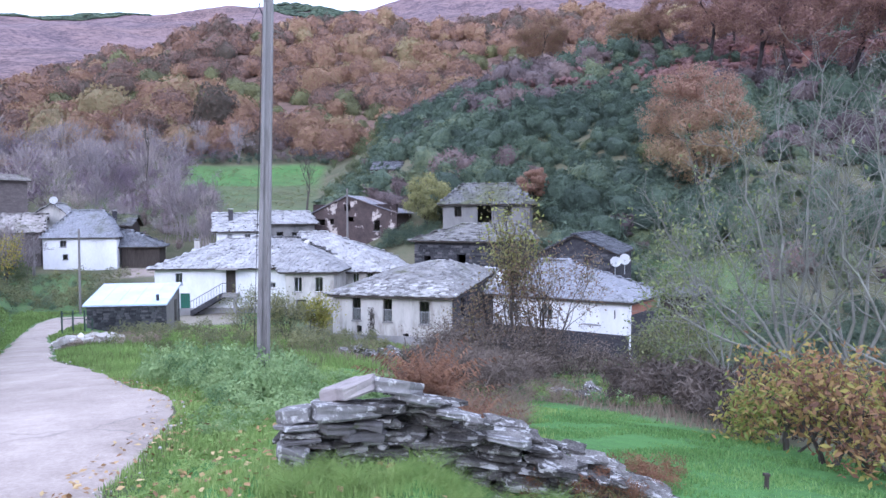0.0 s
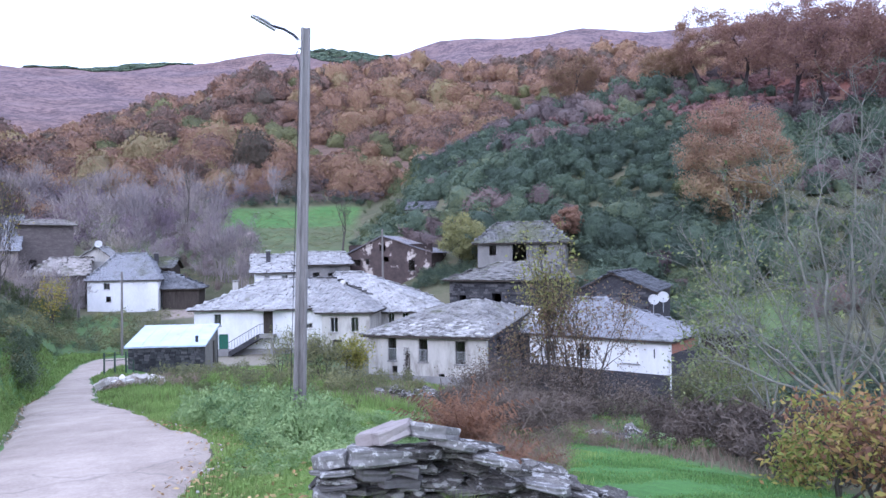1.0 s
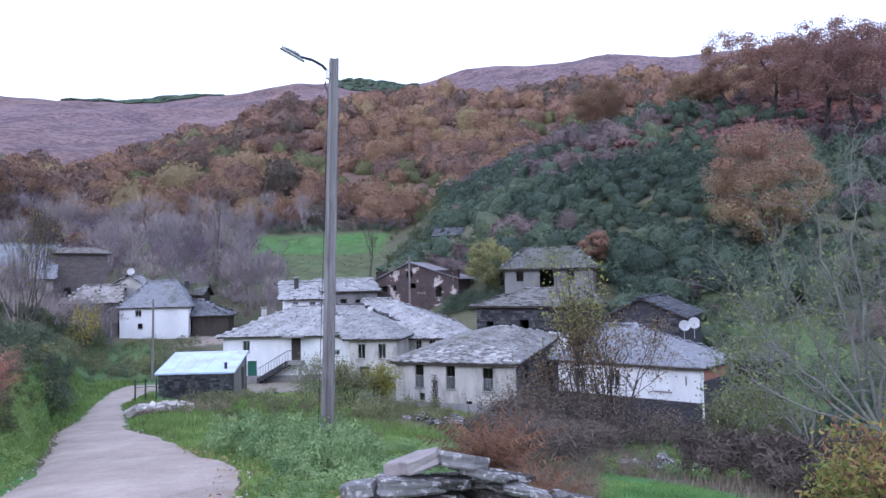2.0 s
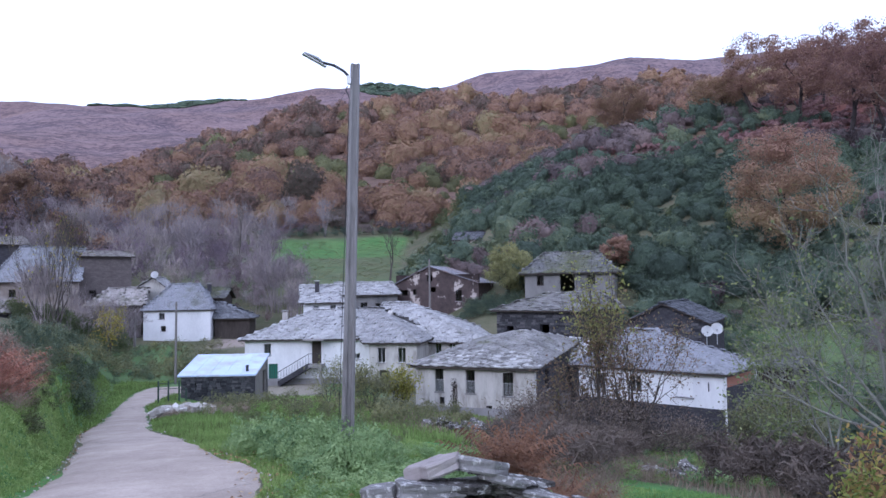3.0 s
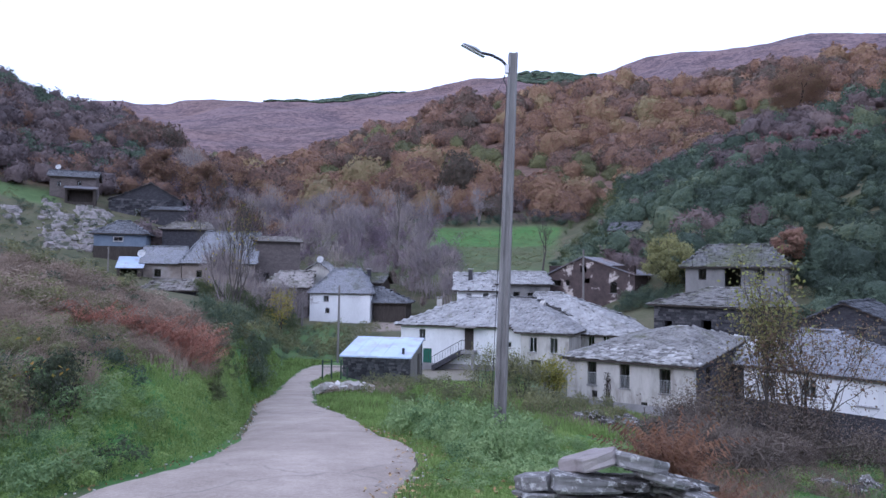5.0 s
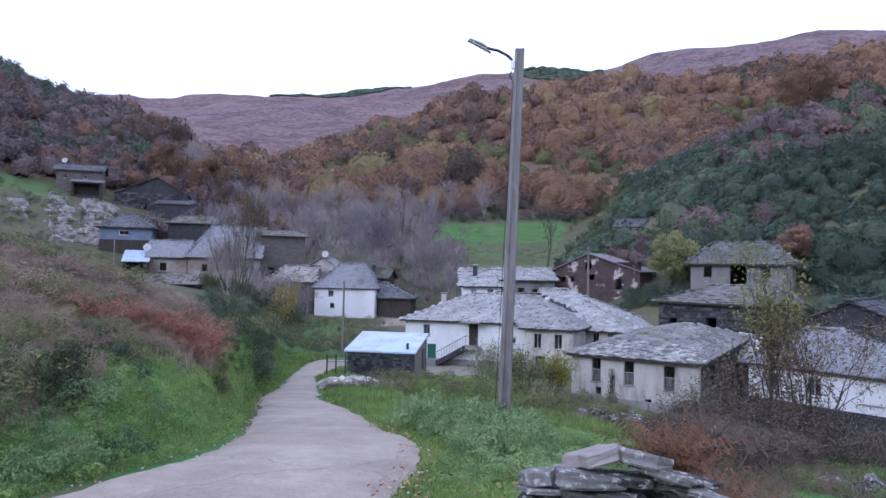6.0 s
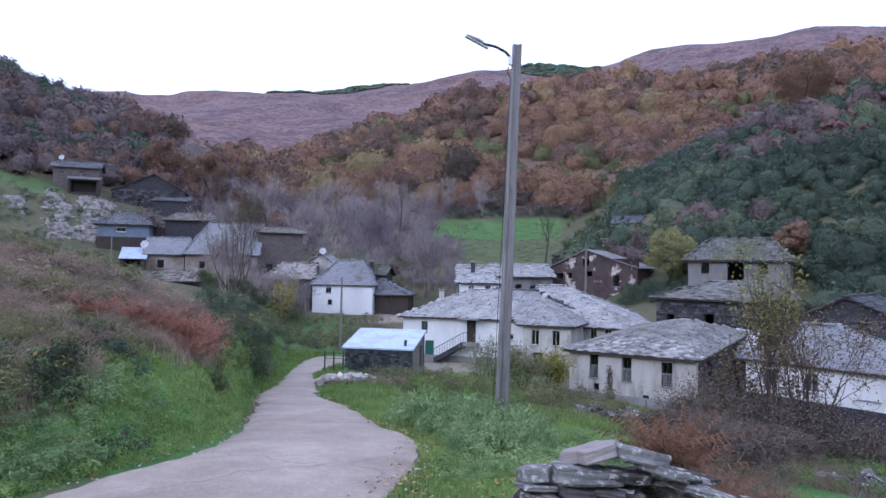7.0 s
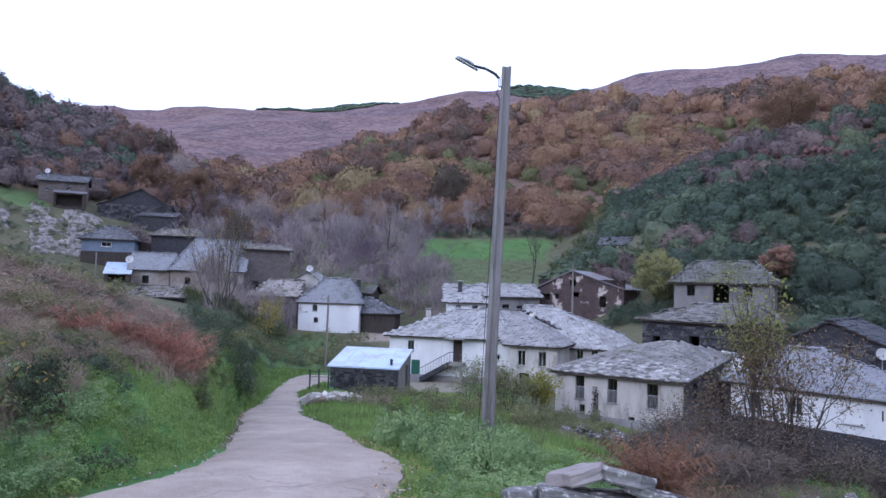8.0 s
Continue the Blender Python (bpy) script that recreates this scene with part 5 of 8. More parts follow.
    for az, dist, z, w, dd, h, rx, ry, rz, stone in big:
        ob = new("stone", stone_mesh(rng, w, dd, h, 0.19, rng.uniform(-0.7, 0.7)))
        ob.data.materials.clear()
        ob.data.materials.append(M[stone])
        ob.parent = t
        x, y = at(az, dist)
        ob.matrix_basis = pose(x, y, z, rx, ry, rz - az)
    return t


stone_wall()


# ---- roadside fence, rubble, post ----
def fence():
    t = thing("fence", "low roadside fence of dark green posts and rails", "fence", pose(0, 0, 0))
    prev = None
    for k, (az, d) in enumerate(((-28.15, 43.5), (-27.45, 43.8), (-26.7, 44.6), (-26.2, 46.0))):
        x, y = at(az, d)
        z = 1.7 - 0.132 * d if k < 3 else gz(x, y)
        bm = bmesh.new()
        bar(bm, (x, y, z - 0.6), (x, y, z + 0.75), 0.05, 7)
        part("post", bm, M["fence_paint"], t)
        if prev:
            for h in (0.62, 0.3):
                bm = bmesh.new()
                bar(bm, (prev[0], prev[1], prev[2] + h), (x, y, z + h), 0.02, 5)
                part("rail", bm, M["fence_paint"], t)
        prev = (x, y, z)


fence()


def stone_heap(name, label, az0, az1, d0, d1, n, size, seed, lift=0.0, mat=None):
    rng = random.Random(seed)
    t = thing(name, label, "stone heap", pose(0, 0, 0))
    kinds = [stone_mesh(rng, 1, 1, 1, 0.2) for _ in range(6)]
    for me in kinds if mat else ():
        me.materials.clear()
        me.materials.append(M[mat])
    for k in range(n):
        az, d = rng.uniform(az0, az1), rng.uniform(d0, d1)
        x, y = at(az, d)
        w = size * rng.uniform(0.5, 1.3)
        ob = new("stone", rng.choice(kinds))
        ob.parent = t
        ob.matrix_basis = pose(x, y, gz(x, y) + lift * rng.random() + w * 0.1, rng.uniform(-25, 25), rng.uniform(-25, 25), rng.uniform(0, 360)) @ Matrix.Diagonal((w, w * 0.8, w * rng.uniform(0.25, 0.5), 1))


stone_heap("rubble_heap", "heap of pale rubble stones beside the road", -28.6, -24.2, 30.6, 33.0, 80, 0.5, 5, 0.34, "pale_stone")
stone_heap("fallen_wall", "fallen grey stones along the edge of the meadow", 8.8, 14.5, 16.5, 19.5, 34, 0.38, 6, 0.1)
stone_heap("fallen_wall", "fallen stones below the grey house", -8, -1.5, 27, 30, 50, 0.5, 8, 0.3)


def stump_post():
    x, y = at(25.3, 6.6)
    t = thing("fence_post", "short dark wooden fence post in the meadow", "fence post", pose(x, y, gz(x, y)))
    bm = bmesh.new()
    bar(bm, (0, 0, -0.3), (0.01, 0, 0.13), 0.024, 7, 0.02)
    part("shaft", bm, M["dark_wood"], t)
    part("cap", boxes(((-0.02, -0.02, 0.125), (0.03, 0.02, 0.145))), M["dark_wood"], t)


stump_post()


def outcrop():
    """Pale strata that step up the slope, broken by joints, with loose blocks at their foot."""
    rng = np.random.default_rng(9)
    t = thing("rock_outcrop", "pale bare rock ledges on the grassy slope", "rock", pose(0, 0, 0))
    joints = rng.uniform(0, 1, 4000)
    for az0, az1, d0, d1 in ((-48.9, -43.4, 118, 148), (-53.0, -49.0, 128, 140)):
        A, D = np.meshgrid(np.arange(az0, az1, 0.075), np.arange(d0, d1, 0.16))
        x, y = D * np.sin(np.radians(A)), D * np.cos(np.radians(A))
        along = A * 2.3 + 0.35 * D + 0.5 * wave(x, y, 2.0, 6)
        cell = np.floor(along / 1.35)
        rise_d = D - 0.55 * along + 0.6 * wave(x, y, 5, 3) + 1.1 * joints[(cell.astype(int) * 37) % 4000]
        saw = rise_d / 1.7 - np.floor(rise_d / 1.7)
        block = joints[(cell.astype(int) * 61 + np.floor(rise_d / 1.7).astype(int) * 17) % 4000]
        rag = 0.7 * wave(x, y, 2.6, 7)
        edge = ease((A - az0 - 0.5 + rag) / 0.5) * ease((az1 - A - 0.3 + rag) / 0.6) * ease((D - d0) / 2) * ease((d1 - D) / 2)
        bare = ease((0.36 + 0.45 * wave(x, y, 3.4, 2) + 0.2 * wave(x, y, 1.3, 4) + 0.35 * (block - 0.5)) / 0.35) * edge
        joint = 1 - ease((np.abs(along / 1.35 - cell - 0.5) - 0.44) / 0.05)
        lift = (0.62 * (1 - saw) * ease(saw / 0.08) * (0.6 + 0.8 * block) * joint + 0.05 * wave(x, y, 0.5, 3)) * bare - 0.5 * (1 - bare)
        z = ground(x, y) + lift
        nr, nc = A.shape
        i, j = np.meshgrid(np.arange(nr - 1), np.arange(nc - 1), indexing="ij")
        f = np.stack([i * nc + j, i * nc + j + 1, (i + 1) * nc + j + 1, (i + 1) * nc + j], -1).reshape(-1, 4)
        f = f[(bare.ravel()[f] > 0.25).any(1)]
        part("rock_face", mesh_of("rock_face", np.stack([x, y, z], -1).reshape(-1, 3), f, M["rock"]), None, t)
    pick = random.Random(9)
    kinds = []
    for _ in range(8):
        me = stone_mesh(pick, 1, 1, 1, 0.25)
        me.materials.clear()
        me.materials.append(M["rock"])
        kinds.append(me)
    for _ in range(46):
        az, d = pick.uniform(-48.6, -44.6), pick.uniform(118, 136)
        w = pick.uniform(0.5, 1.5)
        x, y = at(az, d)
        ob = new("block", pick.choice(kinds))
        ob.parent = t
        ob.matrix_basis = pose(x, y, gz(x, y) + 0.1, 20 + pick.uniform(-20, 16), pick.uniform(-10, 20), -az + pick.uniform(-30, 30)) @ Matrix.Diagonal((w, w * 0.8, w * pick.uniform(0.3, 0.6), 1))


outcrop()


# ---- plants ----
R = np.random.default_rng(4)


def leaf_cards(pos, nrm, size, rng, aspect=0.6, corners=3):
    """A pointed leaf at each place, facing roughly along nrm: three corners far off, four near by."""
    n = len(pos)
    nrm = nrm / (np.linalg.norm(nrm, axis=1, keepdims=True) + 1e-9)
    t = rng.normal(size=(n, 3))
    t -= nrm * (t * nrm).sum(1, keepdims=True)
    t /= np.linalg.norm(t, axis=1, keepdims=True) + 1e-9
    b = np.cross(nrm, t)
    s = (size * rng.uniform(0.6, 1.35, n))[:, None]
    if corners == 3:
        v = np.stack([pos - t * s * 0.4 + b * s * aspect * 0.5, pos + t * s * 0.6, pos - t * s * 0.4 - b * s * aspect * 0.5], 1).reshape(-1, 3)
        return v, np.arange(n * 3).reshape(n, 3)
    v = np.stack([pos - t * s * 0.5, pos + b * s * aspect * 0.5 + nrm * s * 0.08, pos + t * s * 0.5, pos - b * s * aspect * 0.5 + nrm * s * 0.08], 1).reshape(-1, 3)
    return v, np.arange(n * 4).reshape(n, 4)


def crown(rng, n, leaf, lumps=9, shape=(1.0, 1.0, 0.8), inner=0.55, aspect=0.7, loose=0.3):
    """A crown about 2 wide, made of leaves on many overlapping lumps, its foot at z = 0."""
    c = rng.normal(size=(lumps, 3))
    c /= np.linalg.norm(c, axis=1, keepdims=True)
    c *= rng.uniform(0.25, 0.66, (lumps, 1))
    r = rng.uniform(0.28, 0.5, lumps)
    k = rng.choice(lumps, n, p=r ** 2 / (r ** 2).sum())
    d = rng.normal(size=(n, 3))
    d /= np.linalg.norm(d, axis=1, keepdims=True)
    p = c[k] + d * (r[k] * rng.uniform(inner, 1.05, n))[:, None]
    out = d * 0.55 + p * 0.7
    p = p * np.array(shape)
    p[:, 2] += shape[2]
    return leaf_cards(p, out + rng.normal(size=(n, 3)) * loose, np.full(n, leaf), rng, aspect)


def dome(rng, n=4, bumps=7, rough=0.16, sharp=4.5):
    """A closed lumpy dome of quads about 2 wide round the origin: a grid cube blown up, with bumps."""
    g = np.linspace(-1, 1, n + 1)
    V, F, base = [], [], 0
    for ax in range(3):
        for sg in (-1, 1):
            a, b = np.meshgrid(g, g, indexing="ij")
            p = np.zeros((n + 1, n + 1, 3))
            p[..., ax], p[..., (ax + 1) % 3], p[..., (ax + 2) % 3] = sg, a, b * sg
            V.append(p.reshape(-1, 3))
            i, j = np.meshgrid(np.arange(n), np.arange(n), indexing="ij")
            q = base + i * (n + 1) + j
            F.append(np.concatenate([np.stack([q, q + n + 1, q + n + 2], -1).reshape(-1, 3), np.stack([q, q + n + 2, q + 1], -1).reshape(-1, 3)]))
            base += (n + 1) ** 2
    v, back = np.unique(np.round(np.vstack(V), 5), axis=0, return_inverse=True)
    f = back.reshape(-1)[np.vstack(F)]
    v /= np.linalg.norm(v, axis=1, keepdims=True)
    c = rng.normal(size=(bumps, 3))
    c /= np.linalg.norm(c, axis=1, keepdims=True)
    r = 0.78 + sum(rough * np.exp(-((v - k) ** 2).sum(1) * sharp) * rng.uniform(0.6, 1.8) for k in c)
    return v * r[:, None], f, r


def leafy_dome(rng, n, shape=(1, 1, 0.85), bumps=14, rough=0.24, sharp=8.0, cards=220, leaf=0.1, loose=0.4, jitter=0.03, fringe=0.09, body=1.0):
    """A rounded crown: a lumpy, uneven body under a coat of small leaf sprays that roughen it; foot at z = 0."""
    v, f, r = dome(rng, n, bumps, rough, sharp)
    v = v * (1 + rng.normal(0, jitter, (len(v), 1)))
    f = f[v[f].mean(1)[:, 2] > -0.66]
    tri = v[f]
    nrm = np.cross(tri[:, 1] - tri[:, 0], tri[:, 2] - tri[:, 0])
    nrm *= np.sign((nrm * tri.mean(1)).sum(1, keepdims=True))
    area = np.linalg.norm(nrm, axis=1)
    nrm /= area[:, None] + 1e-9
    k = rng.choice(len(f), cards, p=area / area.sum())
    u = rng.dirichlet((1, 1, 1), cards)
    p = (tri[k] * u[:, :, None]).sum(1) * (1 + rng.uniform(-0.01, fringe, (cards, 1)))
    cv, cf = leaf_cards(p, nrm[k] + rng.normal(size=(cards, 3)) * loose, np.full(cards, leaf), rng, 0.8)
    out = np.vstack([v * body, cv]) * np.array(shape)
    out[:, 2] += shape[2] * 0.8
    return out, np.vstack([f, cf + len(v)])


def brush(rng, n, width=0.05, spread=0.45, height=1.0):
    """Upright bare twigs that fan out from one foot, 1 high."""
    base = rng.normal(size=(n, 3)) * np.array([0.10, 0.10, 0]) + np.array([0, 0, 1]) * rng.uniform(0.0, 0.45, n)[:, None]
    tip = base + np.stack([rng.normal(size=n) * spread * 0.55, rng.normal(size=n) * spread * 0.55, rng.uniform(0.3, 0.62, n) * height], 1)
    side = np.cross(tip - base, rng.normal(size=(n, 3)))
    side /= np.linalg.norm(side, axis=1, keepdims=True) + 1e-9
    w = width * rng.uniform(0.5, 1.2, n)[:, None]
    v = np.stack([base - side * w, base + side * w, tip], 1).reshape(-1, 3)
    return v, np.arange(n * 3).reshape(n, 3)


def fuzzy_tree(rng, n):
    """A leafless tree 1 high: a few stems and a rounded cloud of fine twigs that point outwards."""
    c = np.stack([rng.normal(0, 0.13, 9), rng.normal(0, 0.13, 9), rng.uniform(0.42, 0.78, 9)], 1)
    k = rng.integers(0, 9, n)
    d = rng.normal(size=(n, 3))
    d /= np.linalg.norm(d, axis=1, keepdims=True)
    base = c[k] + d * rng.uniform(0.02, 0.15, n)[:, None]
    out = base - np.array([0, 0, 0.25])
    out /= np.linalg.norm(out, axis=1, keepdims=True)
    way = out + rng.normal(0, 0.35, (n, 3))
    tip = base + way * rng.uniform(0.05, 0.14, n)[:, None]
    stem = np.stack([rng.normal(0, 0.04, 6), rng.normal(0, 0.04, 6), np.zeros(6)], 1)
    base, tip = np.vstack([base, stem]), np.vstack([tip, c[:6] + [0, 0, 0.12]])
    side = np.cross(tip - base, rng.normal(size=base.shape))
    side /= np.linalg.norm(side, axis=1, keepdims=True) + 1e-9
    w = np.concatenate([rng.uniform(0.003, 0.0065, n), np.full(6, 0.009)])[:, None]
    return np.stack([base - side * w, base + side * w, tip], 1).reshape(-1, 3), np.arange(len(base) * 3).reshape(-1, 3)


def spread_out(name, label, category, templates, spots, material):
    """Many plants in one sheet of kind stuff. spots: x, y, z, width, height, turn, tone."""
    V, F, T, base = [], [], [], 0
    pick = np.random.default_rng(len(spots)).integers(0, len(templates), len(spots))
    for (x, y, z, w, h, a, tone), k in zip(spots, pick):
        v, f = templates[k]
        ca, sa = math.cos(a), math.sin(a)
        q = np.empty_like(v)
        q[:, 0] = (v[:, 0] * ca - v[:, 1] * sa) * w + x
        q[:, 1] = (v[:, 0] * sa + v[:, 1] * ca) * w + y
        q[:, 2] = v[:, 2] * h + z
        V.append(q)
        F.append(f + base)
        T.append(np.full(len(v), tone))
        base += len(v)
    me = mesh_of(name, np.vstack(V), np.vstack(F), material, np.concatenate(T), True)
    return tagged(new(name, me), label, category, kind="stuff")


HOUSE_BOX = []
for o in list(scene.objects):
    if o.parent is None and "category" in o and o["category"] in ("house", "barn", "shed"):
        xs = [(o.matrix_basis @ c.matrix_basis @ Vector(v)) for c in o.children if c.name.startswith("roof") for v in c.bound_box]
        if xs:
            HOUSE_BOX.append((min(v.x for v in xs), max(v.x for v in xs), min(v.y for v in xs), max(v.y for v in xs)))


def clear_of_houses(x, y, gap=1.0):
    ok = np.ones(len(x), bool)
    for x0, x1, y0, y1 in HOUSE_BOX:
        ok &= ~((x > x0 - gap) & (x < x1 + gap) & (y > y0 - gap) & (y < y1 + gap))
    return ok


def in_front(x, y, reach=9.0, half=1.2):
    """True where a plant would stand close before a house, on the viewer's side."""
    d, az = np.hypot(x, y), np.degrees(np.arctan2(x, y))
    bad = np.zeros(len(x), bool)
    for x0, x1, y0, y1 in HOUSE_BOX:
        a = [math.degrees(math.atan2(px, py)) for px in (x0, x1) for py in (y0, y1)]
        dd = math.hypot((x0 + x1) / 2, (y0 + y1) / 2)
        bad |= (az > min(a) - half) & (az < max(a) + half) & (d < dd) & (d > dd - reach)
    return bad


def scattered(n, az0, az1, d0, d1, rng, power=2.0):
    az = rng.uniform(az0, az1, n)
    d = (rng.uniform(d0 ** power, d1 ** power, n)) ** (1 / power)
    return az, d, d * np.sin(np.radians(az)), d * np.cos(np.radians(az))


def spots_of(x, y, w, h, tone, rng, sink=0.0):
    n = len(x)
    return np.stack([x, y, ground(x, y) - sink, np.broadcast_to(w, n), np.broadcast_to(h, n), rng.uniform(0, 6.28, n), np.broadcast_to(tone, n)], 1)


def far_woods():
    rng = np.random.default_rng(11)
    small = [leafy_dome(rng, 2, (1, 1, 0.7), 6, 0.22, 5, 26, 0.35, 0.5, 0.05, 0.2) for _ in range(5)]
    az, d, x, y = scattered(620, -33, -22, 1262, 1312, rng)
    az2, d2, x2, y2 = scattered(420, -13, -6.5, 1190, 1312, rng)
    x, y = np.concatenate([x, x2]), np.concatenate([y, y2])
    w = rng.uniform(5, 8, len(x))
    spread_out("pine_belt", "dark pine plantation along the far ridge", "woods", small, spots_of(x, y, w, w * 0.42, np.clip(rng.normal(0.3, 0.1, len(x)), 0, 1), rng, 1), M["leaf_ever"])
    az, d, x, y = scattered(2300, -46, 34, 205, 560, rng, 1.5)
    hay = (meadow(x, y) > 0.2) | ((az > -25) & (az < -7) & (d < 215))
    hidden = ((az > 3) & (d < 330)) | ((az < -37) & (d > 235))
    ok = ~hay & ~hidden
    x, y, d, az = x[ok], y[ok], d[ok], az[ok]
    w = rng.uniform(2.8, 6.2, len(x)) * (0.85 + d / 1500)
    w = np.where(rng.random(len(x)) < 0.12, w * 1.35, w)
    tone = np.clip(0.45 + 0.30 * wave(x, y, 45, 6) + 0.22 * wave(x, y, 19, 3) + rng.normal(0, 0.18, len(x)), 0, 1)
    dark = (wave(x, y, 38, 9) > 0.42) & (rng.random(len(x)) < 0.8)
    sp = spots_of(x, y, w, w * rng.uniform(0.8, 1.15, len(x)), tone, rng, 2.0)
    sp[dark, 3:5] *= 0.7
    sp[dark, 6] *= 0.3
    for near, far, n, cards, leaf in ((0, 290, 3, 760, 0.14), (290, 400, 2, 460, 0.17), (400, 600, 2, 250, 0.22)):
        tmpl = [leafy_dome(rng, n, (1, 1, 1.05), 12, 0.2, 6.0, cards, leaf, 0.5, 0.03, 0.2, 0.9) for _ in range(6)]
        band = (d >= near) & (d < far)
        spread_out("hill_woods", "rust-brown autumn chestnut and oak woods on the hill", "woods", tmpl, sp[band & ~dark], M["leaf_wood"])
        if (band & dark).any():
            spread_out("hill_evergreens", "olive and dark green patches in the hill woods", "woods", tmpl, sp[band & dark], M["leaf_olive"])


def scrub_hill():
    rng = np.random.default_rng(12)
    tmpl = [leafy_dome(rng, 2, (1, 1, 0.9), 9, 0.3, 6.0, 210, 0.2, 0.55, 0.05, 0.26, 0.88) for _ in range(9)]
    az, d, x, y = scattered(4600, -9.5, 40, 64, 200, rng, 1.7)
    crest = (az > 13) & (d > 150)
    keep = clear_of_houses(x, y, 1.0) & ~in_front(x, y, 14) & (meadow(x, y) < 0.3) & ~(crest & (rng.random(len(x)) < 0.6)) & ~((bracken(x, y) > 0.4) & (rng.random(len(x)) < 0.7)) & ~((az < -4.5) & (d > 150))
    keep &= ~((d < 76) & (az > 7) & (rng.random(len(x)) < 0.4)) & ~((az < -2) & (d < 95)) & ~((az > -6.2) & (az < -2.6) & (d < 119) & (d > 111)) & ~((az > 24) & (d < 120) & (rng.random(len(x)) < 0.4))
    x, y, d, az = x[keep], y[keep], d[keep], az[keep]
    w = rng.uniform(0.5, 1.7, len(x)) ** 1.25 * (0.85 + d / 400) * (1 + 0.35 * wave(x, y, 13, 8))
    tone = np.clip(0.36 + 0.34 * wave(x, y, 12, 6) + 0.16 * wave(x, y, 37, 2) + rng.normal(0, 0.17, len(x)), 0, 1)
    sp = spots_of(x, y, w, w * rng.uniform(0.6, 1.4, len(x)), tone, rng, 0.4)
    # more pale grey bushes beyond 125 m, partly a stand-in for haze
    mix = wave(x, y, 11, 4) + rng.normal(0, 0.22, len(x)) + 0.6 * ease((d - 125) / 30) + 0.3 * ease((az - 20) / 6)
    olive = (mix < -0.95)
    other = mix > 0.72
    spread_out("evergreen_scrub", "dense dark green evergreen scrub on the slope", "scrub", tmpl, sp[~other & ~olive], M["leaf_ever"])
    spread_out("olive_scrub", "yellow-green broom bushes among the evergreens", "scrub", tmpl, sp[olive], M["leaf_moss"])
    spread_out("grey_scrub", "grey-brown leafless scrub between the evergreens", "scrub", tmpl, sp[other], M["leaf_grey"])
    # bracken between the bushes
    az, d, x, y = scattered(1700, 2, 36, 118, 215, rng)
    k = bracken(x, y) > 0.35
    x, y = x[k], y[k]
    w = rng.uniform(0.9, 2.2, len(x))
    spread_out("slope_bracken", "rusty bracken on the upper slope", "bracken", [crown(rng, 90, 0.34, 7, (1, 1, 0.5)) for _ in range(4)], spots_of(x, y, w, w, np.clip(rng.normal(0.4, 0.2, len(x)), 0, 1), rng, 0.2), M["hazed_bracken"])


def left_slope():
    rng = np.random.default_rng(13)
    tmpl = [leafy_dome(rng, 2, (1, 1, 0.95), 10, 0.24, 6.0, 180, 0.21, 0.55, 0.04, 0.3, 0.86) for _ in range(6)]
    az, d, x, y = scattered(1900, -58, -31, 104, 300, rng, 1.6)
    keep = clear_of_houses(x, y, 1.0) & ~in_front(x, y, 13) & (meadow(x, y) < 0.3) & ~((az < -42.5) & (d > 106) & (d < 148))
    x, y, d, az = x[keep], y[keep], d[keep], az[keep]
    low = d < 276
    x, y, d, az = x[low], y[low], d[low], az[low]
    kind = 0.9 * wave(x, y, 16, 2) + rng.normal(0, 0.4, len(x)) + 0.12 + 0.6 * ease((az + 45) / 5)
    for sel, mat, nm, lb, tone, hh in ((kind < -0.1, "leaf_ever", "slope_scrub", "dark green scrub on the opposite slope", 0.3, 0.85), ((kind >= -0.1) & (kind < 0.95), "leaf_grey", "slope_thicket", "bare brown thicket on the opposite slope", 0.35, 1.1),
                                   (kind >= 0.95, "leaf_wood", "slope_wood", "small rust-brown trees on the opposite slope", 0.36, 1.25)):
        xs, ys, ds = x[sel], y[sel], d[sel]
        w = rng.uniform(0.9, 2.6, len(xs)) * (0.6 + ds / 300)
        spread_out(nm, lb, "scrub", tmpl, spots_of(xs, ys, w, w * hh, np.clip(tone + rng.normal(0, 0.15, len(xs)), 0, 1), rng, 0.3), M[mat])
    # bare grey trees along the stream in the valley
    bt = [fuzzy_tree(rng, 330) for _ in range(8)]
    az, d, x, y = scattered(330, -40, -15, 116, 215, rng)
    keep = clear_of_houses(x, y) & ~((az > -20) & (d < 200)) & (rng.random(len(x)) < 0.5 + 0.5 * wave(x, y, 9, 2))
    x, y, az, d = x[keep], y[keep], az[keep], d[keep]
    h = rng.uniform(5, 13, len(x))
    spread_out("bare_trees", "bare grey alder trees along the valley stream", "trees", bt, spots_of(x, y, h * 0.9, h, np.clip(rng.normal(0.45, 0.25, len(x)), 0, 1), rng, 0.2), M["twigs"])
    az, d, x, y = scattered(260, -40, -17, 112, 215, rng)
    keep = clear_of_houses(x, y) & ~((az > -21) & (meadow(x, y) > 0.3)) & ~in_front(x, y, 8)
    x, y = x[keep], y[keep]
    w = rng.uniform(1.4, 3.2, len(x))
    spread_out("valley_thicket", "bare grey thicket in the valley, tinted lilac for haze", "scrub", [crown(rng, 200, 0.16, 9, (1, 1, 1.0), 0.4, 0.35, 0.8) for _ in range(5)], spots_of(x, y, w, w * rng.uniform(0.8, 1.7, len(x)), np.clip(rng.normal(0.3, 0.25, len(x)), 0, 1), rng, 0.3), M["leaf_far"])


far_woods()
scrub_hill()
left_slope()


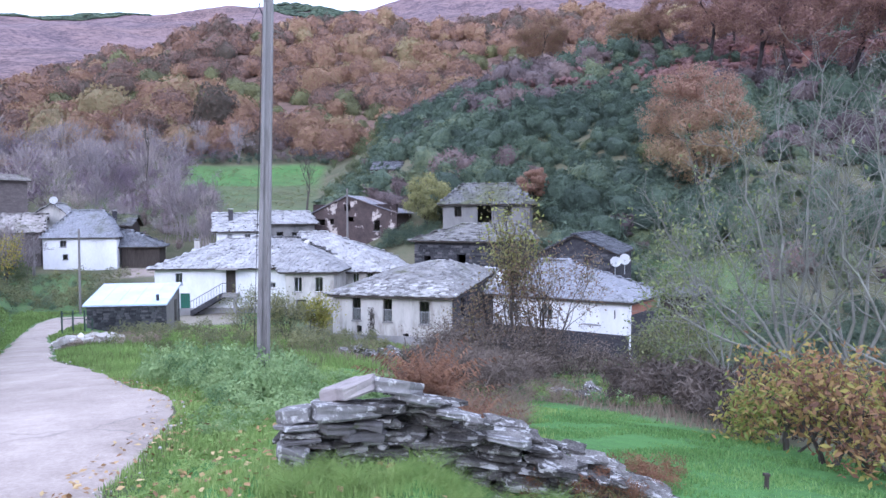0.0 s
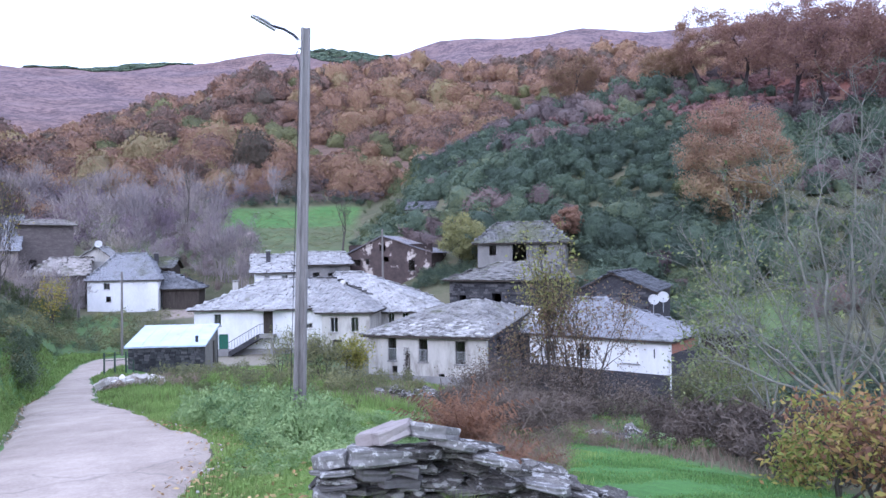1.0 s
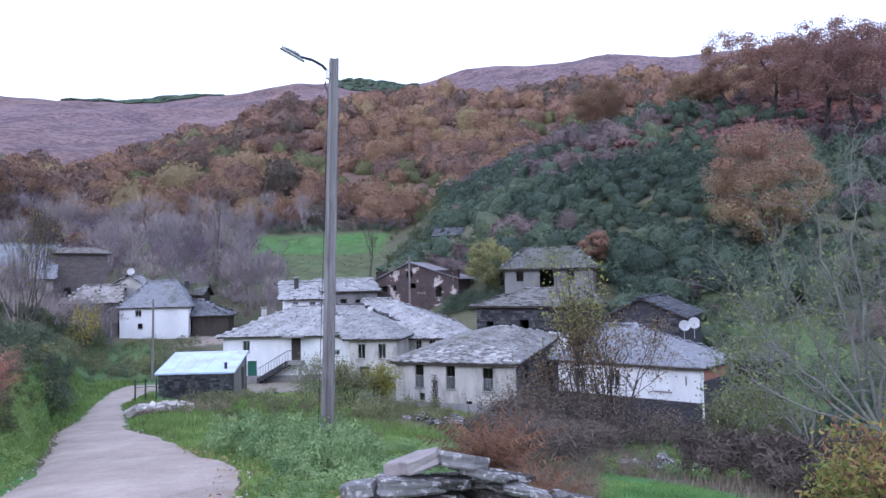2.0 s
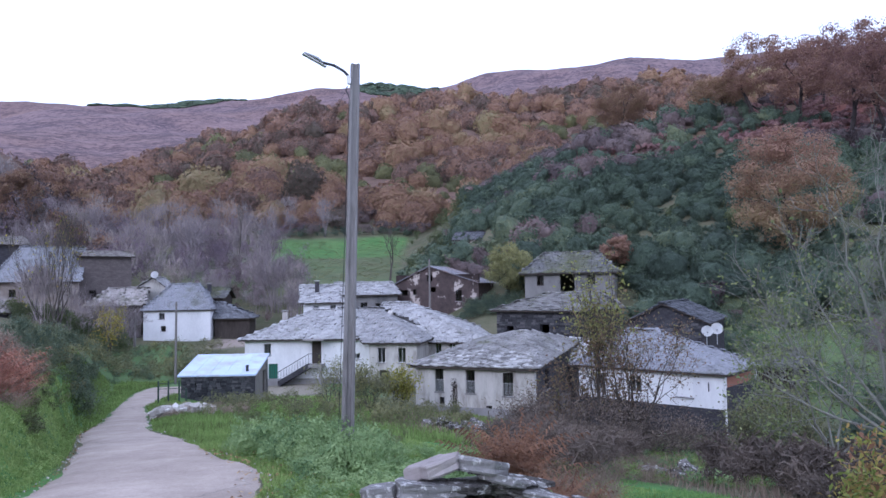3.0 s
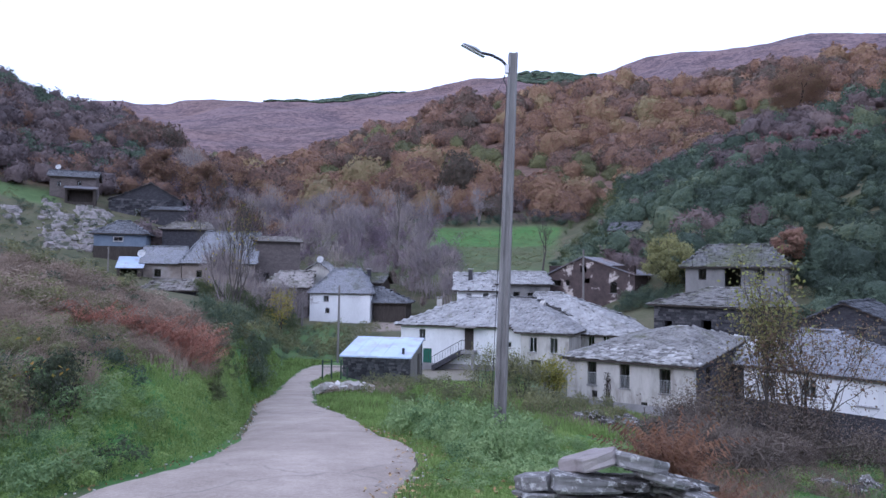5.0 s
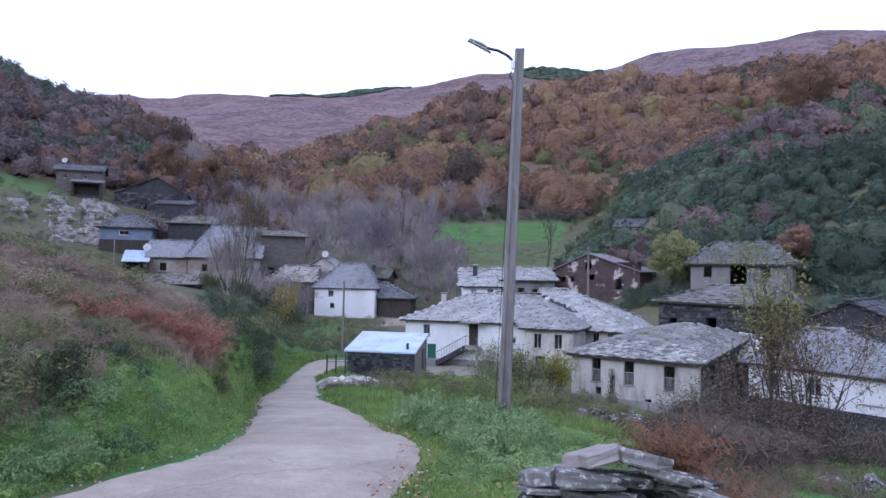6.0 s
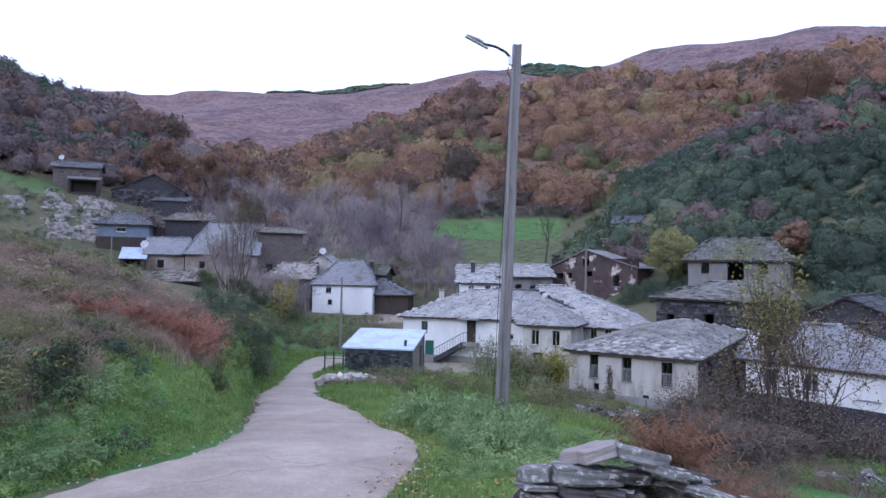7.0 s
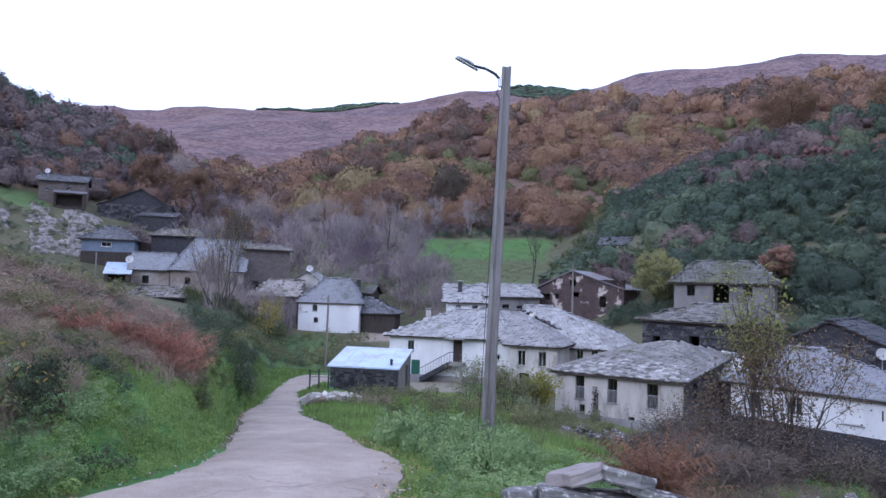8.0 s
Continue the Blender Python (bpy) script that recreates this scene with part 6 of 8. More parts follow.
# ---- single trees ----
def tube_mesh(segments, sides, material, name):
    """Tapered limbs from (a, b, radius a, radius b)."""
    V, F = [], []
    ang = np.arange(sides) * math.tau / sides
    for a, b, ra, rb in segments:
        a, b = np.array(a), np.array(b)
        d = b - a
        d = d / (np.linalg.norm(d) + 1e-9)
        u = np.cross(d, [0.3, 0.9, 0.2])
        u /= np.linalg.norm(u) + 1e-9
        w = np.cross(d, u)
        ring = np.cos(ang)[:, None] * u + np.sin(ang)[:, None] * w
        k = len(V) * 2 * sides
        V.append(np.vstack([a + ring * ra, b + ring * rb]))
        quads = np.stack([k + np.arange(sides), k + (np.arange(sides) + 1) % sides, k + sides + (np.arange(sides) + 1) % sides, k + sides + np.arange(sides)], 1)
        F.append(quads if sides > 2 else quads[:1])
    return mesh_of(name, np.vstack(V), np.vstack(F), material, smooth=True)


def grow(rng, start, direction, length, radius, depth, segs, tips, up=0.25, fork=(2, 3), wander=0.22, shrink=0.72, steps=4, angle=0.55):
    """A limb of several bent steps that forks at its end and now and then on its way."""
    p, d = np.array(start, float), np.array(direction, float)
    r = radius
    for k in range(steps):
        d = d + rng.normal(size=3) * wander + np.array([0, 0, up * 0.25])
        d /= np.linalg.norm(d)
        q = p + d * length / steps
        r2 = r * (0.86 if depth > 0 else 0.7)
        segs.append((p, q, r, r2))
        if depth <= 1:
            tips.append((q, d))
        p, r = q, r2
        if depth > 0 and k in (1, 2) and rng.random() < 0.75:
            e = d + rng.normal(size=3) * angle * 1.2
            e /= np.linalg.norm(e)
            grow(rng, p, e, length * shrink * rng.uniform(0.6, 1), r * 0.6, depth - 1, segs, tips, up, fork, wander, shrink, steps, angle)
    if depth > 0:
        for _ in range(rng.integers(fork[0], fork[1] + 1)):
            e = d + rng.normal(size=3) * angle
            e /= np.linalg.norm(e)
            grow(rng, p, e, length * shrink * rng.uniform(0.75, 1.1), r * 0.78, depth - 1, segs, tips, up, fork, wander, shrink, steps, angle)


def tree(name, label, az, d, height, trunk_r, seed, bark="bark", leaves="leaf_rust", leaf=0.2, per_tip=6, cloud=0.3, depth=3, stems=1, first=0.38, up=0.25, angle=0.55, lean=(0, 0), tone=0.5,
         keep=1.0, sink=0.1, low=0.0, z=None, wander=0.2, tone_top=None, lumps=0, lump_r=1.0, per_lump=80, half=None, ball=None, slim=0.6):
    rng = np.random.default_rng(seed)
    x, y = at(az, d)
    z = gz(x, y) - sink if z is None else z
    t = thing(name, label, "shrub" if name.endswith(("bush", "shrub")) else "tree", pose(x, y, z))
    segs, tips = [], []
    starts = []
    for s in range(stems):
        starts.append(len(segs))
        dirn = np.array([lean[0], lean[1], 1.0]) + rng.normal(size=3) * (0.06 if stems == 1 else 0.35)
        grow(rng, rng.normal(size=3) * (0 if stems == 1 else 0.05 * height) * np.array([1, 1, 0]), dirn / np.linalg.norm(dirn), height * first, trunk_r * (1 if stems == 1 else rng.uniform(0.6, 1)), depth, segs, tips, up, (2, 3), wander, 0.72, 4, angle)
    top = max(max(a[2], b[2]) for a, b, _, _ in segs)
    k = np.array([1, 1, 1]) * height / top
    if half:
        wide = np.percentile([math.hypot(b[0], b[1]) for _, b, _, _ in segs], 96)
        k[:2] = min(height / top, half / wide)
    segs = [(a * k, b * k, ra, rb) for a, b, ra, rb in segs]
    thin = [s for s in segs if s[2] <= trunk_r * 0.38 and (not ball or rng.random() < 0.2)]
    for first_seg, last_seg in zip(starts, starts[1:] + [len(segs)]):
        thick = [s for s in segs[first_seg:last_seg] if s[2] > trunk_r * 0.38]
        if thick:
            part("trunk" if stems == 1 else "stem", tube_mesh(thick, 8, M[bark], "trunk"), None, t)
    if thin:
        twigs = part("twig_mass", tube_mesh([(a, b, max(ra, 0.004 * height / 5), max(rb, 0.003 * height / 5)) for a, b, ra, rb in thin], 2 if height > 4 else 3, M[bark], "twig_mass"), None, t)
        tagged(twigs, kind="stuff")
    if lumps:
        # leaf masses held by the limbs
        ctr = np.array([b for a, b, _, rb in segs if rb < trunk_r * 0.6 and b[2] > low * height])
        if ball:
            # masses fill a crown of half-width ball[0], half-height ball[1], its middle at ball[2]
            c = rng.normal(size=(lumps, 3))
            c /= np.linalg.norm(c, axis=1, keepdims=True)
            ctr = c * (rng.uniform(0.35, 0.95, lumps) ** 0.6)[:, None] * np.array([ball[0], ball[0], ball[1]]) + np.array([0, 0, ball[2]])
        else:
            ctr = ctr[rng.choice(len(ctr), min(lumps, len(ctr)), replace=False)]
        vs, fs, base = [], [], 0
        for c in ctr:
            r = lump_r * rng.uniform(0.7, 1.3)
            dd = rng.normal(size=(per_lump, 3))
            dd /= np.linalg.norm(dd, axis=1, keepdims=True)
            pp = c + dd * np.array([1, 1, 0.75]) * (r * rng.uniform(0.6, 1.05, per_lump))[:, None]
            v, f = leaf_cards(pp, dd + rng.normal(size=(per_lump, 3)) * 0.3 + np.array([0, 0, 0.25]), np.full(per_lump, leaf), rng, 0.8)
            vs.append(v)
            fs.append(f + base)
            base += len(v)
        v = np.vstack(vs)
        tn = tone if tone_top is None else tone + (tone_top - tone) * np.clip(v[:, 2] / height, 0, 1)
        part("crown", mesh_of("crown", v, np.vstack(fs), M[leaves], np.clip(np.repeat(rng.normal(0, 0.12, len(v) // 3), 3) + tn, 0, 1)), None, t)
    elif per_tip:
        tp = np.array([p * k for p, _ in tips])
        tp = tp[(rng.random(len(tp)) < keep) & (tp[:, 2] > low * height)]
        n = len(tp) * per_tip
        pos = np.repeat(tp, per_tip, 0) + rng.normal(size=(n, 3)) * cloud
        v, f = leaf_cards(pos, rng.normal(size=(n, 3)) + np.array([0, 0, 0.5]), np.full(n, leaf), rng, slim, 4)
        tn = tone if tone_top is None else tone + (tone_top - tone) * np.clip(v[:, 2] / height, 0, 1)
        part("crown", mesh_of("crown", v, f, M[leaves], np.clip(np.repeat(rng.normal(0, 0.14, n), 4) + tn, 0, 1)), None, t)
    return t


def limbed_tree(name, label, az, d, fork_h, ends, trunk_r, seed, bark, leaves, leaf, keep, twig_len=1.5, tone=0.6):
    """A tree whose trunk parts at fork_h into long bent limbs that end at the given places (right, back, up from its foot), each with its own side twigs."""
    rng = np.random.default_rng(seed)
    x, y = at(az, d)
    t = thing(name, label, "tree", pose(x, y, gz(x, y) - 0.1, 0, 0, -az))
    fork = np.array([0.0, 0.0, fork_h])
    part("trunk", tube_mesh([(np.zeros(3), fork * 0.5 + [0.04, 0, 0], trunk_r * 1.15, trunk_r), (fork * 0.5 + [0.04, 0, 0], fork, trunk_r, trunk_r * 0.9)], 8, M[bark], "trunk"), None, t)
    twigs, tips = [], []
    for e in ends:
        e = np.array(e, float)
        n = 9
        r0 = trunk_r * rng.uniform(0.42, 0.62)
        u = np.linspace(0, 1, n + 1)[:, None]
        mid = (fork + e) / 2 + np.array([e[0] * 0.16, e[1] * 0.16, -0.10 * abs(e[0])]) + rng.normal(0, 0.12, 3)
        pts = fork * (1 - u) ** 2 + 2 * mid * u * (1 - u) + e * u ** 2 + rng.normal(0, 0.05, (n + 1, 3)) * (u > 0) * (u < 1)
        limb = []
        for k in range(n):
            ra, rb = r0 * (1 - 0.86 * k / n), r0 * (1 - 0.86 * (k + 1) / n)
            limb.append((pts[k], pts[k + 1], ra, rb))
            if k >= 2:
                for _ in range(2 if k < 5 else 3):
                    run = pts[k + 1] - pts[k]
                    run /= np.linalg.norm(run)
                    way = run + rng.normal(0, 0.75, 3) + np.array([0, 0, 0.15])
                    way /= np.linalg.norm(way)
                    grow(rng, pts[k + 1], way, twig_len * rng.uniform(0.45, 1.0) * (1.15 - 0.5 * k / n), max(0.010, rb * 0.55), 1, twigs, tips, 0.3, (2, 3), 0.2, 0.65, 4, 0.5)
        part("limb", tube_mesh(limb, 7, M[bark], "limb"), None, t)
    tagged(part("twig_mass", tube_mesh([(a, b, max(ra, 0.006), max(rb, 0.005)) for a, b, ra, rb in twigs], 3, M[bark], "twig_mass"), None, t), kind="stuff")
    tp = np.array([p for p, _ in tips])
    tp = tp[rng.random(len(tp)) < keep * np.clip(1.5 - tp[:, 2] / 5 - 0.3 * tp[:, 0], 0, 3) * 0.6]
    if len(tp):
        pos = np.repeat(tp, 3, 0) + rng.normal(size=(len(tp) * 3, 3)) * 0.10
        v, f = leaf_cards(pos, rng.normal(size=(len(pos), 3)) + np.array([0, 0, 0.5]), np.full(len(pos), leaf), rng, 0.5, 4)
        part("crown", mesh_of("crown", v, f, M[leaves], np.clip(np.repeat(rng.normal(tone, 0.2, len(pos)), 4), 0, 1)), None, t)
    return t


# the hazels before the white house, the bare ashes and the chestnut shrubs at the meadow
tree("hazel_tree", "thin hazel tree with yellow-green autumn leaves", 6.3, 26, 7.2, 0.065, 31, "bark", "leaf_hazel", 0.12, 6, 0.22, 3, 5, 0.33, 0.45, 0.40, tone=0.0, keep=0.34, tone_top=0.9, low=0.42, half=1.7)
tree("hazel_tree", "hazel tree with mauve-brown withered leaves", 8.4, 26.5, 5.4, 0.06, 30, "bark", "leaf_hazel", 0.09, 4, 0.22, 3, 6, 0.33, 0.25, 0.5, tone=0.0, keep=0.55, tone_top=0.3, low=0.25, half=2.3)
tree("hazel_tree", "leafless hazel stems beside the yellowing tree", 4.0, 27, 3.6, 0.05, 32, "bark", "leaf_hazel", 0.10, 3, 0.2, 3, 6, 0.33, 0.2, 0.5, tone=0.2, keep=0.3, half=2.2)
limbed_tree("ash_tree", "pale bare ash tree with a few last leaves", 26.7, 17, 1.3,
            ((-2.8, 0.3, 2.5), (-2.6, -0.4, 4.2), (-1.9, 0.6, 5.2), (-1.1, -0.3, 6.4), (-0.3, 0.4, 7.1), (0.5, -0.2, 7.4), (1.1, 0.5, 6.6), (1.9, -0.3, 5.4), (-2.0, -0.8, 3.2), (0.9, -0.9, 5.0)), 0.08, 33, "pale_bark", "leaf_green", 0.10, 0.2, tone=0.4)
limbed_tree("ash_tree", "pale bare ash stems with grey lichen", 30.6, 17.5, 1.0,
            ((-1.7, 0.2, 4.3), (-0.9, -0.4, 6.0), (-0.2, 0.3, 7.0), (0.7, 0.2, 7.4), (1.5, -0.4, 6.2), (2.5, 0.4, 4.6), (-1.2, -0.8, 5.2), (2.9, -0.6, 3.0)), 0.08, 43, "pale_bark", "leaf_green", 0.12, 0.03)
limbed_tree("ash_tree", "bare grey ash at the meadow edge", 34.4, 16, 1.1, ((-2.3, 0.2, 3.0), (-1.6, -0.4, 4.8), (-0.8, 0.3, 6.3), (0.1, 0.4, 7.2), (0.9, -0.3, 6.4), (1.8, 0.3, 5.0)), 0.085, 53, "pale_bark", "leaf_green", 0.12, 0.02)
limbed_tree("ash_tree", "slender ash tree with light green leaves", 22.4, 20, 0.7, ((-1.5, 0.2, 3.2), (-1.1, -0.4, 4.4), (-0.4, 0.3, 5.2), (0.5, 0.1, 4.6), (1.1, -0.3, 3.4), (-1.6, 0.5, 2.2)), 0.055, 35, "pale_bark", "leaf_green", 0.10, 0.7, 1.1, 0.45)
tree("chestnut_shrub", "chestnut shrub with orange-brown and yellow leaves", 29.4, 9.2, 1.45, 0.035, 36, "bark", "leaf_chestnut", 0.095, 5, 0.13, 3, 4, 0.36, 0.25, 0.55, tone=0.6, keep=0.32, half=1.0, slim=0.4)
tree("chestnut_shrub", "yellow-green chestnut shrub at the meadow edge", 26.4, 10.2, 1.5, 0.03, 37, "bark", "leaf_chestnut", 0.095, 5, 0.13, 3, 4, 0.36, 0.25, 0.55, tone=0.85, keep=0.26, half=0.95, slim=0.4)
tree("chestnut_shrub", "chestnut shrub with brown leaves", 32.6, 8.8, 1.6, 0.035, 38, "bark", "leaf_chestnut", 0.095, 5, 0.13, 3, 4, 0.36, 0.25, 0.55, tone=0.42, keep=0.34, half=1.05, slim=0.4)
tree("chestnut_shrub", "low yellow chestnut shoots in the meadow edge", 24.6, 11.2, 0.95, 0.02, 39, "bark", "leaf_chestnut", 0.10, 3, 0.12, 3, 4, 0.36, 0.25, 0.55, tone=0.9, keep=0.4, half=0.6, slim=0.4)

# the big orange oak and the row of trees on the crest
tree("oak_tree", "broad oak with dense orange-brown leaves on the slope", 20.0, 87, 15.8, 0.35, 41, "bark", "leaf_oak", 0.21, 0, 0.75, 3, 1, 0.24, 0.12, 0.85, tone=1.0, tone_top=0.25, low=0.15, lumps=78, lump_r=1.7, per_lump=430, half=7, ball=(6.0, 6.6, 8.6))
for k, (az, d, el, tn) in enumerate(((15.6, 184, 0.276, 0.8), (18.0, 172, 0.333, 0.65), (20.9, 163, 0.320, 0.5), (24.1, 148, 0.333, 0.42), (26.3, 140, 0.322, 0.4), (29.6, 132, 0.315, 0.36), (33.0, 126, 0.32, 0.35), (36.5, 122, 0.32, 0.35), (22.4, 184, 0.312, 0.45), (27.8, 168, 0.31, 0.38))):
    h = EYE_Z + el * d - gz(*at(az, d))
    tree("oak_tree", "tall brown autumn oak on the hill crest", az, d, h, 0.5, 50 + k, "dark_bark", "leaf_crest", 0.30, 0, 1.15, 3, 1, 0.36, 0.3, 0.62, tone=tn, low=0.36, half=7.5, lumps=110, lump_r=1.55, per_lump=130, ball=(7.6, 0.36 * h, 0.62 * h))
tree("chestnut_tree", "round brown chestnut tree on the hill", 8.2, 184, 14.5, 0.35, 71, "bark", "leaf_wood", 0.32, 0, 1.1, 3, 1, 0.25, 0.15, 0.8, tone=0.62, low=0.12, lumps=70, lump_r=2.0, per_lump=220, half=7.0, ball=(6.6, 5.6, 7.6))
tree("walnut_tree", "yellow-green tree behind the stone house", -0.6, 84, 6.2, 0.16, 72, "bark", "leaf_olive", 0.18, 0, 0.45, 3, 2, 0.26, 0.15, 0.8, tone=0.4, tone_top=0.65, low=0.08, lumps=60, lump_r=0.85, per_lump=220, half=3.2, ball=(3.1, 2.6, 3.3))
tree("oak_tree", "small pale brown tree beside the mossy roof", 7.6, 86, 4.6, 0.14, 73, "bark", "leaf_oak", 0.17, 0, 0.4, 3, 2, 0.26, 0.15, 0.8, tone=0.3, low=0.1, lumps=36, lump_r=0.6, per_lump=180, half=2, ball=(1.7, 1.8, 2.6))
tree("alder_tree", "dark bare alder at the edge of the hay field", -10.6, 128, 12.5, 0.25, 74, "bark", "leaf_rust", 0.3, 0, 0.3, 4, 1, 0.34, 0.45, 0.4, wander=0.14, half=2.4)
tree("poplar_tree", "dark bare tree above the hay field", -22.4, 150, 15, 0.2, 75, "bark", "leaf_rust", 0.3, 0, 0.3, 4, 1, 0.4, 0.5, 0.35, half=2.6)
tree("birch_tree", "bare pale birch with fine twigs beside the barn", -35.3, 62, 10.2, 0.10, 76, "bark", "leaf_yellow", 0.2, 1, 0.2, 4, 7, 0.30, 0.7, 0.34, tone=0.6, keep=0.03, wander=0.13, half=3.1)
tree("birch_tree", "thin yellowing birch near the white house", -31.5, 80, 5.8, 0.08, 77, "bark", "leaf_yellow", 0.17, 3, 0.3, 3, 3, 0.33, 0.5, 0.35, tone=0.6, keep=0.4, half=1.8)
tree("chestnut_tree", "rust-brown tree above the stone barns", -37.5, 165, 13, 0.3, 78, "bark", "leaf_wood", 0.36, 0, 0.8, 3, 1, 0.3, 0.2, 0.7, tone=0.5, lumps=60, lump_r=1.6, per_lump=150, low=0.2, half=5, ball=(4.6, 4.6, 7.5))
tree("chestnut_tree", "brown tree on the slope behind the barns", -40.5, 172, 12, 0.3, 79, "bark", "leaf_wood", 0.36, 0, 0.8, 3, 1, 0.3, 0.2, 0.7, tone=0.45, lumps=60, lump_r=1.6, per_lump=150, low=0.2, half=5, ball=(4.6, 4.2, 7.0))
tree("maple_bush", "yellow-ochre bush below the farmhouse", -10.0, 38, 2.7, 0.045, 80, "bark", "leaf_yellow", 0.11, 4, 0.2, 3, 5, 0.33, 0.4, 0.4, tone=0.4, keep=0.45, half=1.0)
tree("willow_bush", "bare grey-green willow bush beside the pole", -14.6, 36, 2.9, 0.04, 81, "bark", "leaf_olive", 0.09, 2, 0.2, 3, 9, 0.33, 0.25, 0.55, tone=0.2, keep=0.6, half=2.0)
tree("willow_bush", "bare olive bush before the farmhouse", -12.2, 36, 2.5, 0.04, 82, "bark", "leaf_olive", 0.09, 2, 0.2, 3, 9, 0.33, 0.25, 0.55, tone=0.3, keep=0.6, half=1.4)
for k, (az, d, h, w, lb) in enumerate(((2.4, 29, 2.5, 2.0, "tangled brown bush beside the white house"), (5.2, 25, 2.3, 1.9, "bare tangled bush in the hollow"), (9.5, 27, 2.3, 1.8, "brown tangled bush below the hazel"), (0.2, 25, 1.9, 1.6, "bare brown bush above the bracken"), (12.4, 29, 1.6, 1.6, "leafless brown bush before the stone base"))):
    tree("elder_bush", lb, az, d, h, 0.04, 83 + k, "bark", "dark_twigs", 0.07, 3, 0.2, 3, 9, 0.33, 0.12, 0.6, tone=0.6, keep=0.6, half=w)
tree("elder_bush", "dark bare bush at the meadow edge", 17.0, 26, 2.2, 0.04, 95, "bark", "leaf_olive", 0.09, 3, 0.25, 3, 8, 0.33, 0.1, 0.65, tone=0.05, keep=0.5, half=1.6)
tree("elder_bush", "dark bare bush beyond the meadow", 20.5, 24, 2.0, 0.04, 96, "bark", "leaf_olive", 0.09, 3, 0.25, 3, 8, 0.33, 0.1, 0.65, tone=0.05, keep=0.5, half=1.6)
tree("willow_bush", "yellow-green bush near the shack", 18.8, 34, 3.2, 0.05, 97, "bark", "leaf_olive", 0.11, 3, 0.3, 3, 7, 0.33, 0.2, 0.6, tone=0.35, keep=0.5, half=2.4)
tree("bramble_bush", "bramble cane with a few yellow leaves on the bank", -47.6, 12.3, 1.1, 0.012, 98, "bark", "leaf_yellow", 0.10, 1, 0.05, 1, 3, 0.4, 0.2, 0.5, tone=0.95, keep=0.3, half=0.4)


# ---- undergrowth near the camera ----
def frond(rng):
    """One arching frond with pairs of narrow leaflets, 1 long."""
    lean = rng.uniform(0.35, 0.95)
    k = np.linspace(0.12, 1, 15)
    x, z = lean * k ** 1.3, (1.05 - 0.3 * lean) * (k - 0.42 * lean * k ** 2)
    wob = rng.normal(0, 0.02, len(k))
    vs = []
    for i in range(len(k)):
        half = 0.17 * math.sin(math.pi * min(1, 0.25 + 0.75 * k[i])) + 0.01
        for sgn in (-1, 1):
            c = np.array([x[i], wob[i], z[i]])
            tip = c + np.array([0.06, sgn * half, -0.03 + rng.normal(0, 0.03)])
            vs += [c + [-0.016, 0, 0.0], c + [0.016, 0, 0], tip]
    for i in range(len(k) - 1):
        a, b = np.array([x[i], wob[i], z[i]]), np.array([x[i + 1], wob[i + 1], z[i + 1]])
        vs += [a + [0, -0.010, 0], a + [0, 0.010, 0], b]
    v = np.array(vs)
    t = rng.uniform(0, math.tau)
    c, s = math.cos(t), math.sin(t)
    return np.stack([v[:, 0] * c - v[:, 1] * s, v[:, 0] * s + v[:, 1] * c, v[:, 2] * rng.uniform(0.75, 1.2)], 1)


def fern_plants(name, label, az0, az1, d0, d1, n, size, tone, seed, inside, material="fern"):
    rng = np.random.default_rng(seed)
    tm = []
    for _ in range(6):
        v = np.vstack([frond(rng) * rng.uniform(0.7, 1.1) for _ in range(9)])
        tm.append((v, np.arange(len(v)).reshape(-1, 3)))
    az, d, x, y = scattered(n, az0, az1, d0, d1, rng, 1.5)
    k = inside(az, d, x, y)
    x, y = x[k], y[k]
    w = size * rng.uniform(0.6, 1.3, len(x))
    spread_out(name, label, "bracken", tm, spots_of(x, y, w, w, np.clip(tone + rng.normal(0, 0.18, len(x)), 0, 1), rng, 0.02), M[material])


def weeds(name, label, az0, az1, d0, d1, n, w, h, leaf, count, material, tone, seed, cat="weeds", side=None, shape=0.8, inside=None, aspect=0.45, loose=0.3):
    rng = np.random.default_rng(seed)
    tm = [crown(rng, count, leaf, 8, (1, 1, shape), 0.2, aspect, loose) for _ in range(5)]
    az, d, x, y = scattered(n, az0, az1, d0, d1, rng, 1.5)
    keep = (x > edge_x(RIGHT_EDGE, y) + min(0.25, w)) | (x < edge_x(LEFT_EDGE, y) - min(0.3, w))
    if inside is not None:
        keep &= inside(az, d, x, y)
    x, y = x[keep], y[keep]
    ww = w * rng.uniform(0.6, 1.3, len(x))
    return spread_out(name, label, cat, tm, spots_of(x, y, ww, ww * h / w, np.clip(tone + rng.normal(0, 0.15, len(x)), 0, 1), rng, 0.03), M[material])


def spread_trees(name, label, az0, az1, d0, d1, n, h0, h1, tone, seed):
    rng = np.random.default_rng(seed)
    tm = [fuzzy_tree(rng, 330) for _ in range(6)]
    az, d, x, y = scattered(n, az0, az1, d0, d1, rng)
    k = clear_of_houses(x, y, 1.5)
    x, y = x[k], y[k]
    h = rng.uniform(h0, h1, len(x))
    spread_out(name, label, "trees", tm, spots_of(x, y, h * 0.9, h, np.clip(rng.normal(tone, 0.2, len(x)), 0, 1), rng, 0.2), M["twigs"])


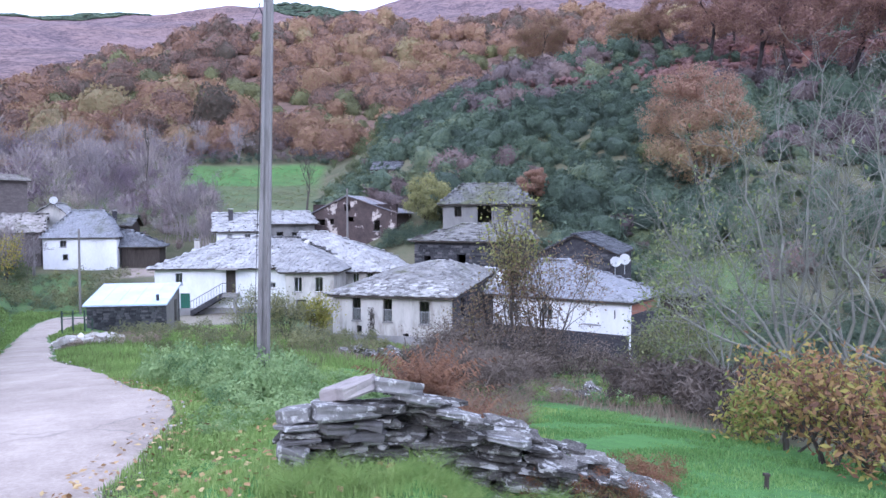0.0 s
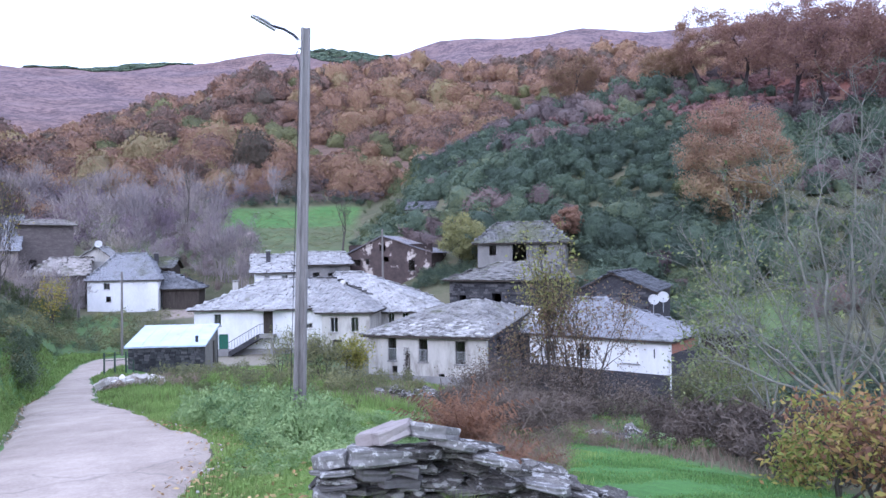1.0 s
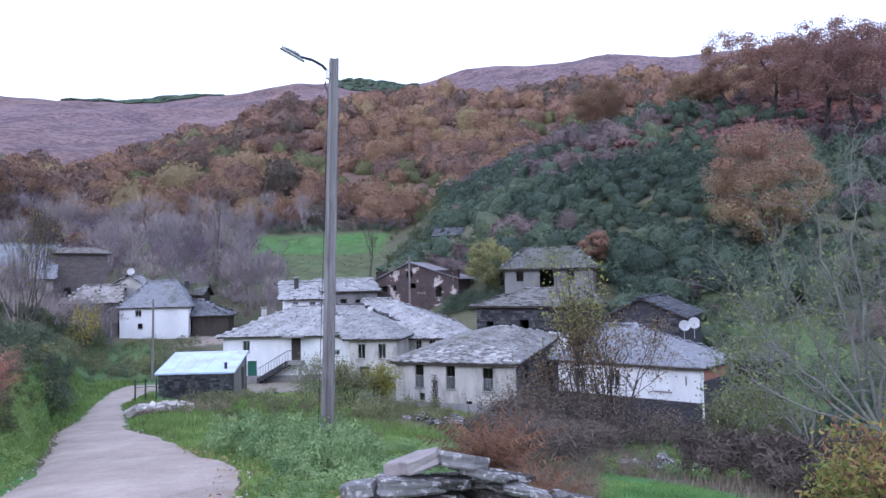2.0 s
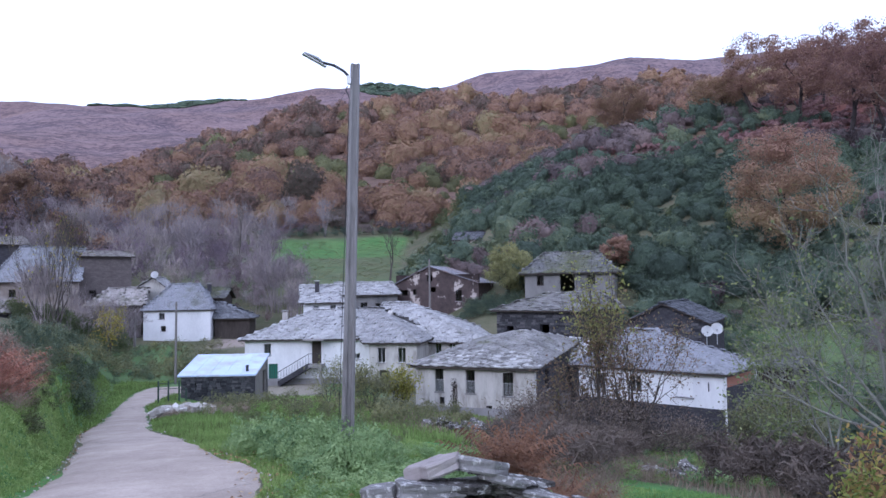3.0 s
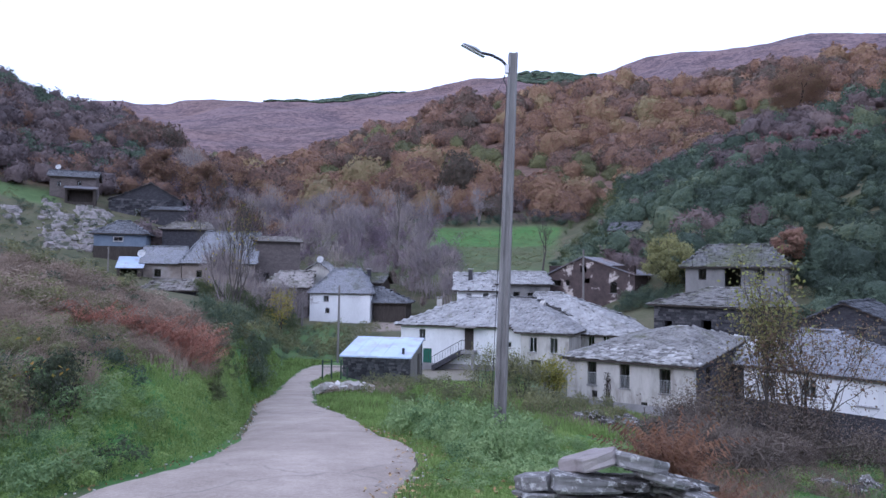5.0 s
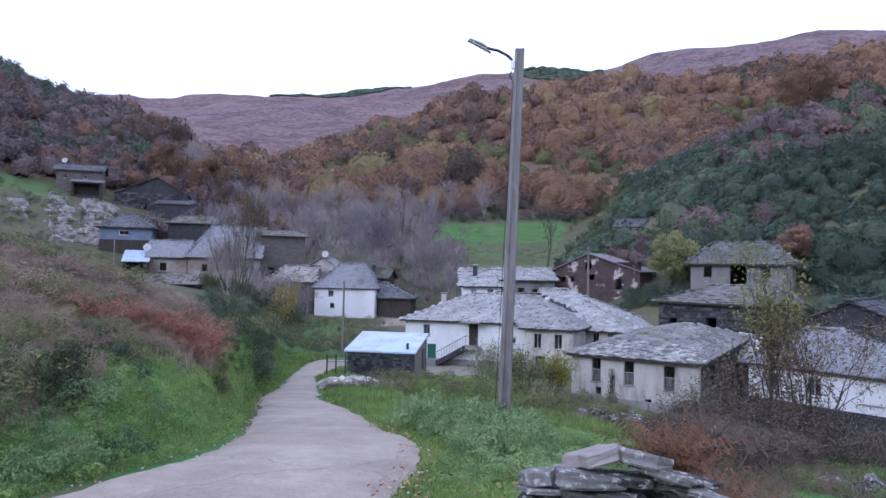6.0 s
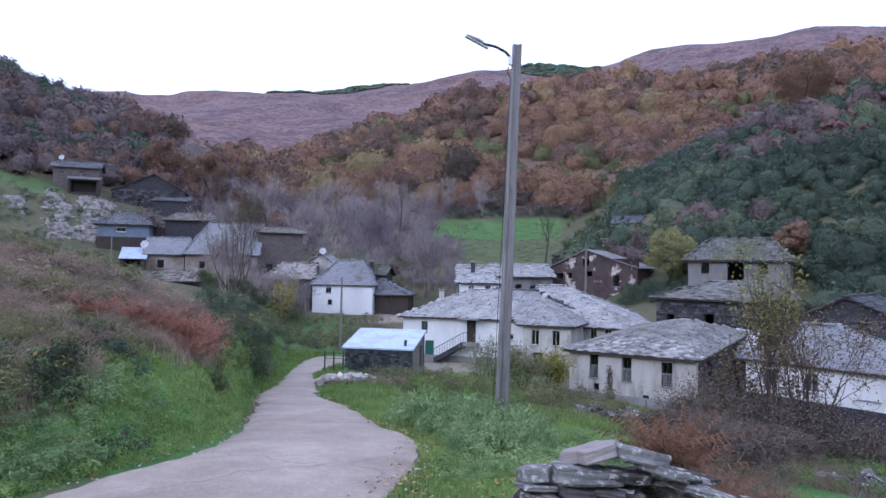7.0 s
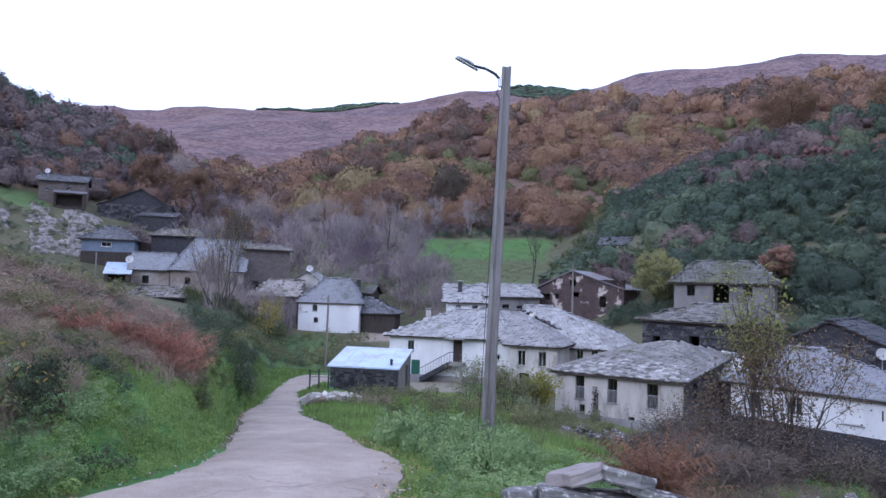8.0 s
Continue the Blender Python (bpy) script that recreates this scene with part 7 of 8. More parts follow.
def blades(name, label, n, az0, az1, d0, d1, size, material, tone, seed, cover, lean=0.5, power=1.3):
    """Single blades of grass, thin and bent."""
    rng = np.random.default_rng(seed)
    az, d, x, y = scattered(n, az0, az1, d0, d1, rng, power)
    k = cover(az, d, x, y) > rng.random(n)
    x, y, d = x[k], y[k], d[k]
    m = len(x)
    a = rng.uniform(0, math.tau, m)
    h = size * rng.uniform(0.4, 1.2, m) * (1 + 0.5 * wave(x, y, 0.7, 3))
    wd = np.stack([np.cos(a), np.sin(a), 0 * a], 1) * (0.004 + 0.0009 * d)[:, None]
    ld = np.stack([np.cos(a + 1.57), np.sin(a + 1.57), 0 * a], 1) * (h * lean * rng.uniform(0.1, 1, m))[:, None]
    p = np.stack([x, y, ground(x, y) - 0.02], 1)
    up = np.array([0, 0, 1.0]) * h[:, None]
    v = np.stack([p - wd, p + wd, p + ld + up], 1).reshape(-1, 3)
    me = mesh_of(name, v, np.arange(m * 3).reshape(m, 3), M[material], np.repeat(np.clip(tone + 0.2 * wave(x, y, 0.9, 5) + rng.normal(0, 0.18, m), 0, 1), 3))
    return tagged(new(name, me), label, "grass", kind="stuff")


def verge(az, d, x, y):
    return ease((x - edge_x(RIGHT_EDGE, y) + 0.02) / 0.35) * np.maximum(meadow(x, y), 0.6) * ease((10 - az + 3 * wave(x, y, 1.5, 4)) / 5)


blades("verge_grass", "short bright green grass on the road verge", 170000, -27, 12, 3.2, 24, 0.075, "grass", 0.62, 101, verge)
blades("meadow_grass", "short green grass of the meadow", 110000, 3, 36, 5.5, 20, 0.05, "lawn", 0.5, 102, lambda az, d, x, y: meadow(x, y) * (d > 5.9) * ease((az - 2.5 + 2 * wave(x, y, 1.5, 4)) / 4))
blades("bank_grass", "green grass on the road bank", 170000, -54, -32.5, 8.5, 28, 0.085, "grass", 0.95, 103, lambda az, d, x, y: ease((edge_x(LEFT_EDGE, y) - x - 0.15) / 0.4) * np.maximum(meadow(x, y), 0.45))
blades("dry_bank_grass", "dry straw-coloured grass on the bank", 90000, -57, -36, 11, 28, 0.24, "dry_grass", 0.55, 104, lambda az, d, x, y: (1 - meadow(x, y)) * ease((edge_x(LEFT_EDGE, y) - x - 1.2) / 1.0) * 0.9, 0.8)
blades("rough_grass", "rough dry grass in the hollow", 26000, -12, 26, 12, 40, 0.26, "dry_grass", 0.08, 105, lambda az, d, x, y: (1 - meadow(x, y)) * 0.8, 0.7)
blades("yard_grass", "green grass before the farmhouse", 50000, -28, 4, 20, 42, 0.22, "grass", 0.35, 106, lambda az, d, x, y: 0.8 * (x > edge_x(RIGHT_EDGE, y) + 0.4), 0.6)

weeds("nettle_patch", "blue-green nettles along the road edge", -23.5, -11.0, 11.0, 17, 230, 0.36, 0.46, 0.17, 190, "nettle", 0.55, 111, inside=lambda az, d, x, y: (x - edge_x(RIGHT_EDGE, y)) < 3.6)
weeds("nettle_patch", "blue-green weeds round the foot of the pole", -18.5, -4, 8.5, 16, 150, 0.3, 0.24, 0.15, 260, "nettle", 0.6, 112)
weeds("low_weeds", "low green weeds behind the wall", -11, 8, 6.2, 9.5, 70, 0.2, 0.2, 0.18, 160, "nettle", 0.75, 113)
weeds("bramble", "dark green bramble on the bank", -56, -42, 10.3, 20, 110, 0.55, 0.45, 0.10, 380, "leaf_olive", 0.2, 114, "bramble", inside=lambda az, d, x, y: (az < -46) | (d > 15))
weeds("dark_shrub", "dark evergreen shrubs at the foot of the bank", -37.5, -32.6, 26, 40, 40, 0.85, 0.95, 0.11, 480, "leaf_ever", 0.75, 115, "shrubs")
weeds("brown_thicket", "brown and grey thicket on the bank", -50, -36, 22, 48, 150, 0.7, 0.5, 0.5, 200, "dry_grass", 0.35, 116, "thicket", aspect=0.07, loose=1.2, inside=lambda az, d, x, y: (az < -42.5) | (d < 28))
weeds("dry_thicket", "dry grey-brown scrub on top of the bank", -60, -42, 17, 34, 200, 0.6, 0.42, 0.17, 150, "dry_grass", 0.35, 117, "thicket")
weeds("bank_scrub", "olive scrub on the bank", -52, -34, 24, 60, 160, 0.8, 0.65, 0.15, 170, "leaf_olive", 0.15, 118, "scrub", inside=lambda az, d, x, y: (az < -42.5) | (az > -37) | (d < 28))
fern_plants("bank_bracken", "rust-red dead bracken on the bank", -46.8, -36.0, 15.0, 21.5, 330, 0.95, 0.75, 119, lambda az, d, x, y: (bracken(x, y) + 0.3 * wave(x, y, 1.4, 2) > 0.42) & (d < np.interp(az, (-47, -42, -38), (17.4, 18.8, 21.0))))
fern_plants("wall_bracken", "rust-brown dead bracken behind the stone wall", -3.5, 6.5, 8.0, 14, 190, 0.6, 0.25, 120, lambda az, d, x, y: np.abs(az - (-1.3 + (13 - d) * 1.35)) < 0.95, "brown_fern")
fern_plants("tall_bracken", "tall rusty bracken clump above the hollow", -2.6, 0.6, 12, 14.5, 26, 1.15, 0.3, 190, lambda az, d, x, y: d > 0, "brown_fern")
weeds("dry_weeds", "brown dead weeds along the broken wall", 9, 20, 5.8, 6.8, 60, 0.18, 0.14, 0.3, 110, "brown_fern", 0.35, 121, "weeds", aspect=0.12, loose=1.0)
weeds("hollow_scrub", "brown tangled scrub in the hollow", -3, 22, 19, 33, 130, 0.6, 0.5, 0.55, 240, "dark_twigs", 0.55, 122, "scrub", aspect=0.06, loose=1.2, inside=lambda az, d, x, y: (meadow(x, y) < 0.5) & (((d > 23) & (az < 10)) | (az < 8)))
weeds("dark_thicket", "dark leafless thicket along the sunken stream", 14, 31, 14.5, 21, 90, 0.6, 0.6, 0.4, 300, "dark_twigs", 0.34, 141, "thicket", aspect=0.14, loose=1.2, inside=lambda az, d, x, y: d > np.interp(az, (8, 23, 35), (17.5, 12.5, 10.5)))
weeds("stream_thicket", "dark thicket behind the chestnut shrubs", 19, 36, 11.5, 16, 60, 0.5, 0.5, 0.4, 260, "dark_twigs", 0.3, 142, "thicket", aspect=0.14, loose=1.2)
weeds("yard_scrub", "low green and brown scrub before the houses", -25, -4, 27, 40, 130, 0.6, 0.55, 0.17, 130, "leaf_olive", 0.1, 123, "scrub", inside=lambda az, d, x, y: ~in_front(x, y, 4.5, 0.2))
weeds("village_scrub", "green and olive bushes between the houses", -33, -24, 60, 96, 150, 1.1, 1.0, 0.16, 150, "leaf_olive", 0.1, 124, "scrub", inside=lambda az, d, x, y: clear_of_houses(x, y) & ~in_front(x, y, 12))
weeds("terrace_scrub", "green brambles on the terraces between the houses", -10, 22, 64, 88, 420, 0.9, 0.6, 0.13, 200, "leaf_ever", 0.6, 125, "scrub", inside=lambda az, d, x, y: clear_of_houses(x, y) & ~in_front(x, y, 4, 0.0))


def straw_tufts(name, label, az0, az1, d0, d1, n, size, tone, seed, inside, material="dry_grass"):
    rng = np.random.default_rng(seed)
    tm = [brush(rng, 110, 0.006, 0.75, 0.8) for _ in range(6)]
    az, d, x, y = scattered(n, az0, az1, d0, d1, rng, 1.4)
    k = inside(az, d, x, y)
    x, y = x[k], y[k]
    h = size * rng.uniform(0.5, 1.3, len(x))
    spread_out(name, label, "grass", tm, spots_of(x, y, h, h, np.clip(tone + rng.normal(0, 0.2, len(x)), 0, 1), rng, 0.03), M[material])


def gravel():
    rng = np.random.default_rng(181)
    tm = [(dome(rng, 1, 4, 0.3)[0], dome(rng, 1, 4, 0.3)[1]) for _ in range(4)]
    az, d, x, y = scattered(5000, -52, -14, 5, 34, rng, 1.3)
    near = np.minimum(np.abs(x - edge_x(LEFT_EDGE, y)), np.abs(x - edge_x(RIGHT_EDGE, y)))
    on = (x > edge_x(LEFT_EDGE, y) - 0.15) & (x < edge_x(RIGHT_EDGE, y) + 0.15)
    k = on & (rng.random(len(x)) < 0.6 * np.exp(-near * 4) + 0.02)
    x, y, d = x[k], y[k], d[k]
    w = rng.uniform(0.006, 0.022, len(x)) * (1 + d / 20)
    sp = spots_of(x, y, w, w * 0.7, rng.random(len(x)), rng)
    sp[:, 2] = np.interp(np.hypot(x, y), ROAD_D, ROAD_Z) + 0.01
    spread_out("road_gravel", "loose grey gravel along the road edges", "gravel", tm, sp, M["pale_stone"])


gravel()


def fallen_leaves():
    rng = np.random.default_rng(130)
    az, d, x, y = scattered(3600, -30, 8, 3.2, 16, rng, 1.4)
    off = x - edge_x(RIGHT_EDGE, y)
    k = (off > -0.5) & (rng.random(len(x)) < np.exp(-np.abs(off - 0.1) * 1.1) + 0.10 + 0.35 * (np.degrees(np.arctan2(x, y)) < -13) * (np.hypot(x, y) < 7.5))
    x, y = x[k], y[k]
    n = len(x)
    p = np.stack([x, y, np.maximum(ground(x, y), np.interp(np.hypot(x, y), ROAD_D, ROAD_Z) * (x < edge_x(RIGHT_EDGE, y)) - 99 * (x >= edge_x(RIGHT_EDGE, y))) + 0.05], 1)
    v, f = leaf_cards(p, rng.normal(size=(n, 3)) * 0.35 + np.array([0, 0, 1]), np.full(n, 0.07), rng, 0.6, 4)
    tagged(new("fallen_leaves", mesh_of("fallen_leaves", v, f, M["litter"], np.repeat(rng.random(n), 4))), "fallen brown leaves along the road edge", "leaves", kind="stuff")


fallen_leaves()


def edge_litter():
    """Dead leaves and stalks blown against the inner road edge."""
    rng = np.random.default_rng(131)
    y = rng.uniform(5, 30, 420)
    x = edge_x(LEFT_EDGE, y) - np.abs(rng.normal(0, 0.16, len(y))) + 0.1
    n = len(x)
    p = np.stack([x, y, np.maximum(ground(x, y), np.interp(np.hypot(x, y), ROAD_D, ROAD_Z) - 0.05) + 0.045], 1)
    v, f = leaf_cards(p, rng.normal(size=(n, 3)) * 0.4 + np.array([0, 0, 1]), np.full(n, 0.05), rng, 0.45, 4)
    tagged(new("edge_litter", mesh_of("edge_litter", v, f, M["litter"], np.repeat(rng.random(n) * 0.6, 4))), "brown leaf litter along the foot of the bank", "leaves", kind="stuff")


edge_litter()

weeds("bank_weeds", "green leafy weeds on the road bank", -52, -33.5, 8.8, 19, 760, 0.2, 0.16, 0.22, 80, "grass", 0.75, 143, inside=lambda az, d, x, y: wave(x, y, 1.0, 6) > -0.2)
weeds("bank_shrub", "dark shrub with withered twigs on the bank", -48.6, -46.2, 11.6, 13.0, 14, 0.42, 0.5, 0.12, 300, "leaf_dark", 0.3, 201, "shrubs")
weeds("bank_shrub", "dark green shrub at the foot of the bank", -44.2, -40.6, 9.9, 10.9, 16, 0.36, 0.34, 0.14, 300, "leaf_dark", 0.55, 202, "shrubs")
weeds("heap_weeds", "dry brown weeds round the rubble heap", -28.2, -21.5, 30, 37, 110, 0.34, 0.26, 0.4, 120, "dry_grass", 0.3, 207, "weeds", aspect=0.08, loose=1.2)
blades("yard_lawn", "bright green grass between the shed and the farmhouse", 16000, -23.5, -12, 34, 53, 0.2, "grass", 0.7, 213, lambda az, d, x, y: 0.9 * (d > 36 + 0.6 * (az + 23)) * ~((d > 43) & (az < -21.2)), 0.6, 1.2)
weeds("yard_weeds", "dry and green weeds on the slope before the farmhouse", -22, -9, 17.5, 30, 240, 0.3, 0.2, 0.2, 90, "leaf_moss", 0.75, 208)
weeds("barn_scrub", "grey and dark green bushes below the stone barns", -37.6, -30.6, 84, 103, 90, 1.3, 1.7, 0.14, 260, "leaf_moss", 0.2, 209, "scrub")
spread_trees("barn_saplings", "leafless saplings before the stone barns", -37.4, -30.2, 80, 104, 26, 4.0, 7.5, 0.4, 210)
weeds("terrace_bank", "green terrace bank behind the dark gabled house", 5.0, 17.5, 62, 78, 240, 1.0, 0.7, 0.16, 150, "leaf_ever", 0.75, 211, "brambles", inside=lambda az, d, x, y: (d > 69) | (az > 15.6) | ((az > 4.8) & (d > 64)))
weeds("wall_weeds", "dead brown weeds on the broken end of the wall", 7.2, 17, 5.3, 5.75, 46, 0.13, 0.16, 0.3, 90, "brown_fern", 0.15, 212, aspect=0.12, loose=1.0)
weeds("ruin_brambles", "dark green brambles between the ruin and the barns", -5.0, 0.3, 75, 83.2, 110, 1.0, 0.85, 0.15, 220, "leaf_ever", 0.5, 203, "brambles", inside=lambda az, d, x, y: (d > 77.2) | (az > -2.0))
spread_trees("stream_trees", "leafless lilac-brown trees before the hay field", -24.5, -17.4, 104, 118, 40, 5, 9.5, 0.35, 205)
weeds("field_side_bushes", "grey-green willow bushes beside the hay field", -8.8, -4.5, 118, 200, 60, 2.0, 2.6, 0.14, 240, "leaf_moss", 0.3, 204, "bushes", inside=lambda az, d, x, y: clear_of_houses(x, y, 2) & ~in_front(x, y, 8))
weeds("dark_bank_weeds", "dark rank weeds at the foot of the bank", -54, -40, 9.2, 14, 60, 0.3, 0.26, 0.13, 260, "nettle", 0.45, 144)
weeds("verge_weeds", "light green weeds in the verge grass", -24, 2, 5.8, 12, 260, 0.12, 0.08, 0.24, 60, "grass", 0.75, 145)
weeds("field_hedge", "dark hedge along the top of the hay field", -21, -8.5, 203, 211, 120, 1.6, 1.4, 0.18, 160, "leaf_ever", 0.2, 146, "hedge")
weeds("field_bushes", "brown bushes beside the hay field", -24, -17.5, 104, 150, 70, 1.5, 2.0, 0.15, 240, "leaf_grey", 0.6, 147, "bushes", inside=lambda az, d, x, y: az < -17.5 - (150 - d) * 0.06)

blades("lane_grass", "green grass beside the lower road", 60000, -34.5, -25, 14, 60, 0.2, "grass", 0.4, 151, lambda az, d, x, y: 0.9 * ((x < edge_x(LEFT_EDGE, y) - 0.1) | (x > edge_x(RIGHT_EDGE, y) + 0.1)) * ~((d > 43) & (az > -26.8)), 0.7, 1.2)
weeds("lane_weeds", "green weeds along the lower road", -34.8, -30.2, 13.5, 44, 320, 0.3, 0.26, 0.16, 160, "grass", 0.3, 152, inside=lambda az, d, x, y: x < edge_x(LEFT_EDGE, y) - 0.35)
weeds("ivy_scrub", "dark ivy and brambles under the bank trees", -36.5, -31.6, 18, 42, 80, 0.55, 0.5, 0.11, 340, "leaf_ever", 0.85, 153, "scrub", inside=lambda az, d, x, y: x < edge_x(LEFT_EDGE, y) - 1.6)
weeds("lane_bushes", "green and brown bushes beyond the road", -33.5, -26, 58, 90, 90, 0.9, 0.8, 0.12, 260, "leaf_ever", 0.55, 154, "bushes", inside=lambda az, d, x, y: clear_of_houses(x, y) & ~in_front(x, y, 10) & (np.abs(az + 28) > 0.6))
weeds("rough_herbs", "mixed olive herbs in the hollow", -3, 24, 15, 40, 460, 0.3, 0.22, 0.17, 110, "nettle", 0.1, 155, inside=lambda az, d, x, y: meadow(x, y) < 0.6)

weeds("terrace_herbs", "rough green herbs on the terraces", -12, 22, 58, 98, 2400, 0.6, 0.36, 0.2, 60, "leaf_ever", 0.6, 162, inside=lambda az, d, x, y: clear_of_houses(x, y))
weeds("village_herbs", "rough grass and herbs between the houses", -34, -10, 60, 112, 900, 0.45, 0.22, 0.22, 60, "leaf_olive", 0.15, 163, inside=lambda az, d, x, y: clear_of_houses(x, y) & (np.abs(az + 17) > 4))
weeds("stream_scrub", "grey-green thicket behind the ashes", 18, 38, 26, 62, 230, 1.1, 1.0, 0.2, 200, "leaf_ever", 0.3, 164, "thicket", aspect=0.5, loose=0.6, inside=lambda az, d, x, y: clear_of_houses(x, y, 2) & ~in_front(x, y, 14))
weeds("stream_bushes", "green bushes behind the ashes", 17, 38, 40, 64, 120, 1.4, 1.4, 0.13, 300, "leaf_ever", 0.4, 165, "bushes", inside=lambda az, d, x, y: clear_of_houses(x, y, 2) & ~in_front(x, y, 14))
weeds("brown_tangle", "tangle of bare brown canes in the hollow", -2, 9, 14, 27, 90, 0.6, 0.6, 0.6, 220, "dark_twigs", 0.6, 166, "brambles", aspect=0.05, loose=1.3, inside=lambda az, d, x, y: (meadow(x, y) < 0.5) & (d > 12.5 + np.maximum(0, az) * 0.4))
weeds("bank_scrub_top", "dry brown scrub along the top of the bank", -60, -40, 15, 30, 200, 0.5, 0.4, 0.4, 200, "dry_grass", 0.42, 167, "scrub", aspect=0.08, loose=1.2)
weeds("road_bank_ivy", "dark green ivy on the bank above the road bend", -36.5, -32.8, 14.5, 27, 90, 0.4, 0.3, 0.14, 260, "leaf_moss", 0.6, 168, "scrub", inside=lambda az, d, x, y: x < edge_x(LEFT_EDGE, y) - 0.7)

weeds("ledge_herbs", "rough herbs between the rock ledges", -54, -42.5, 106, 150, 420, 0.7, 0.42, 0.22, 60, "leaf_olive", 0.1, 171, inside=lambda az, d, x, y: clear_of_houses(x, y))
weeds("hay_tufts", "rough tufts on the hay field", -24, -9, 112, 200, 2000, 0.7, 0.2, 0.25, 40, "leaf_olive", 0.2, 172, inside=lambda az, d, x, y: clear_of_houses(x, y) & (d < 199))
weeds("hollow_grass_tufts", "green tufts in the hollow", -2, 18, 15, 36, 420, 0.35, 0.2, 0.2, 70, "grass", 0.2, 173)

straw_tufts("straw_tufts", "tall pale dry grass tufts on the bank", -57, -40, 12.5, 27, 420, 0.6, 0.6, 182, lambda az, d, x, y: (wave(x, y, 1.6, 3) > -0.1) & (meadow(x, y) < 0.5))
straw_tufts("brown_stalks", "brown dead stalks between the bracken", -48, -35, 14, 24, 160, 0.6, 0.35, 183, lambda az, d, x, y: bracken(x, y) > 0.2)
straw_tufts("hollow_stalks", "brown dead stalks in the hollow", -3, 10, 9, 22, 150, 0.55, 0.1, 184, lambda az, d, x, y: (meadow(x, y) < 0.6) & (np.abs(az - 1) < 9))
straw_tufts("verge_tufts", "long green grass tufts on the verge", -24, 6, 4.2, 10, 240, 0.16, 0.6, 185, lambda az, d, x, y: x > edge_x(RIGHT_EDGE, y) + 0.2, "grass")
straw_tufts("wall_tufts", "long grass tufts at the foot of the stone wall", -13, 16, 4.6, 5.2, 150, 0.24, 0.65, 186, lambda az, d, x, y: d > 0, "grass")
weeds("dark_bank_clumps", "dark green shrubs on the bank", -56, -41, 11, 26, 44, 0.5, 0.4, 0.12, 320, "leaf_ever", 0.4, 187, "shrubs", inside=lambda az, d, x, y: wave(x, y, 2.5, 5) > 0.1)

weeds("field_edge_thicket", "bare brown bushes above the hay field", -26, -6, 203, 232, 170, 2.2, 2.4, 0.14, 260, "leaf_grey", 0.5, 188, "thicket", aspect=0.5, loose=0.5)
weeds("field_edge_trees", "leafless grey trees beside the hay field, tinted lilac for haze", -27, -18.5, 118, 200, 70, 2.2, 3.6, 0.12, 300, "leaf_far", 0.3, 189, "thicket", aspect=0.3, loose=0.8, inside=lambda az, d, x, y: (az < -20.5) & clear_of_houses(x, y, 3) & ~in_front(x, y, 12))

blades("edge_grass", "short grass along the broken road edge", 60000, -27, -13, 4, 24, 0.10, "grass", 0.55, 191, lambda az, d, x, y: ((x - edge_x(RIGHT_EDGE, y)) > -0.12) * ((x - edge_x(RIGHT_EDGE, y)) < 1.0) * 1.0, 0.6)
weeds("edge_weeds", "small green weeds along the road edge", -27, -13, 4.5, 24, 900, 0.13, 0.10, 0.26, 46, "grass", 0.6, 192, inside=lambda az, d, x, y: (x - edge_x(RIGHT_EDGE, y) < 0.9) & (x > edge_x(RIGHT_EDGE, y) - 0.1))

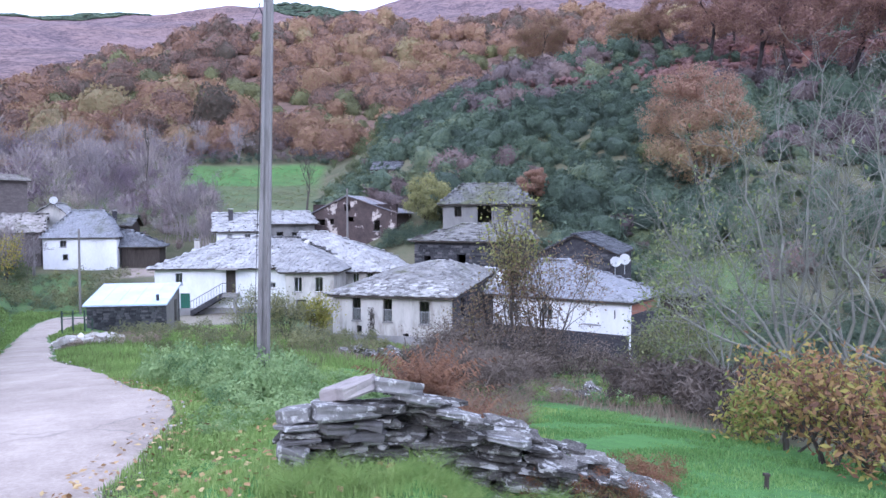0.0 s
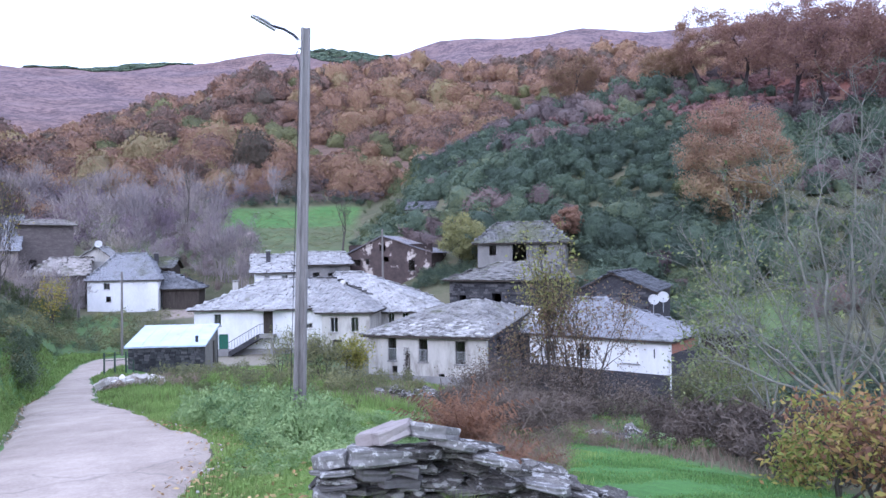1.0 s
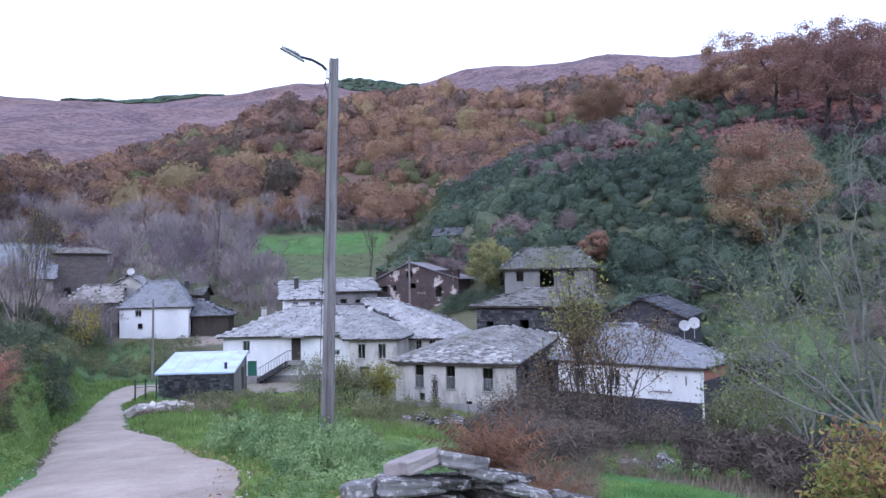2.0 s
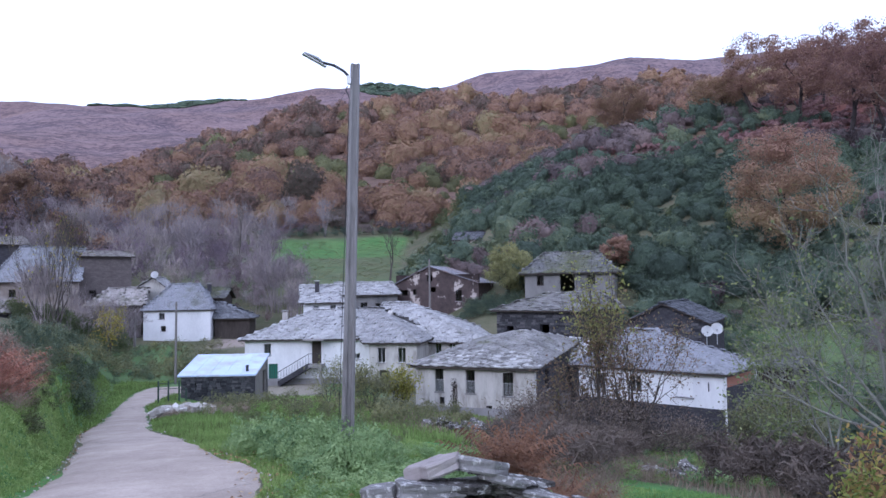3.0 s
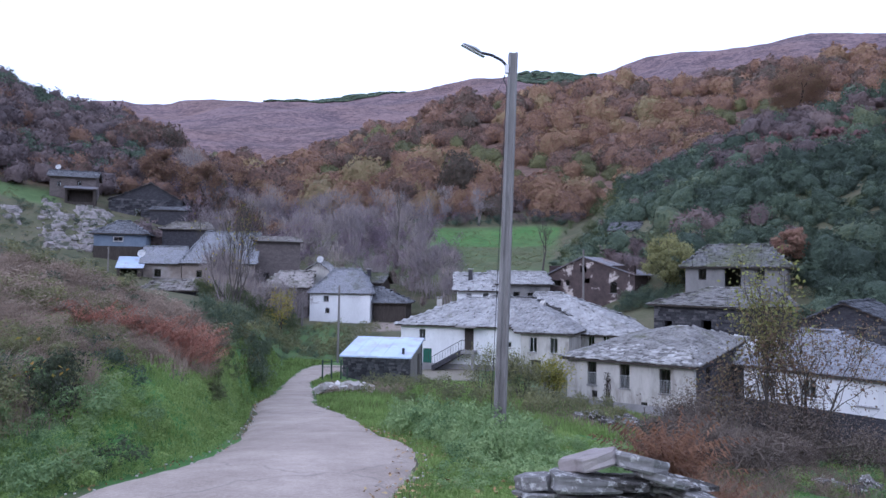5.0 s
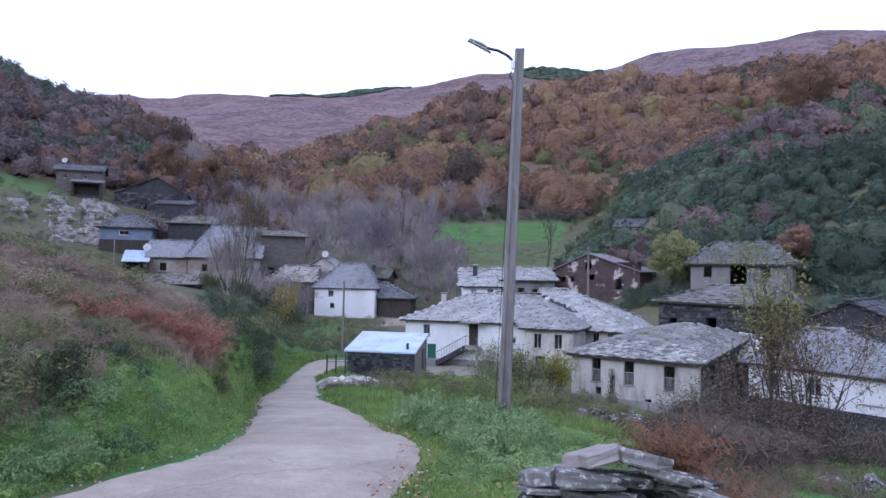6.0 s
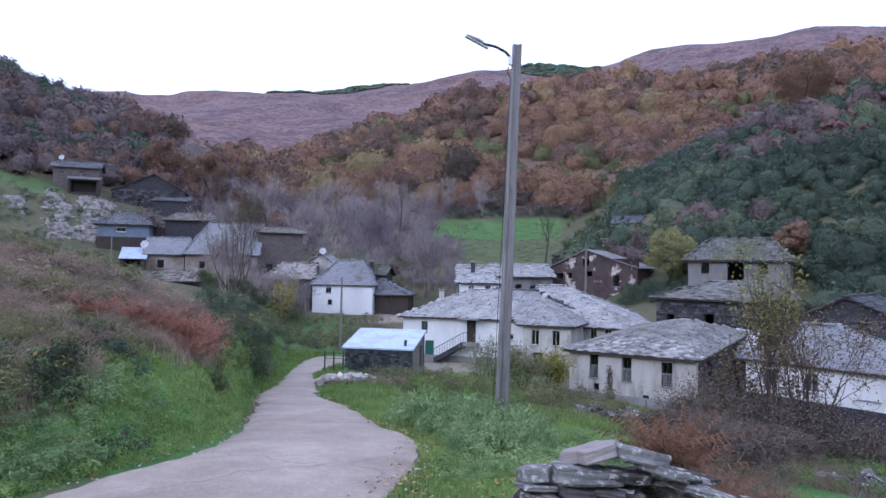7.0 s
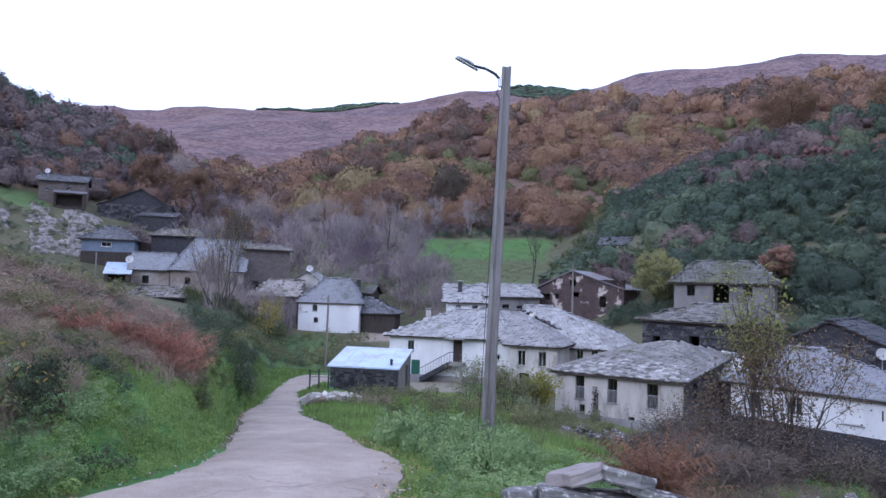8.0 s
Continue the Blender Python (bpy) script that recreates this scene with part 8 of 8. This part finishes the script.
weeds("hut_herbs", "rough green herbs and brambles on the slope by the hut", -9, 9, 82, 122, 700, 0.8, 0.5, 0.16, 90, "leaf_ever", 0.75, 193, inside=lambda az, d, x, y: clear_of_houses(x, y) & ~in_front(x, y, 9, 0.0))
weeds("bank_clumps", "dark green leafy clumps along the foot of the bank", -55, -44, 9.3, 13.5, 70, 0.36, 0.3, 0.15, 240, "nettle", 0.4, 194)
weeds("slope_herbs", "rough herbs on the opposite slope", -56, -38, 104, 170, 900, 0.8, 0.55, 0.17, 80, "leaf_ever", 0.5, 195, inside=lambda az, d, x, y: ((az > -42.5) | (d > 148) | (wave(x, y, 4, 6) > 0.3)) & clear_of_houses(x, y) & ~in_front(x, y, 4, 0.0) & (wave(x, y, 7, 3) > -0.1))

weeds("terrace_bushes", "dark green bushes on the terraces behind the houses", -9, 10, 84, 118, 75, 1.2, 1.1, 0.15, 260, "leaf_ever", 0.25, 196, "bushes", inside=lambda az, d, x, y: clear_of_houses(x, y) & ~in_front(x, y, 6, 0.2))
weeds("bank_edge_weeds", "low green weeds along the inner road edge", -58, -33, 7.5, 24, 4200, 0.15, 0.12, 0.25, 44, "grass", 0.7, 197, inside=lambda az, d, x, y: (edge_x(LEFT_EDGE, y) - x < 1.3) & (x < edge_x(LEFT_EDGE, y) - 0.1))

weeds("terrace_brambles", "green brambles and rough bushes beside the ruin", -6.5, 1.0, 64, 84, 90, 0.9, 0.75, 0.15, 220, "leaf_ever", 0.6, 198, "brambles", inside=lambda az, d, x, y: clear_of_houses(x, y, 0.6) & (wave(x, y, 4, 2) > -0.4))
weeds("ledge_scrub", "dark low scrub between the rock ledges", -54, -42.5, 106, 150, 620, 0.8, 0.55, 0.18, 110, "leaf_ever", 0.2, 199, "scrub", inside=lambda az, d, x, y: clear_of_houses(x, y) & ~in_front(x, y, 4, 0.0) & ((d < 119) | (wave(x, y, 3, 2) > 0.1)))

blades("foot_grass", "short green grass round the viewpoint", 26000, -180, 180, 0.3, 7.5, 0.07, "grass", 0.6, 200, lambda az, d, x, y: 1.0 * (x > edge_x(RIGHT_EDGE, y)) * ((d < 3.4) | (az > 36) | (az < -60)), 0.5, 2.0)
